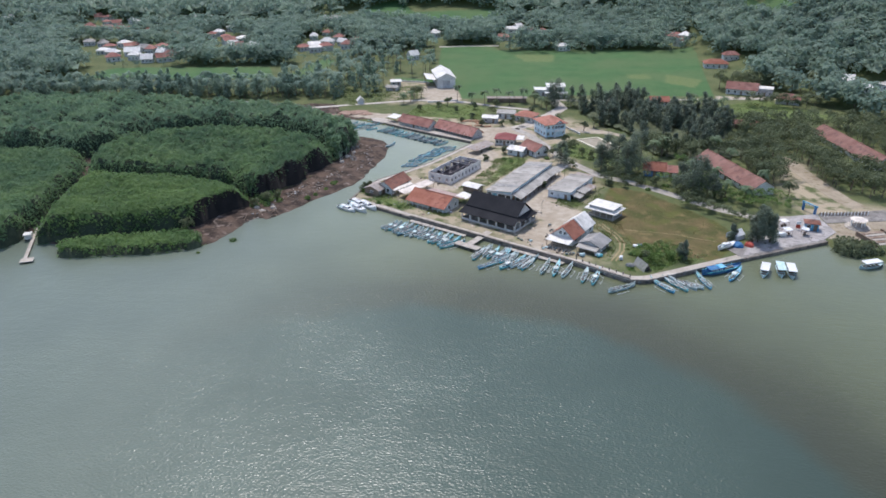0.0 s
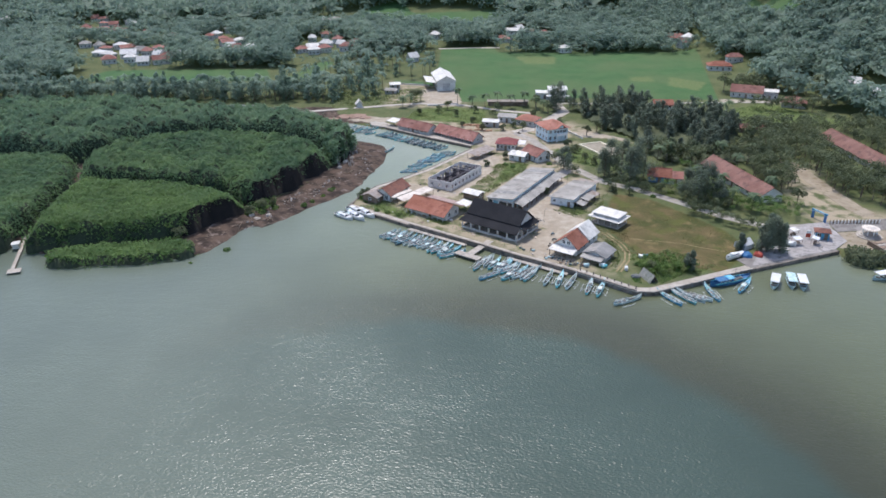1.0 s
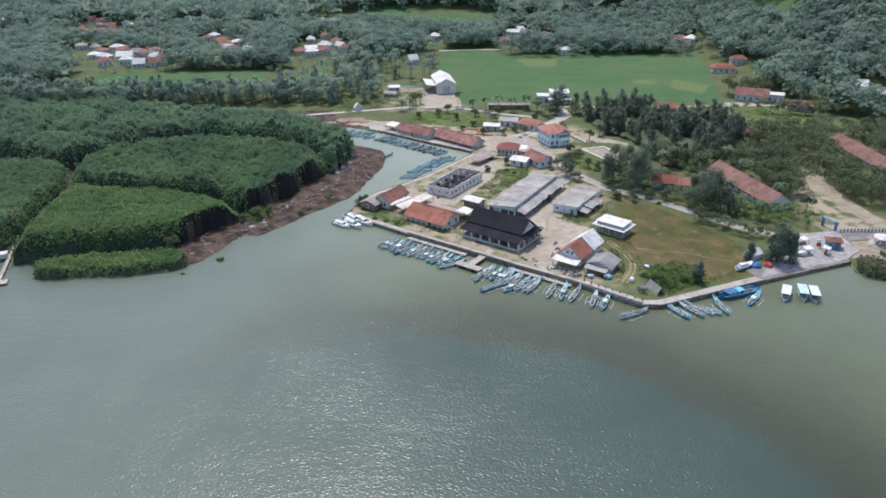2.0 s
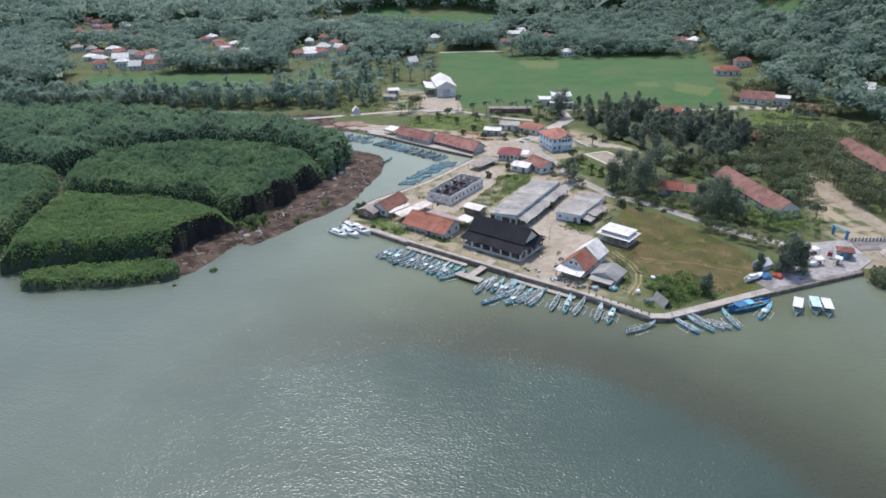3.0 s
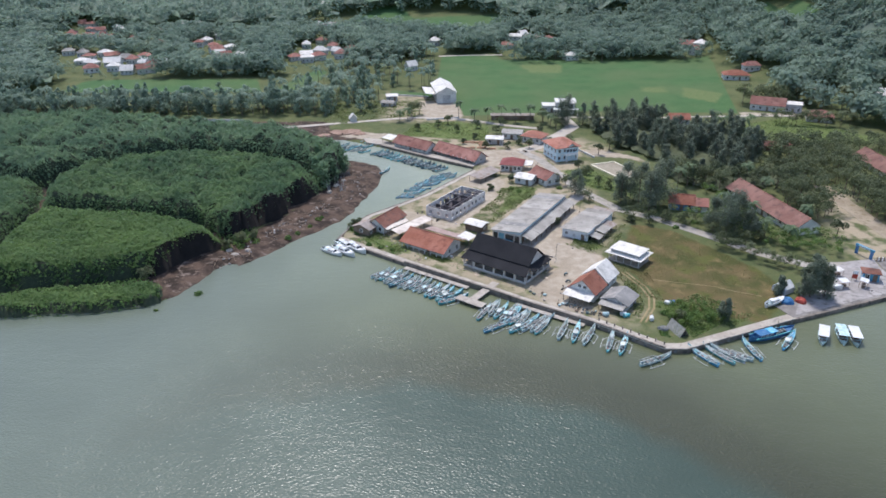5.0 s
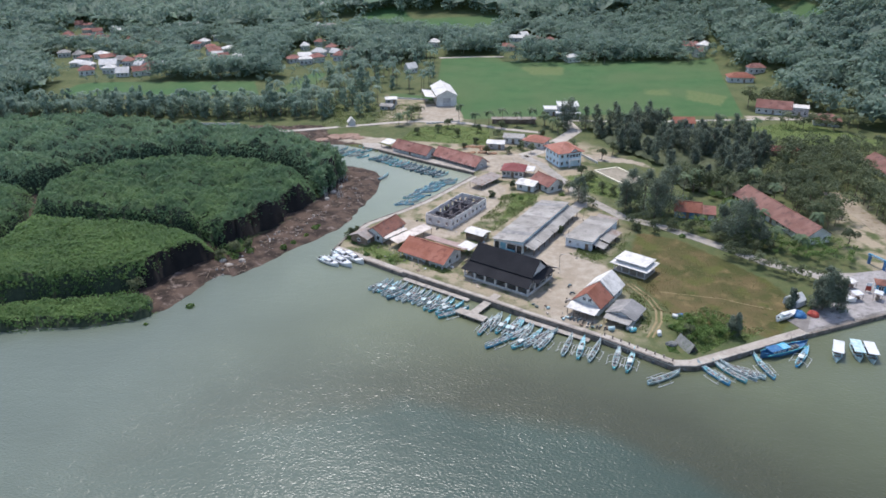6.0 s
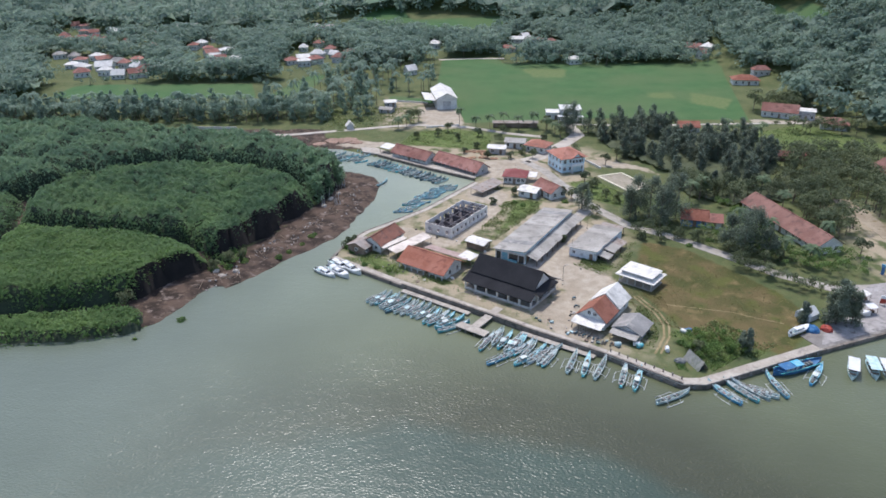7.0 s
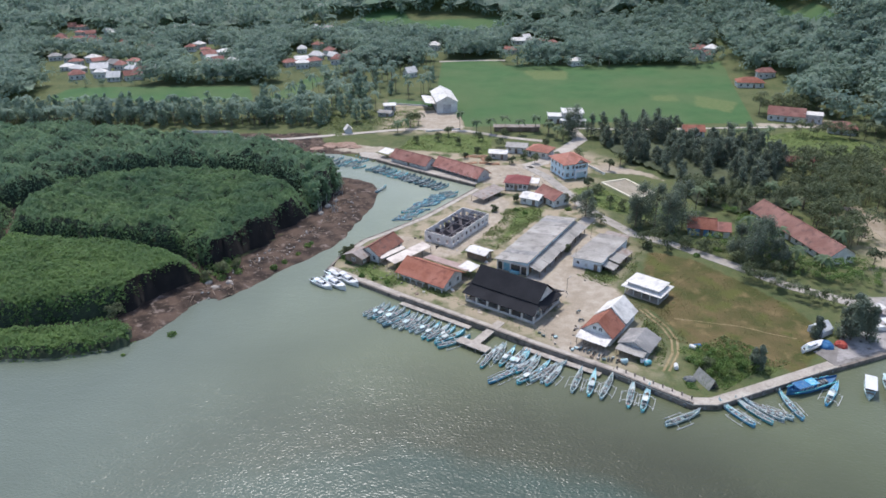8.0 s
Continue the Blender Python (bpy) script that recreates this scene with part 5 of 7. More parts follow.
    # the inner mass of branches and leaves, shade painted into its steep faces
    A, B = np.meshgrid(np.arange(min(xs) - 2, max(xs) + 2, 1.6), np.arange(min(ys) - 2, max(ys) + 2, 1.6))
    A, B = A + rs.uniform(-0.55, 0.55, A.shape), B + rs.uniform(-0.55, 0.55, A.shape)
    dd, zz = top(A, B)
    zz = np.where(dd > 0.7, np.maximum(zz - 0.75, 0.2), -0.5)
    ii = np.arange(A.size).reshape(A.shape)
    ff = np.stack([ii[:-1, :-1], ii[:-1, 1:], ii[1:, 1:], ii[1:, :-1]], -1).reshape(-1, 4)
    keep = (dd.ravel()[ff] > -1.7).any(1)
    inner = quads_ob("mangrove_thicket", np.stack([A, B, zz], -1).reshape(-1, 3), core or STEM_SHADE, ff[keep])
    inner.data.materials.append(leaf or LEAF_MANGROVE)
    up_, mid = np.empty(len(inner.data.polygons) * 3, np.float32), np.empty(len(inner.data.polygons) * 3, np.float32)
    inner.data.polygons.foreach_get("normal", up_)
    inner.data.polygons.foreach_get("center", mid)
    inner.data.materials.append(TWIG_SHADE)
    # Steep faces take the shade colours: stems near bare edges, twigs elsewhere.
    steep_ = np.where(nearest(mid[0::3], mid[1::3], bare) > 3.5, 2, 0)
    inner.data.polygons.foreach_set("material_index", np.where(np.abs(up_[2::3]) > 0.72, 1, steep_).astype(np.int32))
    tagged(inner, "dense inside of the mangrove thicket, shade painted on steep faces", "mangrove", kind="stuff")


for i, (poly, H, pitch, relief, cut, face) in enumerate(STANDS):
    canopy_block("mangrove_forest", poly, H, "dense green mangrove canopy with dark cut edges", pitch, relief, cut, face, (LEAF_YOUNG, LEAF_MANGROVE, LEAF_OLD_HAZE, LEAF_MANGROVE)[i])
SCRUB = [(-77, 258), (-69.5, 263), (-64, 258), (-63, 252), (-67, 247), (-72, 249)]
HEDGE = [(-123, 204), (-116, 203.5), (-108, 204.2), (-100, 204.6), (-92, 206.2), (-84, 208.4), (-80, 211.5), (-81, 216.5), (-86, 220.5), (-91, 220.5), (-98, 218.2), (-106, 216.6), (-114, 215), (-121, 214.4), (-127, 210)]
canopy_block("mangrove_scrub", SCRUB, 2.6, "low pale scrub in the gap of the mangroves", 1.6, 0.6, leaf=LEAF_YOUNG, core=LEAF_YOUNG, skirt=0.8)
canopy_block("mangrove_hedge", HEDGE, 3.8, "low bright mangrove fringe along the water", 1.8, 0.5, face=HEDGE[:9], leaf=LEAF_YOUNG, core=STEM_SHADE, skirt=0.8)
canopy_block("mangrove_bush", [(125.5, 204.5), (126, 200.5), (131, 198.5), (141, 200.5), (138, 205.5), (133, 210.5), (128, 210.5)], 3.6, "dull olive mangrove shrubs beside the landing", 2.0, 0.8, leaf=LEAF_GROVE, core=STEM_SHADE, skirt=0.8)

# woods and palm groves
AVOID = PADDY + [[(-13, 400), (12, 404), (10, 462), (-12, 462)]]
AVOID += [[(164, 400), (196, 400), (198, 424), (166, 426)], [(184, 384), (204, 384), (204, 400), (186, 400)], [(178, 480), (200, 480), (200, 500), (178, 500)]]
AVOID.append([(172, 276), (190, 276), (190, 334), (176, 334)])
AVOID.append([(262, 590), (330, 640), (350, 690), (280, 640)])
for x, y in FAR:
    AVOID.append([(x - 6.5, y - 40), (x + 6.5, y - 40), (x + 6.5, y + 6), (x - 6.5, y + 6)])
near_b = [broadleaf(rs, 198, 1.1, 9 + k, 8 + k) for k in range(4)]
near_c = [casuarina(rs, 264, 1.4, 12 + k, 8) for k in range(3)]
far_b = [broadleaf(rs, 96, 1.65, 9 + k, 9 + k, 0.3, 0.3) for k in range(4)]
far_c = [broadleaf(rs, 84, 1.7, 9 + k, 9 + k, 0.15, 0.3) for k in range(4)]
palms = [palm(rs, 10 + k, 3.8) for k in range(3)]
mixed = near_b[:2] + near_c + palms
mixed_t = [trunk_quads(6, 0.25)] * 2 + [trunk_quads(8, 0.2)] * 3 + [trunk_quads(10 + k, 0.2) for k in range(3)]


def woods(name, poly, spacing, kind, label, lo=0.7, hi=1.2, leaf=None, avoid=AVOID, cat="woods"):
    p = scatter(poly, spacing, rs, avoid)
    tm, tt = kind
    return plant_stuff(name, tm, tt, p, rs.uniform(lo, hi, len(p)), leaf or LEAF_FOREST_HAZE, label, cat, rs)


def undergrowth(name, poly, step, low, high, leaf, label):
    """The closed lower storey of a wood: bushes and young trees as one lumpy sheet, which also fills the dark gaps
    between crowns.
    """
    xs, ys = [p[0] for p in poly], [p[1] for p in poly]
    A, B = np.meshgrid(np.arange(min(xs), max(xs), step), np.arange(min(ys), max(ys), step))
    A, B = A + rs.uniform(-0.35, 0.35, A.shape) * step, B + rs.uniform(-0.35, 0.35, A.shape) * step
    free = inside(A, B, poly)
    for q in AVOID:
        free &= ~inside(A, B, q)
    Z = ground_height(A, B) + np.where(free, rs.uniform(low, high, A.shape), -0.6)
    ii = np.arange(A.size).reshape(A.shape)
    ff = np.stack([ii[:-1, :-1], ii[:-1, 1:], ii[1:, 1:], ii[1:, :-1]], -1).reshape(-1, 4)
    keep = free.ravel()[ff].all(1)
    tagged(quads_ob(name, np.stack([A, B, Z], -1).reshape(-1, 3), leaf, ff[keep]), label, "undergrowth", kind="stuff")


MIX = (mixed, mixed_t)
BROAD = (near_b, [trunk_quads(6, 0.25)] * 4)
FARB = (far_b * 3 + palms[:1], [None] * 12 + [trunk_quads(10, 0.25)])
FARC = (far_c, [None] * 4)
PALMS = (palms, [trunk_quads(10 + k, 0.2) for k in range(3)])
woods("tree_belt", [(-300, 410), (-190, 411), (-62, 412), (-60, 432), (-110, 434), (-230, 436), (-300, 470)], 4.4, MIX, "belt of casuarinas and palms behind the mangroves", 0.65, 1.05)
woods("palm_grove", [(-62, 412), (-36, 420), (-36, 456), (-8, 470), (-4, 575), (-78, 575), (-80, 470), (-108, 466)], 8.5, (palms + near_c[:1], PALMS[1] + [trunk_quads(8)]), "open palm grove over rough grass")
WOODLAND = [(-360, 470), (-240, 470), (-244, 508), (-110, 510), (-90, 528), (-4, 582), (40, 590), (50, 562), (196, 558), (220, 700), (-460, 700)]
HILLWOOD = [(160, 420), (186, 418), (200, 470), (196, 556), (225, 700), (470, 640), (320, 330), (230, 330), (205, 385)]
FARWOOD = [(-430, 560), (-460, 600), (-460, 700), (230, 700), (470, 640), (620, 930), (-620, 930)]
woods("woods", WOODLAND, 5.9, FARB, "mixed woods and palms between village houses", 0.9, 1.3)
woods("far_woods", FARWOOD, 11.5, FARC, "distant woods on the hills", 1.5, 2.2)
woods("hill_woods", HILLWOOD, 6.2, FARB, "dense woods on the hillside", 1.0, 1.5)
# Leaf sheets added under the far crowns to lighten the dark gaps.
undergrowth("undergrowth", WOODLAND, 4.5, 4.0, 7.5, LEAF_FOREST_HAZE, "closed undergrowth beneath the village woods")
undergrowth("undergrowth", HILLWOOD, 4.5, 4.5, 9.5, LEAF_FOREST_HAZE, "closed undergrowth on the hillside")
undergrowth("undergrowth", FARWOOD, 9.0, 8.0, 16.0, LEAF_FOREST_HAZE, "closed lower storey of the distant woods")
woods("field_edge_trees", [(48, 550), (92, 548), (140, 553), (196, 548), (196, 562), (120, 564), (48, 566)], 6.5, FARB, "uneven row of trees along the paddy field", 0.45, 0.95, LEAF_FOREST_HAZE, [])
woods("field_edge_trees", [(-236, 504), (-180, 509), (-112, 504), (-108, 512), (-238, 514)], 6.5, FARB, "uneven row of trees along the small field", 0.3, 0.7, LEAF_FOREST_HAZE, [])
woods("village_trees", [(-440, 560), (-300, 515), (-60, 515), (-60, 620), (-110, 740), (-440, 760)], 10.5, FARC, "low garden trees between the village houses", 0.3, 0.55, LEAF_FOREST_HAZE, PADDY + [[(x - 6, y - 9), (x + 6, y - 9), (x + 6, y + 6), (x - 6, y + 6)] for x, y in FAR])
PINES = [(70, 392), (75, 372), (79, 350), (88, 335), (98, 316), (106, 306), (126, 312), (138, 327), (149, 350), (139, 366), (112, 394)]
undergrowth("undergrowth", PINES, 2.2, 0.2, 2.6, LEAF_GROVE, "dark undergrowth beneath the casuarinas")
THICKET = [(94, 300), (108, 288), (113, 292), (126, 294), (136, 300), (144, 312), (146, 340), (138, 326), (126, 311), (106, 305), (96, 318), (90, 312)]
undergrowth("undergrowth", THICKET, 1.8, 0.2, 2.0, LEAF_GROVE, "dark undergrowth behind the long building")
woods("grove", THICKET, 4.6, (near_b + near_c, BROAD[1] + [trunk_quads(8)] * 3), "mixed dark trees behind the long building", 0.35, 0.75, LEAF_GROVE)
woods("grove", [(124, 262), (130, 296), (144, 310), (146, 352), (214, 348), (212, 258), (158, 246), (150, 262), (156, 298), (146, 296), (138, 262)], 4.0, BROAD, "thicket of broad-leaved trees", 0.4, 0.85, LEAF_GROVE)
woods("grove", [(160, 236), (240, 230), (330, 330), (215, 345), (212, 262)], 5.0, BROAD, "broad-leaved trees behind the landing", 0.5, 0.9, LEAF_GROVE)
woods("scrub", [(98, 246), (112, 236), (126, 234), (130, 250), (120, 248), (110, 254), (106, 285), (100, 282), (94, 262)], 3.0, (near_b, [None] * 4), "green scrub along the road", 0.22, 0.48, LEAF_BUSH)
woods("scrub", [(84, 266), (94, 258), (100, 282), (108, 288), (104, 296), (92, 288), (82, 292), (72, 284), (78, 270)], 4.0, (near_b + palms[:1], [None] * 5), "green scrub and banana plants round the small houses", 0.22, 0.45, LEAF_BUSH, AVOID + [[(80, 270), (98, 268), (98, 283), (82, 284)]])
woods("scrub", [(64, 264), (78, 262), (88, 252), (94, 246), (97, 251), (84, 262), (72, 272), (62, 272)], 3.0, (near_b, [None] * 4), "dark green hedge between meadow and road", 0.26, 0.5, LEAF_GROVE)
woods("scrub", [(88, 247), (96, 241), (104, 231), (114, 226), (112, 223), (101, 227), (93, 236), (86, 243)], 1.9, (near_b + palms[:1], [None] * 5), "row of bushes and small palms along the road", 0.22, 0.42, LEAF_GROVE)
woods("scrub", [(160, 386), (206, 376), (214, 396), (206, 400), (200, 384), (168, 394)], 3.6, (near_b + palms, [None] * 4 + PALMS[1]), "trees and palms round the houses beside the lane", 0.35, 0.7, LEAF_GROVE, [])
woods("scrub", [(164, 422), (200, 420), (214, 404), (222, 410), (208, 432), (168, 436)], 4.0, (near_b + palms, [None] * 4 + PALMS[1]), "dark trees behind the houses beside the lane", 0.6, 1.0, LEAF_GROVE, [])
woods("mangrove_trees", [(-46, 298), (-40.5, 311), (-41, 322), (-52, 337), (-62, 342), (-52, 320), (-52, 306)], 3.4, (near_c, [trunk_quads(9)] * 3), "taller slender trees at the edge of the mangroves", 0.7, 0.95, LEAF_OLD_HAZE)
woods("scrub", [(60, 196), (64, 193), (76, 196), (78, 203), (70, 206), (58, 204)], 2.0, (near_b, [None] * 4), "bright bushes at the edge of the meadow", 0.16, 0.3, LEAF_BUSH)


def tree(kind, x, y, s=1.0, label="", fine=True):
    """A single tree: trunk with limbs, and a crown of leaf sprays."""
    z = gz(x, y)
    if kind == "casuarina":
        ob = thing("casuarina_tree", x, y, z, rs.uniform(0, 360), label or "tall dark feathery casuarina tree", "tree", "casuarina trees")
        crown, leaf, th, tr = casuarina(rs, 3080 if fine else 1320, 0.5 if fine else 0.6, 12 * s, (9.0 if fine and y > 240 else 7.4) * s), LEAF_CASUARINA, 11 * s, 0.22
    elif kind == "palm":
        ob = thing("palm_tree", x, y, z, rs.uniform(0, 360), label or "coconut palm with drooping fronds", "tree", "palm trees")
        crown, leaf, th, tr = palm(rs, 9 * s, 3.2, 14), LEAF_PALM, 9 * s, 0.18
    else:
        ob = thing("broadleaf_tree", x, y, z, rs.uniform(0, 360), label or "broad-leaved tree with a rounded crown", "tree", "broad-leaved trees")
        crown, leaf, th, tr = broadleaf(rs, 900 if s > 0.55 else 540, 0.5, 8 * s, (7 if s > 0.55 else 9) * s, 0.5 if s > 0.55 else 0.2), LEAF_GROVE, 5 * s, 0.25 if s > 0.55 else 0.12
    quads_ob("crown", crown, leaf, parent=ob)
    bm = bmesh.new()
    add_tube(bm, [(0, 0, -0.4), (0.1, 0, th * 0.4), (0.05, 0.1, th)], tr, 7, 0.35)
    if kind != "palm":
        for k in range(4):
            a = k * 1.7
            add_tube(bm, [(0.05, 0, th * (0.45 + 0.1 * k)), (math.cos(a) * 1.6 * s, math.sin(a) * 1.6 * s, th * (0.62 + 0.1 * k))], tr * 0.4, 5, 0.4)
    part("trunk", bm, BARK, ob)
    return ob


def shrub(x, y, r, label="round green shrub on the ground"):
    ob = thing("shrub", x, y, gz(x, y), rs.uniform(0, 360), label, "shrub", "shrubs")
    d = sphere_pts(int(120 * r), rs)
    d[:, 2] = np.abs(d[:, 2])
    quads_ob("foliage", leaf_quads(d * np.array([r, r, r * 0.85]) * rs.uniform(0.6, 1.1, (len(d), 1)), d, 0.55, rs), LEAF_BUSH, parent=ob)
    part("stem", tube([(0, 0, -0.3), (0, 0, r * 0.6)], 0.08, 5), BARK, ob)
    return ob


# single trees of the village
for x, y, s in ((69, 284, 1.3), (73, 281, 1.35), (78, 277, 1.5), (82, 280, 1.4), (75, 274, 1.2), (66, 280, 1.05), (95, 252, 1.3), (99, 255, 1.2), (92, 256, 1.0), (102, 250, 0.8), (103, 209.5, 1.1), (105.5, 211.5, 0.95), (101.5, 210.0, 0.8), (107, 209.5, 0.85), (95, 211, 0.5), (63, 391, 1.3), (61, 388, 1.0), (74.5, 197, 0.55), (51, 290, 0.85)):
    tree("casuarina", x, y, s)
rc = random.Random(11)
planted = 0
while planted < 96:
    x, y = rc.uniform(70, 150), rc.uniform(303, 396)
    if not inside(np.array([x]), np.array([y]), PINES)[0]:
        continue
    planted += 1
    tree("casuarina", x, y, rc.uniform(0.65, 1.1), fine=False)
for x, y in ((9, 404), (17, 398), (24, 396), (31, 398), (38, 394), (46, 398), (52, 392), (55, 386), (-18, 402), (-22, 398), (104, 268), (107, 262), (101, 272), (112, 244), (107, 250), (126, 262), (92, 296), (97, 300), (120, 300), (124, 290), (130, 272), (136, 380), (140, 376), (133, 372), (148, 374), (152, 378)):
    tree("palm", x, y, rc.uniform(0.6, 0.95))
for x, y, s in ((-16, 408, 0.9), (-12, 411, 0.8), (57, 318, 0.6), (60, 313, 0.5), (49, 301, 0.5), (52, 396, 0.8), (57, 381, 0.7), (126, 276, 0.9), (131, 284, 1.0), (137, 300, 1.0), (104, 300, 0.9), (110, 306, 0.9), (98, 310, 0.9), (131, 250, 0.7), (72, 262, 0.5), (78, 264, 0.45), (66, 263, 0.4), (84, 262, 0.5)):
    tree("broadleaf", x, y, s)
for x, y, r in ((62, 199, 1.6), (65, 198, 1.4), (68, 200, 1.7), (71, 198, 1.5), (66, 203, 1.3), (72, 202, 1.4), (60, 201, 1.2), (63, 195, 1.1), (-20, 244, 1.0), (-24, 246, 1.0), (-16, 242, 0.9), (-29, 256, 1.3), (-30.5, 259, 1.4),
                (-66, 246, 1.6), (-62, 250, 1.4), (-70, 244, 1.8), (-72, 216.5, 0.9), (27, 297, 1.2), (30, 294, 1.2), (46, 297, 1.2), (-71, 217.5, 0.8), (88, 262, 1.3), (92, 246, 1.2), (80, 258, 1.1)):
    shrub(x, y, r)
for x, y, r in ((-51.8, 252.6, 1.2), (-49.4, 257, 1.0), (-46, 262.4, 0.9), (-44, 268, 1.2), (-43, 270, 0.8)):
    shrub(x, y, r, "dark shrub on the muddy bank")


for x, y, r in ((-70.6, 215.8, 1.25), (-79.5, 206.5, 0.6)):
    ob = shrub(x, y, r, "small dark mangrove sapling standing in the water")
    ob.location.z = WATER_Z - 0.1


# ---------------------------------------------------------------- boats
BOAT_BLUE = mat("boat_paint_blue", (0.04, 0.24, 0.42), (0.1, 0.37, 0.52), 0.8, 0.5, fine=4, vary=0.25, wear=(0.3, 0.42, 0.46))
BOAT_NAVY = mat("boat_paint_navy", (0.02, 0.1, 0.24), (0.04, 0.16, 0.32), 0.8, 0.5, fine=4, wear=(0.15, 0.22, 0.28))
BOAT_TURQ = mat("boat_paint_turquoise", (0.05, 0.34, 0.39), (0.13, 0.47, 0.5), 0.8, 0.5, fine=4, vary=0.25, wear=(0.45, 0.5, 0.5))
BOAT_PALE = mat("boat_paint_pale", (0.33, 0.5, 0.52), (0.52, 0.62, 0.61), 0.8, 0.5, fine=4, vary=0.2, wear=(0.3, 0.3, 0.3))
BOAT_WHITE = mat("boat_paint_white", (0.44, 0.49, 0.46), (0.62, 0.65, 0.61), 0.8, 0.6, fine=4, vary=0.15, wear=(0.32, 0.33, 0.33))
BOAT_DARK = mat("boat_paint_dark", (0.05, 0.1, 0.13), (0.1, 0.17, 0.2), 0.8, 0.6, fine=4, vary=0.3)
BOAT_DECK = mat("boat_deck", (0.07, 0.11, 0.11), (0.2, 0.27, 0.26), 1.6, 0.8, fine=4, vary=0.3, wear=(0.14, 0.12, 0.1))
BOAT_AQUA = mat("boat_trim_aqua", (0.24, 0.56, 0.62), (0.4, 0.68, 0.72), 0.8, 0.5, fine=4, vary=0.2, wear=(0.5, 0.55, 0.55))
BOAT_INSIDE = mat("boat_inside", (0.11, 0.21, 0.21), (0.36, 0.48, 0.46), 1.6, 0.8, fine=4, vary=0.3, wear=(0.07, 0.08, 0.085))
BAMBOO = mat("bamboo_pole", (0.42, 0.43, 0.41), (0.56, 0.57, 0.55), 1.0, 0.6, fine=5, vary=0.15)
GEL_WHITE = mat("white_gelcoat", (0.6, 0.6, 0.59), (0.7, 0.7, 0.69), 0.5, 0.3, fine=3, spec=0.5)
TARP_BLUE = mat("blue_tarpaulin", (0.03, 0.12, 0.28), (0.06, 0.19, 0.36), 0.8, 0.5, fine=2, bump=0.4)
TARP_RED = mat("red_tarpaulin", (0.34, 0.05, 0.035), (0.42, 0.08, 0.055), 0.8, 0.5, fine=2, bump=0.4)
CLOTH_PINK = mat("faded_pink_cloth", (0.4, 0.2, 0.2), (0.52, 0.3, 0.28), 1.5, 0.9, fine=4)
NET = mat("fishing_net", (0.1, 0.11, 0.12), (0.22, 0.22, 0.2), 2.0, 0.9, fine=6, bump=0.5)


def hull_width(t, flat=0.0, square=False):
    return max(0.02, 1 - 0.42 * abs(t) ** 3.5) if square and t < 0 else max(0.02, 1 - abs(t) ** (2.4 + flat))


def hull_mesh(L, beam, depth, rise, flat=0.0, square=False):
    """A boat hull: U-sections that narrow and rise to the ends; a square stern lies lower than the bow."""
    bm = bmesh.new()
    rings = []
    for i in range(13):
        t = i / 12 * 2 - 1
        w = beam / 2 * hull_width(t, flat, square)
        up = rise * abs(t) ** 3 * (0.3 if square and t < 0 else 1.0)
        keel = up * 0.9 - depth * 0.45
        ring = [(-w, depth * 0.55 + up), (-w * 0.85, depth * 0.1 + up * 0.9), (-w * 0.3, keel), (w * 0.3, keel), (w * 0.85, depth * 0.1 + up * 0.9), (w, depth * 0.55 + up),
                (w * 0.88, depth * 0.55 + up), (w * 0.7, depth * 0.3 + up * 0.9), (-w * 0.7, depth * 0.3 + up * 0.9), (-w * 0.88, depth * 0.55 + up)]
        rings.append([bm.verts.new((t * L / 2, y, z)) for y, z in ring])
    for a, b in zip(rings, rings[1:]):
        for k in range(10):
            bm.faces.new((a[k], a[(k + 1) % 10], b[(k + 1) % 10], b[k]))
    bm.faces.new(rings[0])
    bm.faces.new(rings[-1][::-1])
    return bm


def deck_panel(L, t0, t1, z, inset=0.86, half=0.71):
    """A deck between two stations of the outrigger hull, shaped to its sides."""
    bm = bmesh.new()
    ts = [t0 + (t1 - t0) * i / 4 for i in range(5)]
    rows = [[bm.verts.new((t * L / 2, sd * half * inset * hull_width(t, 0.0, True), z + 0.8 * max(t, 0) ** 3 * 0.9 + dz)) for sd, dz in ((-1, -0.05), (1, -0.05), (1, 0), (-1, 0))] for t in ts]
    for p, q in zip(rows, rows[1:]):
        for k in range(4):
            bm.faces.new((p[k], p[(k + 1) % 4], q[(k + 1) % 4], q[k]))
    bm.faces.new(rows[0])
    bm.faces.new(rows[-1][::-1])
    return bm


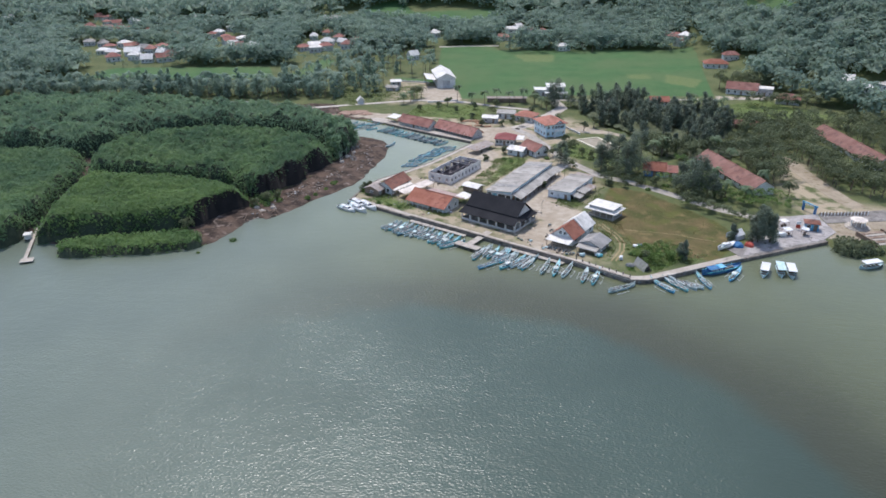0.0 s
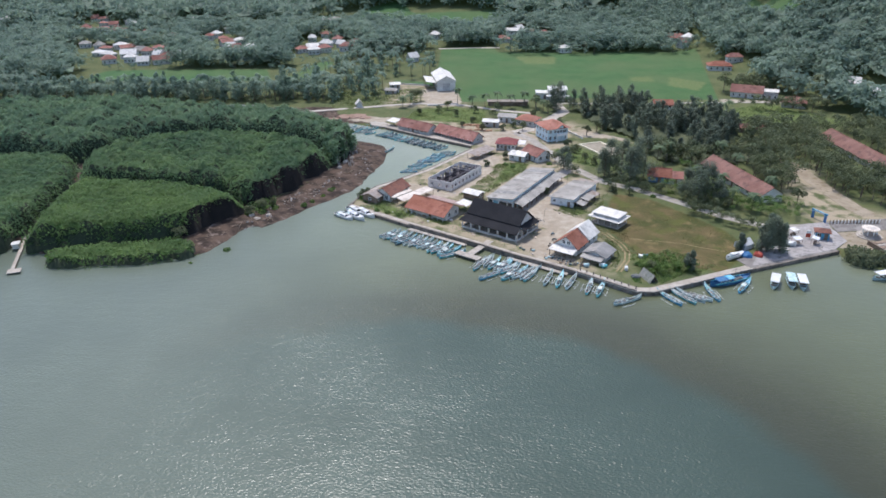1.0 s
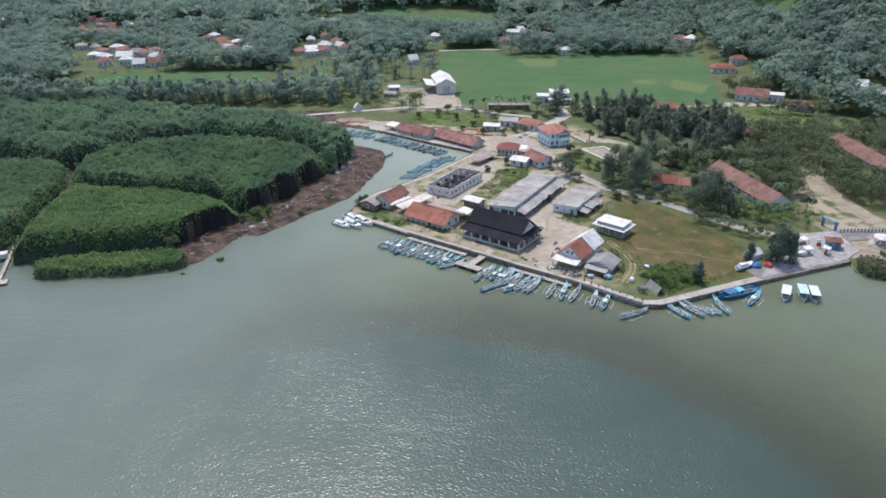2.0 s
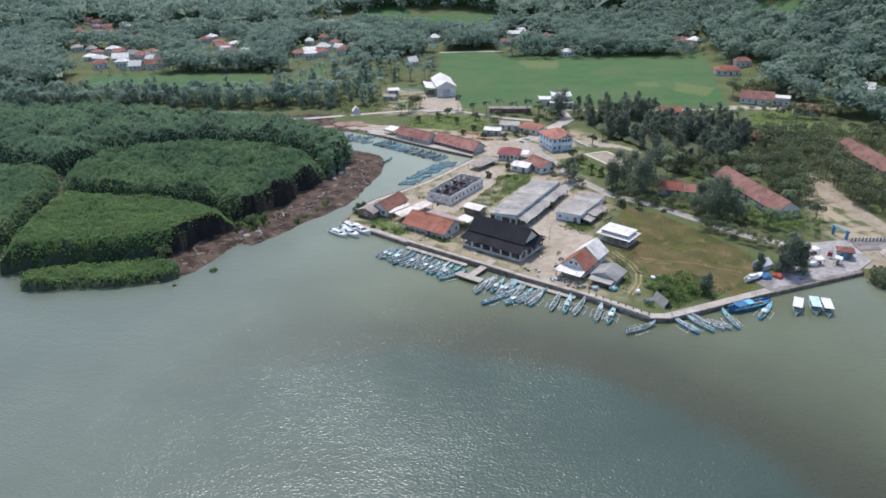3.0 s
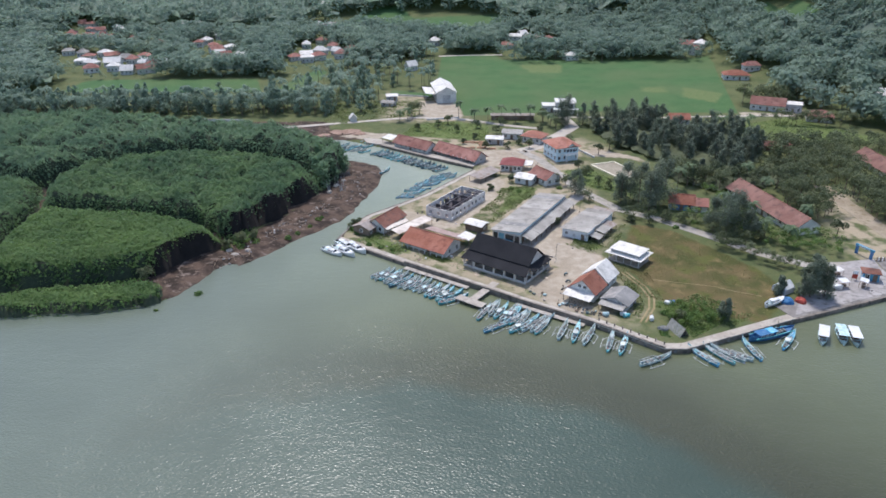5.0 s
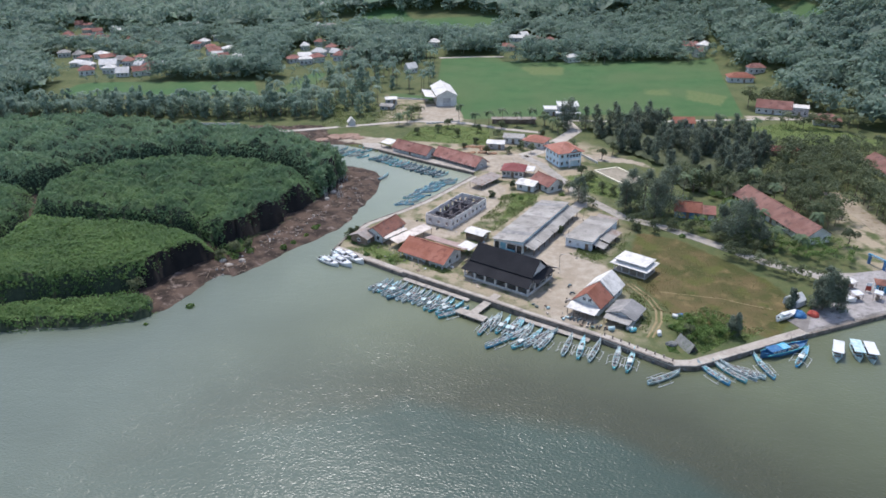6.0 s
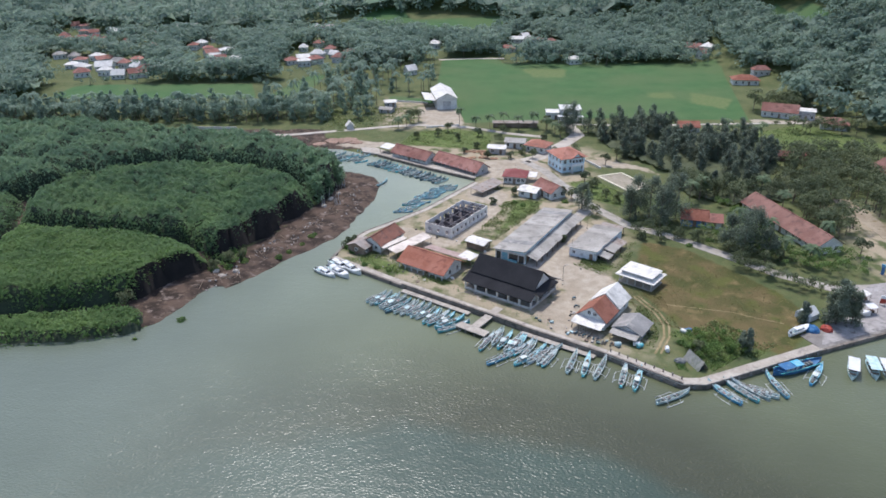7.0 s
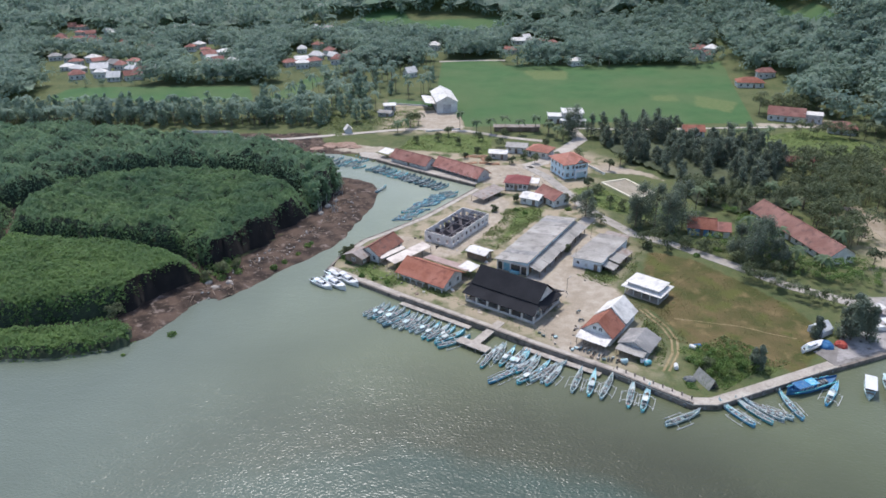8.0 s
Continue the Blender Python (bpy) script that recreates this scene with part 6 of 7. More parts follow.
def outrigger_boat(paint, label, L=9.6, awning=False, trim=None, inside_=None, seed=1, small=False):
    trim = trim or BOAT_AQUA
    cr = random.Random(seed)
    ob = thing("outrigger_boat", 0, 0, 0, 0, label, "boat", "moored outrigger boats")
    hull = part("hull", hull_mesh(L, 1.42, 1.2, 0.8, 0.0, True), paint, ob)
    part("foredeck", deck_panel(L, 0.34, 0.86, 0.62), inside_ or trim, hull)
    part("mid_deck", deck_panel(L, -0.28, 0.3, 0.44), BOAT_INSIDE, hull)
    part("stern_deck", deck_panel(L, -0.92, -0.32, 0.54), BOAT_DECK, hull)
    for s in (-1, 1):
        part("gunwale", tube([(L / 2 * t, s * 0.69 * hull_width(t, 0.0, True), 0.68 + 0.8 * abs(t) ** 3 * (0.3 if t < 0 else 1.0)) for t in (-0.98, -0.8, -0.55, -0.25, 0, 0.25, 0.55, 0.8, 0.98)], 0.08, 5), trim, hull)
    for px in (-2.9, 0.5):
        part("boom", tube([(px, -2.05, 0.12), (px, -1.4, 0.72), (px, 0, 0.95), (px, 1.4, 0.72), (px, 2.05, 0.12)], 0.055, 5), BAMBOO, ob)
    for s in (-1, 1):
        part("float", tube([(-3.5, s * 2.0, 0.16), (-2.9, s * 2.05, 0.08), (0.4, s * 2.05, 0.08), (1.1, s * 1.98, 0.2)], 0.085, 6), BAMBOO, ob)
    for px in (0.9,) if small else (-0.9, 0.6, 1.5):
        part("thwart", boxes((px - 0.14, -0.56, 0.58, px + 0.14, 0.56, 0.65)), cr.choice((trim, BOAT_DECK, TIMBER)), hull)
    part("stem_post", boxes((L * 0.475, -0.05, 0.9, L * 0.495, 0.05, 1.75), bevel=0.02), trim, hull)
    part("engine", boxes((-3.2, -0.22, 0.5, -2.5, 0.22, 1.0), bevel=0.05), NET, ob)
    if not small:
        part("propeller_shaft", tube([(-3.2, 0.1, 0.85), (-5.4, 0.25, 0.7)], 0.05, 5), BOAT_DECK, ob)
    for i in range(3 if small else 8):
        px, py, w_ = -3.9 + (2.2 if small else 0.85) * i + cr.uniform(-0.25, 0.25), cr.uniform(-0.32, 0.32), cr.uniform(0.12, 0.27)
        kind_, m_ = cr.choice((("fish_box", GEL_WHITE), ("fish_box", BOAT_PALE), ("folded_net", NET), ("folded_net", BOAT_DARK), ("folded_net", NET), ("jerrycan", BOAT_TURQ), ("fish_box", BOAT_WHITE), ("cloth", TIMBER), ("cloth", CLOTH_PINK)))
        part(kind_, boxes((px - w_ * 1.3, py - w_, 0.44, px + w_ * 1.3, py + w_, 0.58 + cr.uniform(0.1, 0.4)), bevel=0.06), m_, ob)
    for s in (0.38,) if small else (-0.34, 0.38):
        part("pole", tube([(-3.4, s, 0.86), (3.2, s * 0.6, 1.02)], 0.05, 5), cr.choice((BAMBOO, BAMBOO, TIMBER)), ob)
    if awning:
        part("awning", slab(((-2.4, -0.62, 1.55), (-0.7, -0.62, 1.6), (-0.7, 0.62, 1.6), (-2.4, 0.62, 1.55)), thick=0.05), cr.choice((BOAT_PALE, BOAT_DECK, BOAT_WHITE)), ob)
        for px, py in ((-2.3, -0.5), (-0.8, -0.5), (-0.8, 0.5), (-2.3, 0.5)):
            part("awning_post", boxes((px - 0.03, py - 0.03, 0.5, px + 0.03, py + 0.03, 1.5)), BAMBOO, ob)
    else:
        part("fishing_net", boxes((-1.9, -0.45, 0.46, -1.0, 0.4, 0.95), bevel=0.15), NET, ob)
    return ob


KINDS = [outrigger_boat(BOAT_BLUE, "blue wooden outrigger boat moored on the water", trim=BOAT_PALE, inside_=BOAT_TURQ, seed=2), outrigger_boat(BOAT_TURQ, "turquoise outrigger boat with a small stern awning", awning=True, seed=3), outrigger_boat(BOAT_TURQ, "turquoise outrigger boat loaded with nets", trim=BOAT_WHITE, inside_=BOAT_PALE, seed=5),
         outrigger_boat(BOAT_PALE, "pale grey outrigger boat with weathered paint", trim=BOAT_WHITE, inside_=BOAT_INSIDE, seed=8), outrigger_boat(BOAT_DARK, "dark narrow outrigger boat in the basin", inside_=BOAT_DECK, seed=13), outrigger_boat(BOAT_BLUE, "blue outrigger boat with a small stern awning", awning=True, inside_=BOAT_BLUE, seed=21), outrigger_boat(BOAT_WHITE, "off-white outrigger boat with weathered paint", trim=BOAT_WHITE, inside_=BOAT_DECK, awning=True, seed=34)]
KINDS += [outrigger_boat(p, lab, trim=tr, inside_=ins, seed=sd, small=True) for p, lab, tr, ins, sd in (
    (BOAT_BLUE, "small blue outrigger boat in the basin", BOAT_PALE, BOAT_TURQ, 4), (BOAT_TURQ, "small turquoise outrigger boat in the basin", BOAT_AQUA, BOAT_PALE, 6), (BOAT_PALE, "small pale outrigger boat in the basin", BOAT_TURQ, BOAT_DECK, 7),
    (BOAT_DARK, "small dark outrigger boat in the basin", BOAT_DECK, BOAT_DARK, 9), (BOAT_WHITE, "small off-white outrigger boat in the basin", BOAT_WHITE, BOAT_DECK, 10))]
used = set()
rb = random.Random(3)


def moor(k, x, y, heading, s=1.0):
    m = pose(x, y, WATER_Z + 0.02, rb.uniform(-2, 2), 0, heading)
    if k not in used:
        used.add(k)
        KINDS[k].scale = (s, s, s)
        KINDS[k].matrix_basis = m @ Matrix.Diagonal((s, s, s, 1))
        return
    ob = copy_thing(KINDS[k], m)
    ob.scale = (s, s, s)


# the boats by the quay's corner
for k, x, y, a in ((2, 42.8, 188.7, 69), (1, 45.8, 187.2, 66), (3, 52.0, 180.2, 26), (0, 63.9, 181.7, 120), (2, 67.9, 182.4, 122), (3, 70.2, 182.9, 132), (3, 71.6, 182.4, 146), (0, 76.9, 184.4, 97), (5, 88.0, 188.2, 50), (3, 31.6, 194.2, 66), (1, 34.8, 193.0, 70), (3, 38.0, 191.6, 62)):
    moor(k, x, y, a)
# the raft of boats west of the landing stage
for i in range(15):
    moor((3, 6, 1, 3, 6, 4, 3, 6, 2, 3, 6, 1, 3, 2, 1)[i], -18.9 + 1.43 * i + rb.uniform(-0.4, 0.4), 227.6 - 0.95 * i + rb.uniform(-1.2, 0.6), 42 + rb.uniform(-9, 12) + 0.7 * i, rb.uniform(0.78, 0.98))
moor(1, 2.2, 212.9, 35)
moor(2, 3.2, 210.8, 28)
# the raft of boats east of it
for i in range(10):
    moor((2, 3, 1, 6, 1, 2, 3, 0, 3, 2)[i], 13.2 + 1.5 * i + rb.uniform(-0.4, 0.4), 206.2 - 1.06 * i + rb.uniform(-1.0, 0.6), 58 + rb.uniform(-9, 9), rb.uniform(0.82, 0.98))
for i, (x, y, a) in enumerate(((14.5, 196.2, 36), (18, 198.8, 40), (21, 196.0, 38), (24, 197.0, 42), (11.5, 203.6, 62), (26.5, 199.0, 30), (19.5, 202.4, 55))):
    moor((0, 2, 1, 3, 2, 3, 0)[i], x, y, a, 0.92)
# the basin: rows along both banks and at its head
for i in range(20):
    t = i / 19
    moor(rb.choice((10, 10, 9, 8, 11)), -29.5 + 29.5 * t + rb.uniform(-0.3, 0.3), 347.6 - 24.5 * t + rb.uniform(-0.6, 0.6), 44 + rb.uniform(-5, 5), rb.uniform(0.74, 0.88))
for i in range(38):
    t, off = i / 37, rb.uniform(-0.6, 5.2)
    moor(rb.choice((7, 7, 9, 11, 7, 8)), -13.8 + 18.6 * t - 0.8 * off, 290.6 + 26.0 * t + 0.6 * off, 20 + rb.uniform(-22, 26), rb.uniform(0.48, 0.6))
for i in range(20):
    x, y = -58 + 2.6 * (i % 10) + rb.uniform(-1, 1), 363.0 - 0.75 * (i % 10) - 6.5 * (i // 10) + rb.uniform(-1, 1)
    moor(rb.choice((8, 9, 11, 11, 10)), x, y, 40 + rb.uniform(-15, 15), 0.62)
moor(4, -24.2, 321.5, 62, 0.8)


def motor_boat(x, y, heading, s=1.0, label="white motor launch with a raised cabin"):
    ob = thing("motor_launch", x, y, WATER_Z, heading, label, "boat", "white motor launches")
    ob.scale = (s, s, s)
    part("hull", hull_mesh(9.4, 2.6, 1.7, 0.35, 0.4, True), GEL_WHITE, ob)
    part("foredeck", deck_panel(9.4, 0.1, 0.88, 0.86, 0.9, 1.3), GEL_WHITE, ob)
    part("cockpit", deck_panel(9.4, -0.92, -0.3, 0.62, 0.82, 1.3), BOAT_PALE, ob)
    cab = bmesh.new()
    add_box(cab, -1.6, -0.95, 0.7, 1.9, 0.95, 1.5)
    for v in cab.verts:
        if v.co.z > 1:
            v.co.y *= 0.74
            v.co.x = v.co.x * 0.72 - 0.35
    bmesh.ops.bevel(cab, geom=cab.edges[:], offset=0.12, segments=2, affect="EDGES")
    part("cabin", cab, GEL_WHITE, ob)
    scr = bmesh.new()
    add_slab(scr, [(1.02, -0.66, 1.46), (1.66, -0.8, 1.02), (1.66, 0.8, 1.02), (1.02, 0.66, 1.46)], 0.06)
    part("windscreen", scr, DARK_VOID, ob)
    for sd in (-1, 1):
        part("side_window", boxes((-1.1, sd * 0.84 - 0.06, 1.08, 0.8, sd * 0.84 + 0.06, 1.3), bevel=0.03), DARK_VOID, ob)
    part("roof", boxes((-2.7, -0.8, 1.62, -0.9, 0.8, 1.7), bevel=0.03), GEL_WHITE, ob)
    for px, py in ((-2.5, -0.7), (-2.5, 0.7), (-1.1, -0.66), (-1.1, 0.66)):
        part("roof_post", boxes((px - 0.04, py - 0.04, 0.6, px + 0.04, py + 0.04, 1.63)), BAMBOO, ob)
    part("engine", boxes((-4.5, -0.3, 0.2, -4.0, 0.3, 1.2), bevel=0.06), NET, ob)
    return ob


for x, y, a, s in ((-35.6, 242.6, -38, 0.95), (-31.8, 242.9, -44, 1.15), (-31.8, 247.4, -42, 1.05), (-28.2, 245.2, -46, 1.15)):
    motor_boat(x, y, a, s)


def tour_boat(x, y, heading, roof, label):
    ob = thing("tour_boat", x, y, WATER_Z, heading, label, "boat", "roofed tour boats")
    part("hull", hull_mesh(9.0, 2.4, 1.4, 0.4, 1.0), BOAT_PALE, ob)
    part("roof", boxes((-3.2, -1.25, 2.1, 2.8, 1.25, 2.22), bevel=0.05), roof, ob)
    for i in range(4):
        for s in (-1, 1):
            part("post", boxes((-3.0 + 1.85 * i, s * 1.1 - 0.04, 0.5, -2.92 + 1.85 * i, s * 1.1 + 0.04, 2.1)), TIMBER, ob)
    for i in range(4):
        part("bench", boxes((-2.6 + 1.5 * i, -0.8, 0.5, -2.2 + 1.5 * i, 0.8, 0.75)), TIMBER, ob)
    return ob


tour_boat(97.6, 190.3, 62, GEL_WHITE, "small tour boat with a white flat roof")
tour_boat(102.4, 190.6, 74, BOAT_PALE, "tour boat with a pale grey flat roof")
tour_boat(105.2, 189.6, 74, GEL_WHITE, "tour boat with a bright white flat roof")
tour_boat(131.5, 193.0, 15, GEL_WHITE, "tour boat with a white roof beside the mangroves")
tour_boat(136.0, 189.0, 50, GEL_WHITE, "tour boat with a white roof beside the mangroves")
tour_boat(137.0, 192.5, 60, BOAT_PALE, "tour boat with a pale roof beside the mangroves")

# large blue fishing boat at the quay
bb = thing("fishing_boat", 84.6, 190.9, WATER_Z, 20, "large blue wooden fishing boat tied to the quay", "boat")
part("hull", hull_mesh(14.5, 3.2, 2.0, 0.9, 0.6), BOAT_NAVY, bb)
part("deck", boxes((0.6, -1.1, 0.62, 5.2, 1.1, 0.75)), BOAT_DECK, bb)
part("aft_deck", boxes((-5.4, -1.1, 0.62, 0.55, 1.1, 0.75)), BOAT_TURQ, bb)
part("cabin", boxes((-4.6, -1.0, 0.75, 0.5, 1.0, 1.9), bevel=0.06), BOAT_NAVY, bb)
part("cabin_roof", boxes((-5.0, -1.3, 1.9, -1.6, 1.3, 2.02), bevel=0.04), BOAT_NAVY, bb)
part("wheelhouse_roof", boxes((-1.55, -1.2, 1.95, 0.9, 1.2, 2.1), bevel=0.04), BOAT_BLUE, bb)
part("gunwale", strip([(-6.2, -1.3), (0, -1.56), (6.0, -1.2)], -0.08, 0.08, 1.1, 1.3), BOAT_TURQ, bb)
part("gunwale", strip([(-6.2, 1.3), (0, 1.56), (6.0, 1.2)], -0.08, 0.08, 1.1, 1.3), BOAT_TURQ, bb)
part("mast", tube([(1.5, 0, 0.7), (1.5, 0, 4.5)], 0.08, 6, 0.6), TIMBER, bb)
for i in range(3):
    window(bb, -3.8 + 1.4 * i, -1.02, 1.2, 0, 0.7, 0.4)
    part("fishing_net", boxes((1.8 + 0.9 * i, -0.7, 0.75, 2.5 + 0.9 * i, 0.6, 1.2 + 0.1 * i), bevel=0.15), NET, bb)

# ---------------------------------------------------------------- landing stages
ls = thing("landing_stage", 10.8, 212.6, 0, 54, "concrete T-shaped landing stage on piles", "pier")
part("walkway", boxes((-3.5, -1.2, 1.35, 8.5, 1.2, 1.6), bevel=0.03), CONCRETE, ls)
part("head", boxes((-6.2, -4.5, 1.3, -3.5, 4.5, 1.58), bevel=0.03), CONCRETE, ls)
for px, py in ((-5.9, -4.2), (-5.9, -1.4), (-5.9, 1.4), (-5.9, 4.2), (-3.8, -4.2), (-3.8, 4.2), (0, -0.9), (0, 0.9), (4, -0.9), (4, 0.9)):
    part("support_post", tube([(px, py, -2.5), (px, py, 1.35)], 0.22, 8), CONCRETE_DARK, ls)


def pontoon(x0, y0, x1, y1, w, label):
    L = math.hypot(x1 - x0, y1 - y0)
    ob = thing("pontoon", (x0 + x1) / 2, (y0 + y1) / 2, 0, math.degrees(math.atan2(y1 - y0, x1 - x0)), label, "pier")
    k = int(L / 3)
    for i in range(k):
        part("deck_slab", boxes((-L / 2 + L * i / k + 0.03, -w / 2, 0.85, -L / 2 + L * (i + 1) / k - 0.03, w / 2, 1.05)), CONCRETE, ob)
        part("support_post", tube([(-L / 2 + L * (i + 0.5) / k, -w / 2 + 0.3, -2.5), (-L / 2 + L * (i + 0.5) / k, -w / 2 + 0.3, 0.85)], 0.15, 6), CONCRETE_DARK, ob)


pontoon(-11.5, 230.8, 7.5, 217.4, 1.6, "low concrete boarding ledge below the quay")
pontoon(20.5, 207.6, 37.5, 196.2, 1.6, "low concrete boarding ledge below the quay")

jt = thing("jetty", -137.0, 213.0, 0, 109.5, "pale timber jetty at the edge of the mangroves", "pier")
for i in range(20):
    part("plank_bay", boxes((-12 + 1.3 * i, -0.55, 0.95, -10.76 + 1.3 * i, 0.55, 1.1)), CONCRETE, jt)
part("platform", boxes((-14.5, -2.6, 0.9, -11.6, 1.2, 1.12)), CONCRETE, jt)
part("hut", boxes((4.5, 0.5, 1.0, 6.7, 2.4, 2.6), (4.2, 0.2, 2.6, 7.0, 2.7, 2.75)), PLASTER_WHITE, jt, "small white hut")
for i in range(10):
    part("support_post", tube([(-13 + 2.7 * i, -0.6, -2.5), (-13 + 2.7 * i, -0.6, 0.95)], 0.12, 6), TIMBER, jt)


# ---------------------------------------------------------------- the landing by the gate
def flat(name, pts, z0, z1, material, label, category="pavement"):
    bm = bmesh.new()
    add_slab(bm, [(x, y, z1) for x, y in pts], z1 - z0)
    return tagged(part(name, bm, material), label, category, kind="structure")


KERB_CREAM = mat("cream_painted_concrete", (0.56, 0.51, 0.38), (0.68, 0.63, 0.5), 0.5, 0.8, fine=4, wear=(0.42, 0.37, 0.27))
COURT = mat("court_sand", (0.26, 0.225, 0.17), (0.33, 0.29, 0.23), 0.3, 0.95, fine=2, wear=(0.2, 0.18, 0.11))
flat("pavement_1", [(94.5, 199.5), (126, 211.2), (132.6, 217), (132.8, 228), (134, 233), (124, 231), (115, 224), (105, 217.5)], 1.0, 1.6, PLAZA, "pale worn paved plaza beside the quay")
flat("pavement_3", [(132.9, 224.5), (156, 226.5), (160, 236), (134.2, 233)], 0.5, 1.56, LANDING, "grey paved road past the round pavilion")
flat("pavement_4", [(127.5, 212), (136, 209.5), (143, 214.5), (151, 214), (155, 226), (132.9, 224), (132.7, 217)], 0.5, 1.52, SANDY_TRACK, "bare brown earth round the pavilion")
flat("pavement_2", [(64.4, 325.0), (74.3, 328.4), (81.0, 313.2), (72.6, 308.0)], 1.0, gz(72, 318) + 0.05, COURT, "sandy games court")
court = [(64, 325.4), (74.4, 329.1), (81.7, 313.0), (72.7, 307.3), (64, 325.4)]
for i in range(4):
    tagged(part("court_kerb_%d" % (i + 1), strip(court[i:i + 2], -0.45, 0.45, 1.0, gz(72, 318) + 0.3), KERB_CREAM), "cream painted kerb round the games court", "kerb", kind="structure")

gate = thing("entrance_gate", 131.8, 235.0, gz(131.8, 235), -68, "blue arched entrance gate over the road", "gate")
gate.scale = (0.78, 0.78, 0.78)
for s in (-1, 1):
    part("pillar", boxes((s * 3.3 - 0.45, -0.45, -0.5, s * 3.3 + 0.45, 0.45, 3.2), (s * 3.3 - 0.6, -0.6, 3.2, s * 3.3 + 0.6, 0.6, 3.4), bevel=0.04), PLASTER_NAVY, gate)
part("beam", boxes((-4.2, -0.35, 3.4, 4.2, 0.35, 4.2), bevel=0.06), BOAT_BLUE, gate, "bright blue sign beam")
part("lettering", boxes((-2.6, -0.4, 3.6, 2.6, -0.36, 4.0)), TRIM_WHITE, gate, "white bar of unreadable writing")
booth = house("ticket_booth", 125.4, 219.8, -20, 4.2, 3.2, 2.7, 1.0, BOAT_BLUE, ROOF_BROWN, "small blue ticket booth with a brown roof", "hip", 0.5, (2, 1), category="booth")
sg = thing("sign_board", 120.6, 219.2, 1.58, -20, "narrow red and white sign board on two posts", "sign")
part("board", boxes((-0.7, -0.06, 0.5, 0.7, 0.06, 1.9)), TARP_RED, sg)
part("upper_board", boxes((-0.7, -0.06, 1.92, 0.7, 0.06, 2.9)), TRIM_WHITE, sg)
posts(sg, [(-0.6, 0.0), (0.6, 0.0)], 0.5, 0.06)
fence = thing("picket_fence", 142.5, 231.5, gz(142, 231), 0, "low fence of alternating white and dark pickets", "fence")
part("rail", boxes((-8.6, -0.04, 0.35, 8.6, 0.04, 0.45)), TIMBER, fence)
part("rail", boxes((-8.6, -0.04, 0.95, 8.6, 0.04, 1.05)), TIMBER, fence)
for i in range(30):
    part("picket", boxes((-8.6 + 0.59 * i, -0.07, -0.3, -8.3 + 0.59 * i, 0.07, 1.3)), TRIM_WHITE if i % 2 else TIMBER, fence)


def disc(r, z0, z1, n=24):
    bm = bmesh.new()
    add_tube(bm, [(0, 0, z0), (0, 0, z1)], r, n)
    return bm


gz_ = thing("round_pavilion", 141.9, 221.0, 1.5, 0, "round stepped platform with a white-roofed pavilion", "pavilion")
for r, z in ((4.0, 0.3), (3.3, 0.6), (2.6, 0.9)):
    part("step", disc(r, -0.4, z), CONCRETE, gz_)
bm = bmesh.new()
add_tube(bm, [(0, 0, 2.95), (0, 0, 3.1), (0, 0, 3.7)], 2.9, 8, 0.25)
part("roof", bm, ROOF_CREAM, gz_)
for i in range(8):
    a = 2 * math.pi * i / 8
    part("post", boxes((2.2 * math.cos(a) - 0.08, 2.2 * math.sin(a) - 0.08, 0.85, 2.2 * math.cos(a) + 0.08, 2.2 * math.sin(a) + 0.08, 3.0)), TRIM_WHITE, gz_)
stn = thing("stepped_terrace", 143.5, 211.0, 1.0, 12, "stepped stone terrace above the water", "steps")
for i in range(7):
    part("step", boxes((-4.5, -5 + 1.3 * i, -1.5, 4.5, -3.7 + 1.3 * i, 0.25 + 0.2 * i), bevel=0.03), CONCRETE if i % 2 else TIMBER, stn)
part("parapet", boxes((-5.1, -5, -1.5, -4.5, 4.5, 2.0), (4.5, -5, -1.5, 5.1, 4.5, 2.0)), TIMBER, stn)

# clutter on the landing
def heap(name, x, y, r, h, material, label, category, z=None):
    """A lumpy covered pile."""
    bm = bmesh.new()
    n, rings = 14, []
    hr = random.Random(int(x * 7 + y))
    for j, (f, zz) in enumerate(((1.0, 0.0), (0.92, 0.45), (0.7, 0.8), (0.35, 1.0))):
        rings.append([bm.verts.new((math.cos(2 * math.pi * k / n) * r * f * hr.uniform(0.85, 1.15), math.sin(2 * math.pi * k / n) * r * 0.75 * f * hr.uniform(0.85, 1.15), zz * h * hr.uniform(0.85, 1.1) - (0.2 if j == 0 else 0))) for k in range(n)])
    for a, b in zip(rings, rings[1:]):
        for k in range(n):
            bm.faces.new((a[k], a[(k + 1) % n], b[(k + 1) % n], b[k]))
    bm.faces.new(rings[-1])
    ob = part(name, bm, material)
    ob.matrix_basis = pose(x, y, gz(x, y) if z is None else z, 0, 0, hr.uniform(0, 180))
    return tagged(ob, label, category)


heap("tarpaulin_pile", 95.3, 206.6, 2.2, 1.5, TARP_BLUE, "heap of gear under a blue tarpaulin", "tarpaulin")
heap("tarpaulin_pile", 99.2, 206.6, 1.7, 1.3, TARP_RED, "heap of gear under a red tarpaulin", "tarpaulin", 1.55)
lb = motor_boat(91.6, 205.6, 30, 0.8, "white boat laid up on the grass")
lb.location.z = gz(91.6, 205.6) + 0.55
part("cradle", boxes((-2.5, -0.9, -0.75, -2.2, 0.9, 0.1), (2.0, -0.9, -0.75, 2.3, 0.9, 0.1)), TIMBER, lb)
lb2 = motor_boat(110.5, 214.5, -20, 0.8, "white boat laid up on the plaza")
lb2.location.z = 1.6 + 0.55
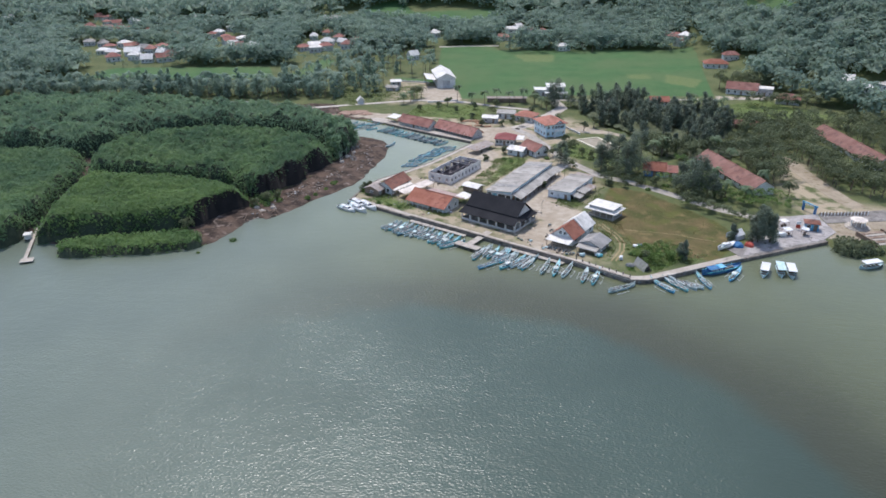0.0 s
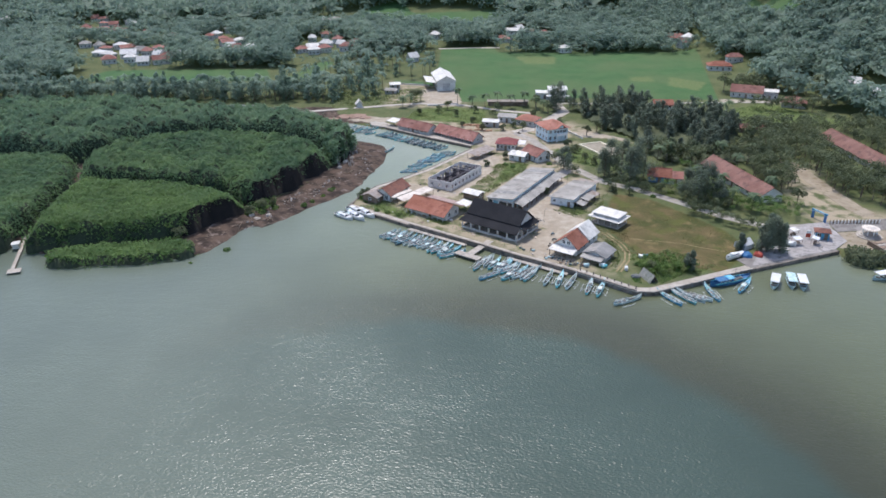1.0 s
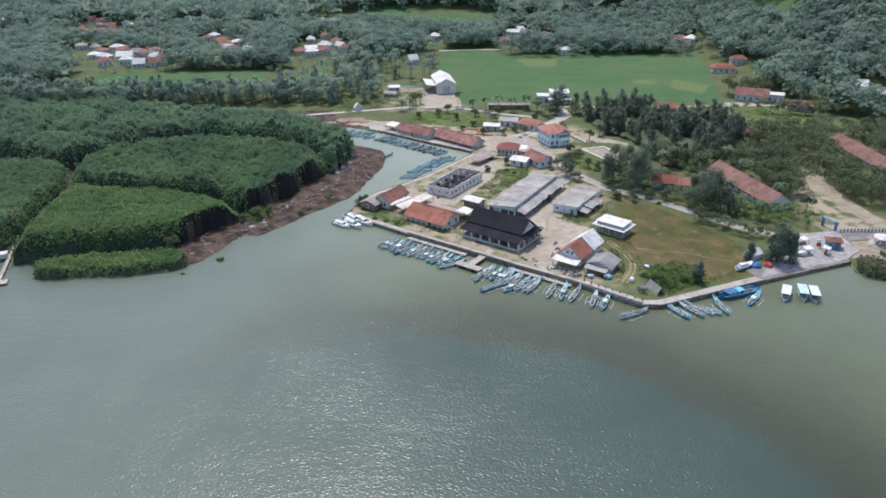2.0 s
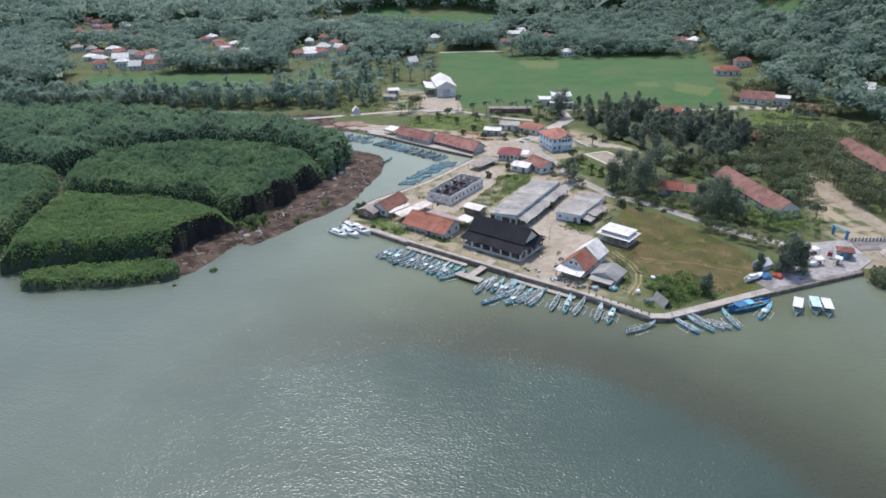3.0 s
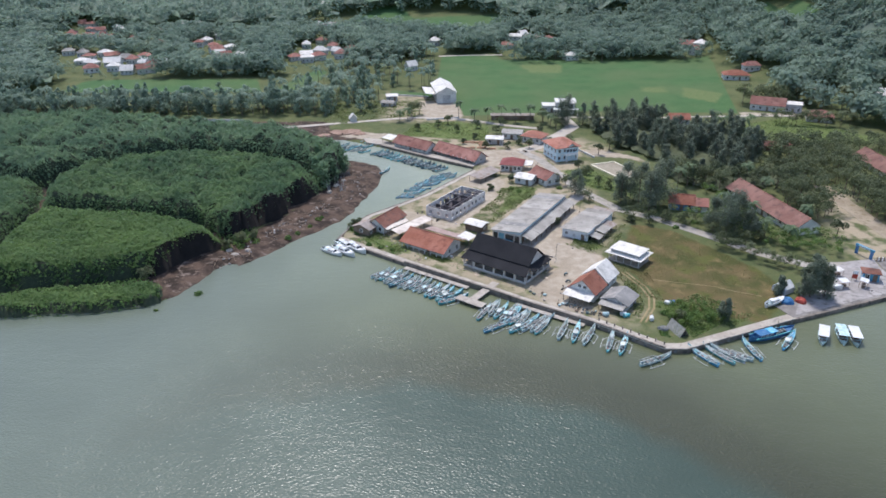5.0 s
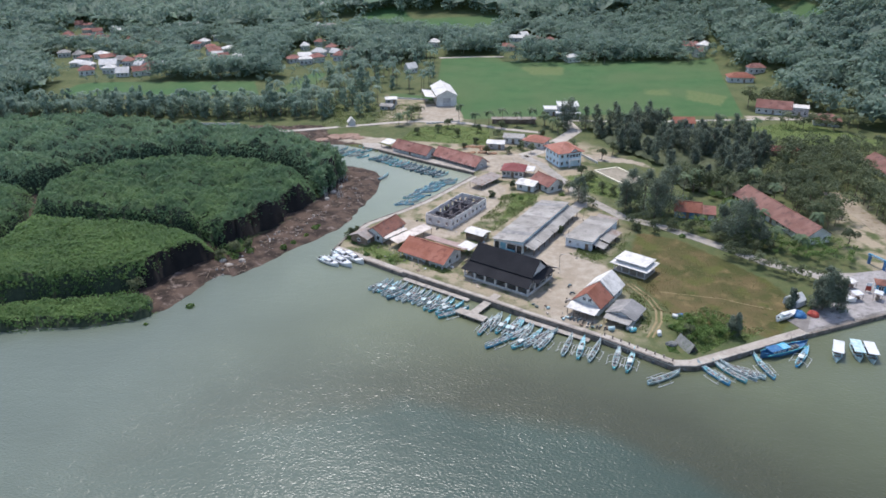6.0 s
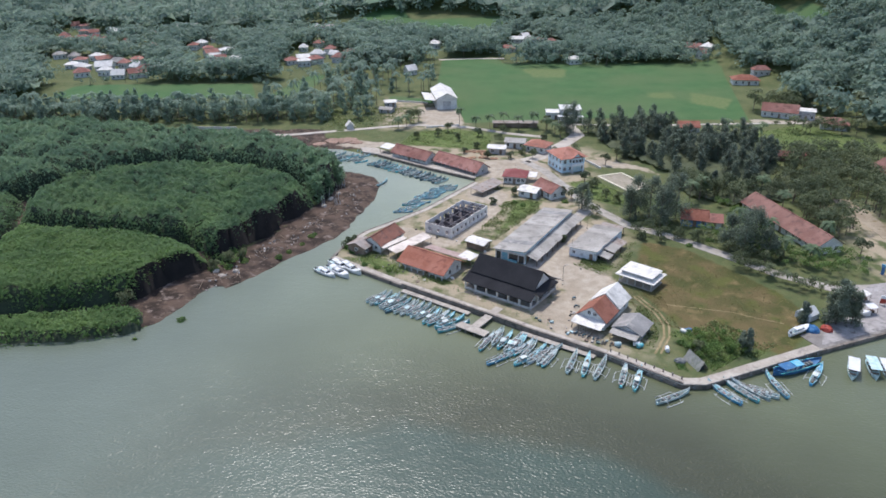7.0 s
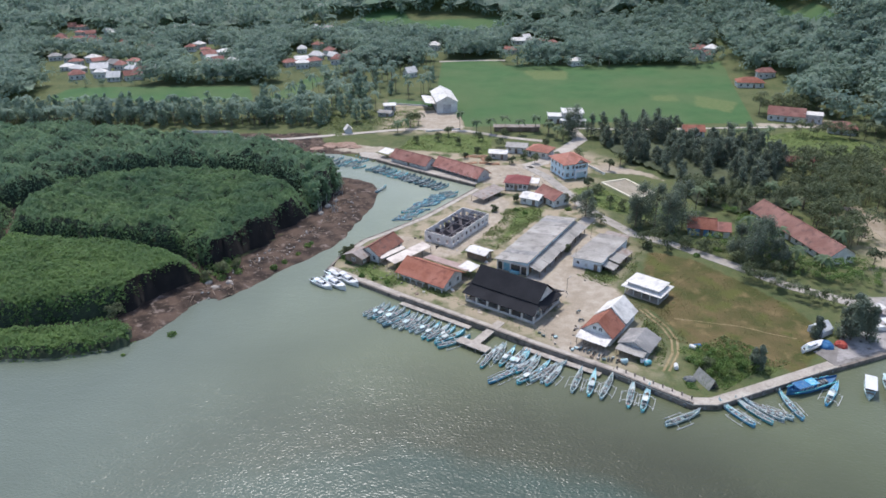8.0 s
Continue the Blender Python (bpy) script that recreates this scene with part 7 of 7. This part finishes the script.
part("cradle", boxes((-2.5, -0.9, -0.75, -2.2, 0.9, 0.1), (2.0, -0.9, -0.75, 2.3, 0.9, 0.1)), TIMBER, lb2)
tn = thing("tent", 97.2, 213.2, gz(97, 213), 30, "pale canvas tent beside the trees", "tent")
part("canvas", gable_walls(4.5, 4.0, 1.6, 1.5), mat("pale_canvas", (0.5, 0.52, 0.54), (0.6, 0.62, 0.63), 0.6, 0.8, fine=2), tn)
part("flap", boxes((-2.32, -0.5, 0, -2.26, 0.5, 1.7)), DARK_VOID, tn)
for i, (x, y) in enumerate(((107, 217), (112, 218.5), (115, 215), (117, 222), (110, 222.5), (121, 215))):
    st_ = thing("market_stall", x, y, 1.6, -20 + 15 * i, "small stall with a pale cloth awning", "stall", "market stalls")
    part("awning", slab(((-1.3, -1.1, 2.1), (1.3, -1.1, 2.1), (1.3, 1.1, 2.4), (-1.3, 1.1, 2.4)), thick=0.06), (ROOF_WHITE, PAVING, GEL_WHITE)[i % 3], st_)
    part("table", boxes((-1.0, -0.5, 0.7, 1.0, 0.5, 0.8), (-0.9, -0.4, 0, -0.8, 0.4, 0.7), (0.8, -0.4, 0, 0.9, 0.4, 0.7)), TIMBER, st_)
    posts(st_, [(-1.2, -1.0), (1.2, -1.0), (1.2, 1.0), (-1.2, 1.0)], 2.05, 0.04, TIMBER, 0)

# ridge hut near the quay's corner, and things left on the grass
af = thing("ridge_hut", 60.8, 192.2, gz(60.8, 192), -72, "low ridge hut covered with weathered mats", "hut")
af.scale = (0.8, 0.75, 0.8)
part("roof", gable_roof(6.8, 2.9, 0.5, 2.3, 0.4, 0.12, 0.3), mat("weathered_matting", (0.2, 0.2, 0.19), (0.3, 0.29, 0.26), 0.8, 0.9, fine=5, bump=0.3, wear=(0.14, 0.17, 0.09)), af)
part("wall", gable_walls(6.4, 2.7, 0.5, 2.0), TIMBER, af)
# A dark flat panel paints the shade inside the hut.
part("doorway_shade", boxes((3.22, -0.9, 0, 3.28, 0.9, 1.5)), DARK_VOID, af)
heap("fishing_net", 57.4, 193.2, 1.5, 0.9, NET, "dark heap of fishing nets", "net")


def tank(x, y, material, label, ang=0.0):
    ob = thing("storage_drum", x, y, gz(x, y), ang, label, "drum", "drums on the grass")
    bm = bmesh.new()
    add_tube(bm, [(-0.8, 0, 0.6), (0.8, 0, 0.6)], 0.55, 14)
    bmesh.ops.bevel(bm, geom=bm.edges[:], offset=0.04, segments=1, affect="EDGES")
    part("barrel", bm, material, ob)
    part("stand", boxes((-0.6, -0.4, -0.1, -0.45, 0.4, 0.25), (0.45, -0.4, -0.1, 0.6, 0.4, 0.25)), TIMBER, ob)


for x, y, m_, lab in ((63.4, 206.4, TARP_BLUE, "blue plastic drum lying on the grass"), (62.2, 206.0, GEL_WHITE, "white plastic drum lying on the grass"), (48.6, 200.2, GEL_WHITE, "white plastic drum lying on the grass"), (49.3, 199.4, BOAT_TURQ, "turquoise plastic drum lying on the grass"), (43.9, 200.2, BOAT_PALE, "grey plastic drum lying on the grass"), (55.6, 197.8, GEL_WHITE, "white plastic drum lying on the grass")):
    tank(x, y, m_, lab, x * 37 % 180)
rt = random.Random(9)
for i in range(16):
    t = rt.random()
    x, y = 22 + 22 * t + rt.uniform(-1.5, 3.0), 211.5 - 14.5 * t + rt.uniform(0.5, 4)
    s = rt.uniform(0.25, 0.5)
    ob = part("fish_crate", boxes((-s, -s * 0.7, 0, s, s * 0.7, s * 0.8), (-s * 0.9, -s * 0.6, s * 0.8, s * 0.9, s * 0.6, s * 0.86), bevel=0.03), rt.choice((BOAT_PALE, TIMBER, NET, BOAT_DECK, CONCRETE)))
    ob.matrix_basis = pose(x, y, 1.56, 0, 0, rt.uniform(0, 180))
    tagged(ob, "fish crate standing on the quay", "crate", "crates by the quay")


def motorbike(x, y, a):
    ob = thing("motorbike", x, y, gz(x, y), a, "dark motorbike parked on the bare earth", "motorbike", "parked motorbikes")
    for px in (-0.6, 0.6):
        w = part("wheel", tube([(px, -0.06, 0.3), (px, 0.06, 0.3)], 0.3, 12), NET, ob)
    part("body", boxes((-0.5, -0.14, 0.35, 0.4, 0.14, 0.75), (-0.7, -0.13, 0.7, 0.05, 0.13, 0.85), bevel=0.05), rt.choice((DARK_VOID, DARK_VOID, NET, BOAT_DARK)), ob)
    part("handlebar", tube([(0.45, -0.32, 1.0), (0.5, 0, 0.95), (0.45, 0.32, 1.0)], 0.025, 5), NET, ob)


for i in range(9):
    motorbike(34.6 + 0.95 * i + rt.uniform(-0.2, 0.2), 206.0 - 0.72 * i + rt.uniform(-0.4, 0.4), 50 + rt.uniform(-15, 15))
for x, y in ((37, 219.5), (37, 224), (62, 346), (60, 349)):
    motorbike(x, y, rt.uniform(0, 180))

# tyres hung along the quay wall
for a, b in zip(QUAY[3:7], QUAY[4:8]):
    k = int(math.hypot(b[0] - a[0], b[1] - a[1]) / 3.2)
    for i in range(k):
        t = (i + 0.5) / k
        nx_, ny_ = (b[1] - a[1]), -(b[0] - a[0])
        q = math.hypot(nx_, ny_)
        ob = part("tyre_fender", tube([(0, -0.12, 0), (0, 0.12, 0)], 0.42, 10), NET)
        ob.matrix_basis = pose(a[0] + (b[0] - a[0]) * t + nx_ / q * 0.13, a[1] + (b[1] - a[1]) * t + ny_ / q * 0.13, 1.0, 0, 0, math.degrees(math.atan2(b[1] - a[1], b[0] - a[0])))
        tagged(ob, "black tyre fender hanging on the quay wall", "tyre", "tyre fenders")
for i in range(9):
    t = i / 8
    x, y = 41 + 14 * t, 196.8 - 11.6 * t
    ob = part("bollard", tube([(0, 0, -0.2), (0, 0, 0.55), (0, 0, 0.7)], 0.17, 8), CONCRETE_DARK)
    ob.matrix_basis = pose(x + 0.6, y + 0.8, 1.7)
    tagged(ob, "dark concrete mooring bollard on the quay", "bollard", "mooring bollards")

# driftwood and rubble on the mud bank
rl = random.Random(21)
for i in range(70):
    t = rl.random() ** 0.7
    line = [(-69, 232), (-62, 243), (-52, 259), (-42, 276), (-34, 292), (-31, 308)]
    k = min(int(t * 5), 4)
    f = t * 5 - k
    x = line[k][0] + (line[k + 1][0] - line[k][0]) * f - rl.uniform(1.0, 8)
    y = line[k][1] + (line[k + 1][1] - line[k][1]) * f + rl.uniform(-1, 2)
    if i < 26:
        x, y = -66 + rl.uniform(-4, 5), 239.5 + rl.uniform(-3, 5)
    L = rl.uniform(1.2, 4.5)
    ob = part("driftwood_log", tube([(-L / 2, 0, 0.12), (0, rl.uniform(-0.2, 0.2), 0.2), (L / 2, 0, 0.15)], rl.uniform(0.08, 0.17), 6, 0.6), TIMBER)
    ob.matrix_basis = pose(x, y, gz(x, y), 0, rl.uniform(-8, 8), rl.uniform(0, 180))
    tagged(ob, "bleached driftwood log on the mud bank", "log", "driftwood logs")
for x, y, r in ((-66.5, 240.5, 1.3), (-63, 243.5, 1.0), (-69, 243, 1.2), (-42.5, 303, 1.4), (-40, 308, 1.1), (-44, 296, 1.2)):
    heap("rubble_mound", x, y, r, 0.8, CONCRETE, "pale rubble heap on the mud bank", "rubble")

SAWN = mat("sawn_timber", (0.36, 0.2, 0.12), (0.45, 0.28, 0.18), 0.6, 0.85, fine=5, vary=0.15)
# walls and stacks round the village
for i, (a, b, h) in enumerate((((62, 346), (67, 334.5), 0.9), ((9, 404), (-8, 400), 0.6), ((-190, 402), (-172, 401), 1.6), ((-30, 456), (-8, 450), 1.0), ((-130, 402), (-104, 401), 1.0))):
    tagged(part("garden_wall_%d" % (i + 1), strip([a, b], -0.12, 0.12, gz(*a) - 0.5, gz(*a) + h), PLASTER_WHITE), "low whitewashed garden wall", "wall", kind="structure")
for i in range(8):
    L = rl.uniform(3, 6)
    x, y = 14 + rl.uniform(-5, 9), 352 + rl.uniform(-5, 8)
    stack = thing("timber_stack", x, y, gz(x, y), rl.uniform(-10, 30), "stack of sawn timber on the grass", "timber", "timber stacks")
    for j in range(6):
        part("plank", boxes((-L / 2 + 0.1 * (j % 2), -0.9 + 0.3 * j, -0.1, L / 2, -0.64 + 0.3 * j, 0.25 + 0.12 * (j % 3))), SAWN, stack)


# ---------------------------------------------------------------- grass and weeds
def weeds(name, polys, n, size, leaf, label, avoid=()):
    xs = np.concatenate([rs.uniform(min(p[0] for p in q), max(p[0] for p in q), n) for q in polys])
    ys = np.concatenate([rs.uniform(min(p[1] for p in q), max(p[1] for p in q), n) for q in polys])
    keep = np.zeros(len(xs), bool)
    for q in polys:
        keep |= inside(xs, ys, q)
    keep &= (ripple(xs, ys, 2.3) + 0.7 * ripple(ys, xs, 6.1) + rs.normal(0, 0.7, len(xs))) > -0.1
    for q in avoid:
        keep &= ~inside(xs, ys, q)
    xs, ys = xs[keep], ys[keep]
    c = np.stack([xs, ys, ground_height(xs, ys) + rs.uniform(0.02, 0.3, len(xs)) * min(size, 0.8)], -1)
    up = np.tile((0.0, 0.0, 1.0), (len(xs), 1))
    tagged(quads_ob(name, leaf_quads(c, up, size, rs, 0.9), leaf), label, "grass", kind="stuff")


LEAF_GRASS = leaf_mat("grass_blades", (0.085, 0.112, 0.04), (0.128, 0.15, 0.06), 0.15, 0.65)
HOUSE_SPOTS = DIRT + [[(-14, 246), (0, 235), (8, 243), (-6, 255)]]
weeds("weeds", LUSH[1:3] + LUSH[4:] + [[(14, 258), (36, 292), (34, 300), (20, 298), (6, 262)]], 9000, 0.55, LEAF_GRASS, "tall green weeds on waste ground", HOUSE_SPOTS)
weeds("grass_tufts", [[(84, 262), (66, 264), (60, 284), (70, 300), (92, 286), (104, 262), (98, 240)], [(40, 246), (48, 238), (57, 244), (64, 262), (52, 250)], [(56, 218), (56, 206), (53, 199), (46, 203), (54, 220)], [(-26, 252), (-14, 240), (-10, 244), (-22, 258)]], 7000, 0.5, LEAF_GRASS, "green grass tufts along the road")
weeds("rough_grass", [[(-62, 396), (-14, 408), (-14, 440), (-62, 440)], [(100, 300), (122, 292), (150, 350), (150, 382), (120, 386), (90, 396)]], 6000, 0.9, LEAF_GRASS, "rough grass and weeds round the village")

EARTH = mat("dredged_earth", (0.24, 0.15, 0.11), (0.32, 0.22, 0.17), 0.25, 0.95, fine=2, bump=0.4, wear=(0.18, 0.12, 0.09))
# the slipway and spoil heaps at the head of the basin
flat("slipway_1", [(-36, 361.5), (-28, 357), (-24.5, 361), (-30, 367), (-38, 368)], -0.6, 1.55, CONCRETE, "pale concrete slipway at the head of the basin", "slipway")
for i, (x, y, r, h) in enumerate(((-45, 379, 6, 0.8), (-41, 376, 4, 0.6), (-52, 379, 5, 0.7), (-58, 376, 4, 0.5))):
    heap("earth_mound", x, y, r, h, EARTH, "bare heap of reddish dredged earth", "earth")
for i in range(8):
    moor(rb.choice((9, 11, 8)), -37 + 1.5 * i, 366.5 - 1.0 * i + rb.uniform(-0.8, 0.8), 50 + rb.uniform(-12, 12), 0.6)
for x, y, s in ((-88, 222.5, 0.55), (-70, 244, 0.4), (-66, 249, 0.5), (-63, 252, 0.35)):
    tree("broadleaf", x, y, s, "young mangrove tree beside the mud bank")
for x, y, s in ((-30.5, 260, 0.42), (-28.5, 261.5, 0.35), (28, 305, 0.4), (46, 303, 0.45), (19, 296, 0.3), (62, 300, 0.5), (58, 308, 0.55), (66, 296, 0.5), (36, 356, 0.5), (40, 350, 0.45), (20, 350, 0.4), (30, 350, 0.35), (50, 352, 0.5), (60, 356, 0.55), (16, 365, 0.35), (48, 370, 0.6), (27, 374, 0.5), (70, 340, 0.6), (76, 346, 0.7), (10, 358, 0.3), (40, 262, 0.3), (55, 284, 0.5), (-2, 384, 0.5), (8, 378, 0.45), (18, 384, 0.5), (-12, 381, 0.4), (3, 392, 0.6), (30, 390, 0.5)):
    tree("broadleaf", x, y, s)

# dead mangrove stems on the spit
rd = random.Random(31)
for i in range(22):
    x, y = -41.5 + rd.uniform(-3.5, 3.5), 306 + rd.uniform(-11, 12)
    h = rd.uniform(2.0, 5.0)
    ob = part("dead_stem", tube([(0, 0, -0.4), (rd.uniform(-0.3, 0.3), rd.uniform(-0.3, 0.3), h * 0.5), (rd.uniform(-0.7, 0.7), rd.uniform(-0.7, 0.7), h)], 0.13, 5, 0.3), BAMBOO)
    ob.matrix_basis = pose(x, y, gz(x, y))
    tagged(ob, "bare pale stem of a dead mangrove", "dead tree", "dead mangrove stems")

# rubble and rubbish left round the hall and the houses
for i in range(22):
    x, y = rd.choice(((8, 233), (2, 238), (9, 240), (12, 226), (30, 222), (33, 236), (-6, 236), (24, 240), (16, 256), (20, 299), (12, 300)))
    x, y = x + rd.uniform(-2.5, 2.5), y + rd.uniform(-2.0, 2.0)
    heap("rubble_mound", x, y, rd.uniform(0.35, 0.9), rd.uniform(0.2, 0.45), rd.choice((CONCRETE, PLASTER_WHITE, TIMBER, SAND)), "little heap of rubble on bare earth", "rubble")
for x, y, s in ((62.5, 197.5, 0.35), (99, 245, 0.5), (104, 246, 0.5)):
    tree("broadleaf", x, y, s)

# grass on the meadow, weeds by the quay
LEAF_DRY = leaf_mat("dry_grass", (0.085, 0.085, 0.032), (0.135, 0.112, 0.05), 0.25, 0.55, 0.15)
weeds("meadow_grass", MEADOW + [[(50, 226), (57, 210), (62, 208), (62, 228), (56, 244)]], 6000, 0.34, LEAF_DRY, "short dry grass with green tufts on the meadow")
weeds("quay_weeds", [[(-10, 238), (2, 231), (14, 221), (28, 210), (30, 212), (16, 224), (4, 234), (-8, 242)], [(-30, 250), (-14, 238), (-10, 242), (-24, 257)], [(62, 190), (64, 189), (70, 193), (74, 196), (66, 199)], [(56, 190), (58.5, 189), (58, 194), (56, 194)]], 4000, 0.4, LEAF_BUSH, "clumps of weeds along the quay")


def litter(name, polys, n, lo, hi, label, seed):
    """Small boxes of rubbish, crates' ends and broken boards, strewn on the ground."""
    r = np.random.RandomState(seed)
    xs = np.concatenate([r.uniform(min(p[0] for p in q), max(p[0] for p in q), n) for q in polys])
    ys = np.concatenate([r.uniform(min(p[1] for p in q), max(p[1] for p in q), n) for q in polys])
    keep = np.zeros(len(xs), bool)
    for q in polys:
        keep |= inside(xs, ys, q)
    keep &= ripple(xs, ys, 2.9) + r.normal(0, 0.5, len(xs)) > 0.1
    xs, ys = xs[keep], ys[keep]
    k = len(xs)
    a, s = r.uniform(0, np.pi, k), r.uniform(lo, hi, k)
    z = ground_height(xs, ys)
    hx, hy, hz = s * r.uniform(0.5, 1.3, k), s * r.uniform(0.3, 0.8, k), s * r.uniform(0.3, 0.9, k)
    c, d = np.cos(a), np.sin(a)
    low, top = [], []
    for u, v in ((-1, -1), (1, -1), (1, 1), (-1, 1)):
        px, py = xs + u * hx * c - v * hy * d, ys + u * hx * d + v * hy * c
        low.append(np.stack([px, py, z - 0.05], -1))
        top.append(np.stack([px, py, z + hz + 0.08], -1))
    vs = np.stack(low + top, 1).reshape(-1, 3)
    base = np.arange(k)[:, None, None] * 8
    fs = (base + np.array([(4, 5, 6, 7), (0, 1, 5, 4), (1, 2, 6, 5), (2, 3, 7, 6), (3, 0, 4, 7)])[None]).reshape(-1, 4)
    tagged(quads_ob(name, vs, LITTER, fs), label, "litter", kind="stuff")


LITTER = mat("mixed_litter", (0.12, 0.1, 0.085), (0.4, 0.38, 0.36), 0.9, 0.85, fine=2, island=0.75)
litter("litter", [[(-10, 238), (14, 220), (40, 200), (42, 204), (16, 225), (-8, 243)], [(-30, 252), (-16, 240), (-8, 242), (-20, 256)], [(32, 214), (44, 204), (46, 207), (36, 218)], [(6, 238), (10, 236), (13, 242), (9, 246)], [(26, 221), (33, 227), (36, 233), (32, 236), (24, 226)]], 160, 0.1, 0.32, "scattered litter, boards and stones by the quay", 5)
litter("debris", [[(-74, 232), (-70, 230), (-62, 240), (-52, 257), (-41, 275), (-32, 292), (-27, 312), (-34, 316), (-40, 296), (-52, 272), (-64, 252)]], 1500, 0.1, 0.4, "broken roots, stones and debris on the mud bank", 12)
litter("litter", [[(38, 246), (44, 240), (54, 262), (60, 276), (54, 276), (44, 262)], [(-12, 268), (2, 264), (12, 258), (14, 264), (0, 272), (-10, 276)], [(96, 201), (124, 212), (122, 222), (112, 226), (100, 214)], [(12, 300), (28, 312), (44, 330), (30, 344), (16, 322)]], 150, 0.12, 0.4, "scattered litter and gear round the sheds", 8)

# lamp posts in the yard
for x, y in ((35.6, 235.1), (41.3, 254.1), (49.7, 272.7)):
    lp = thing("lamp_post", x, y, gz(x, y), 20, "thin steel lamp post standing in the yard", "lamp", "lamp posts")
    part("pole", tube([(0, 0, -0.4), (0, 0, 4.6), (0.6, 0, 5.0)], 0.07, 6, 0.7), CONCRETE_DARK, lp)
    part("lamp_head", boxes((0.45, -0.12, 4.9, 1.0, 0.12, 5.02), bevel=0.03), PLASTER_GREY, lp)
    part("footing", boxes((-0.25, -0.25, -0.3, 0.25, 0.25, 0.2), bevel=0.04), CONCRETE, lp)
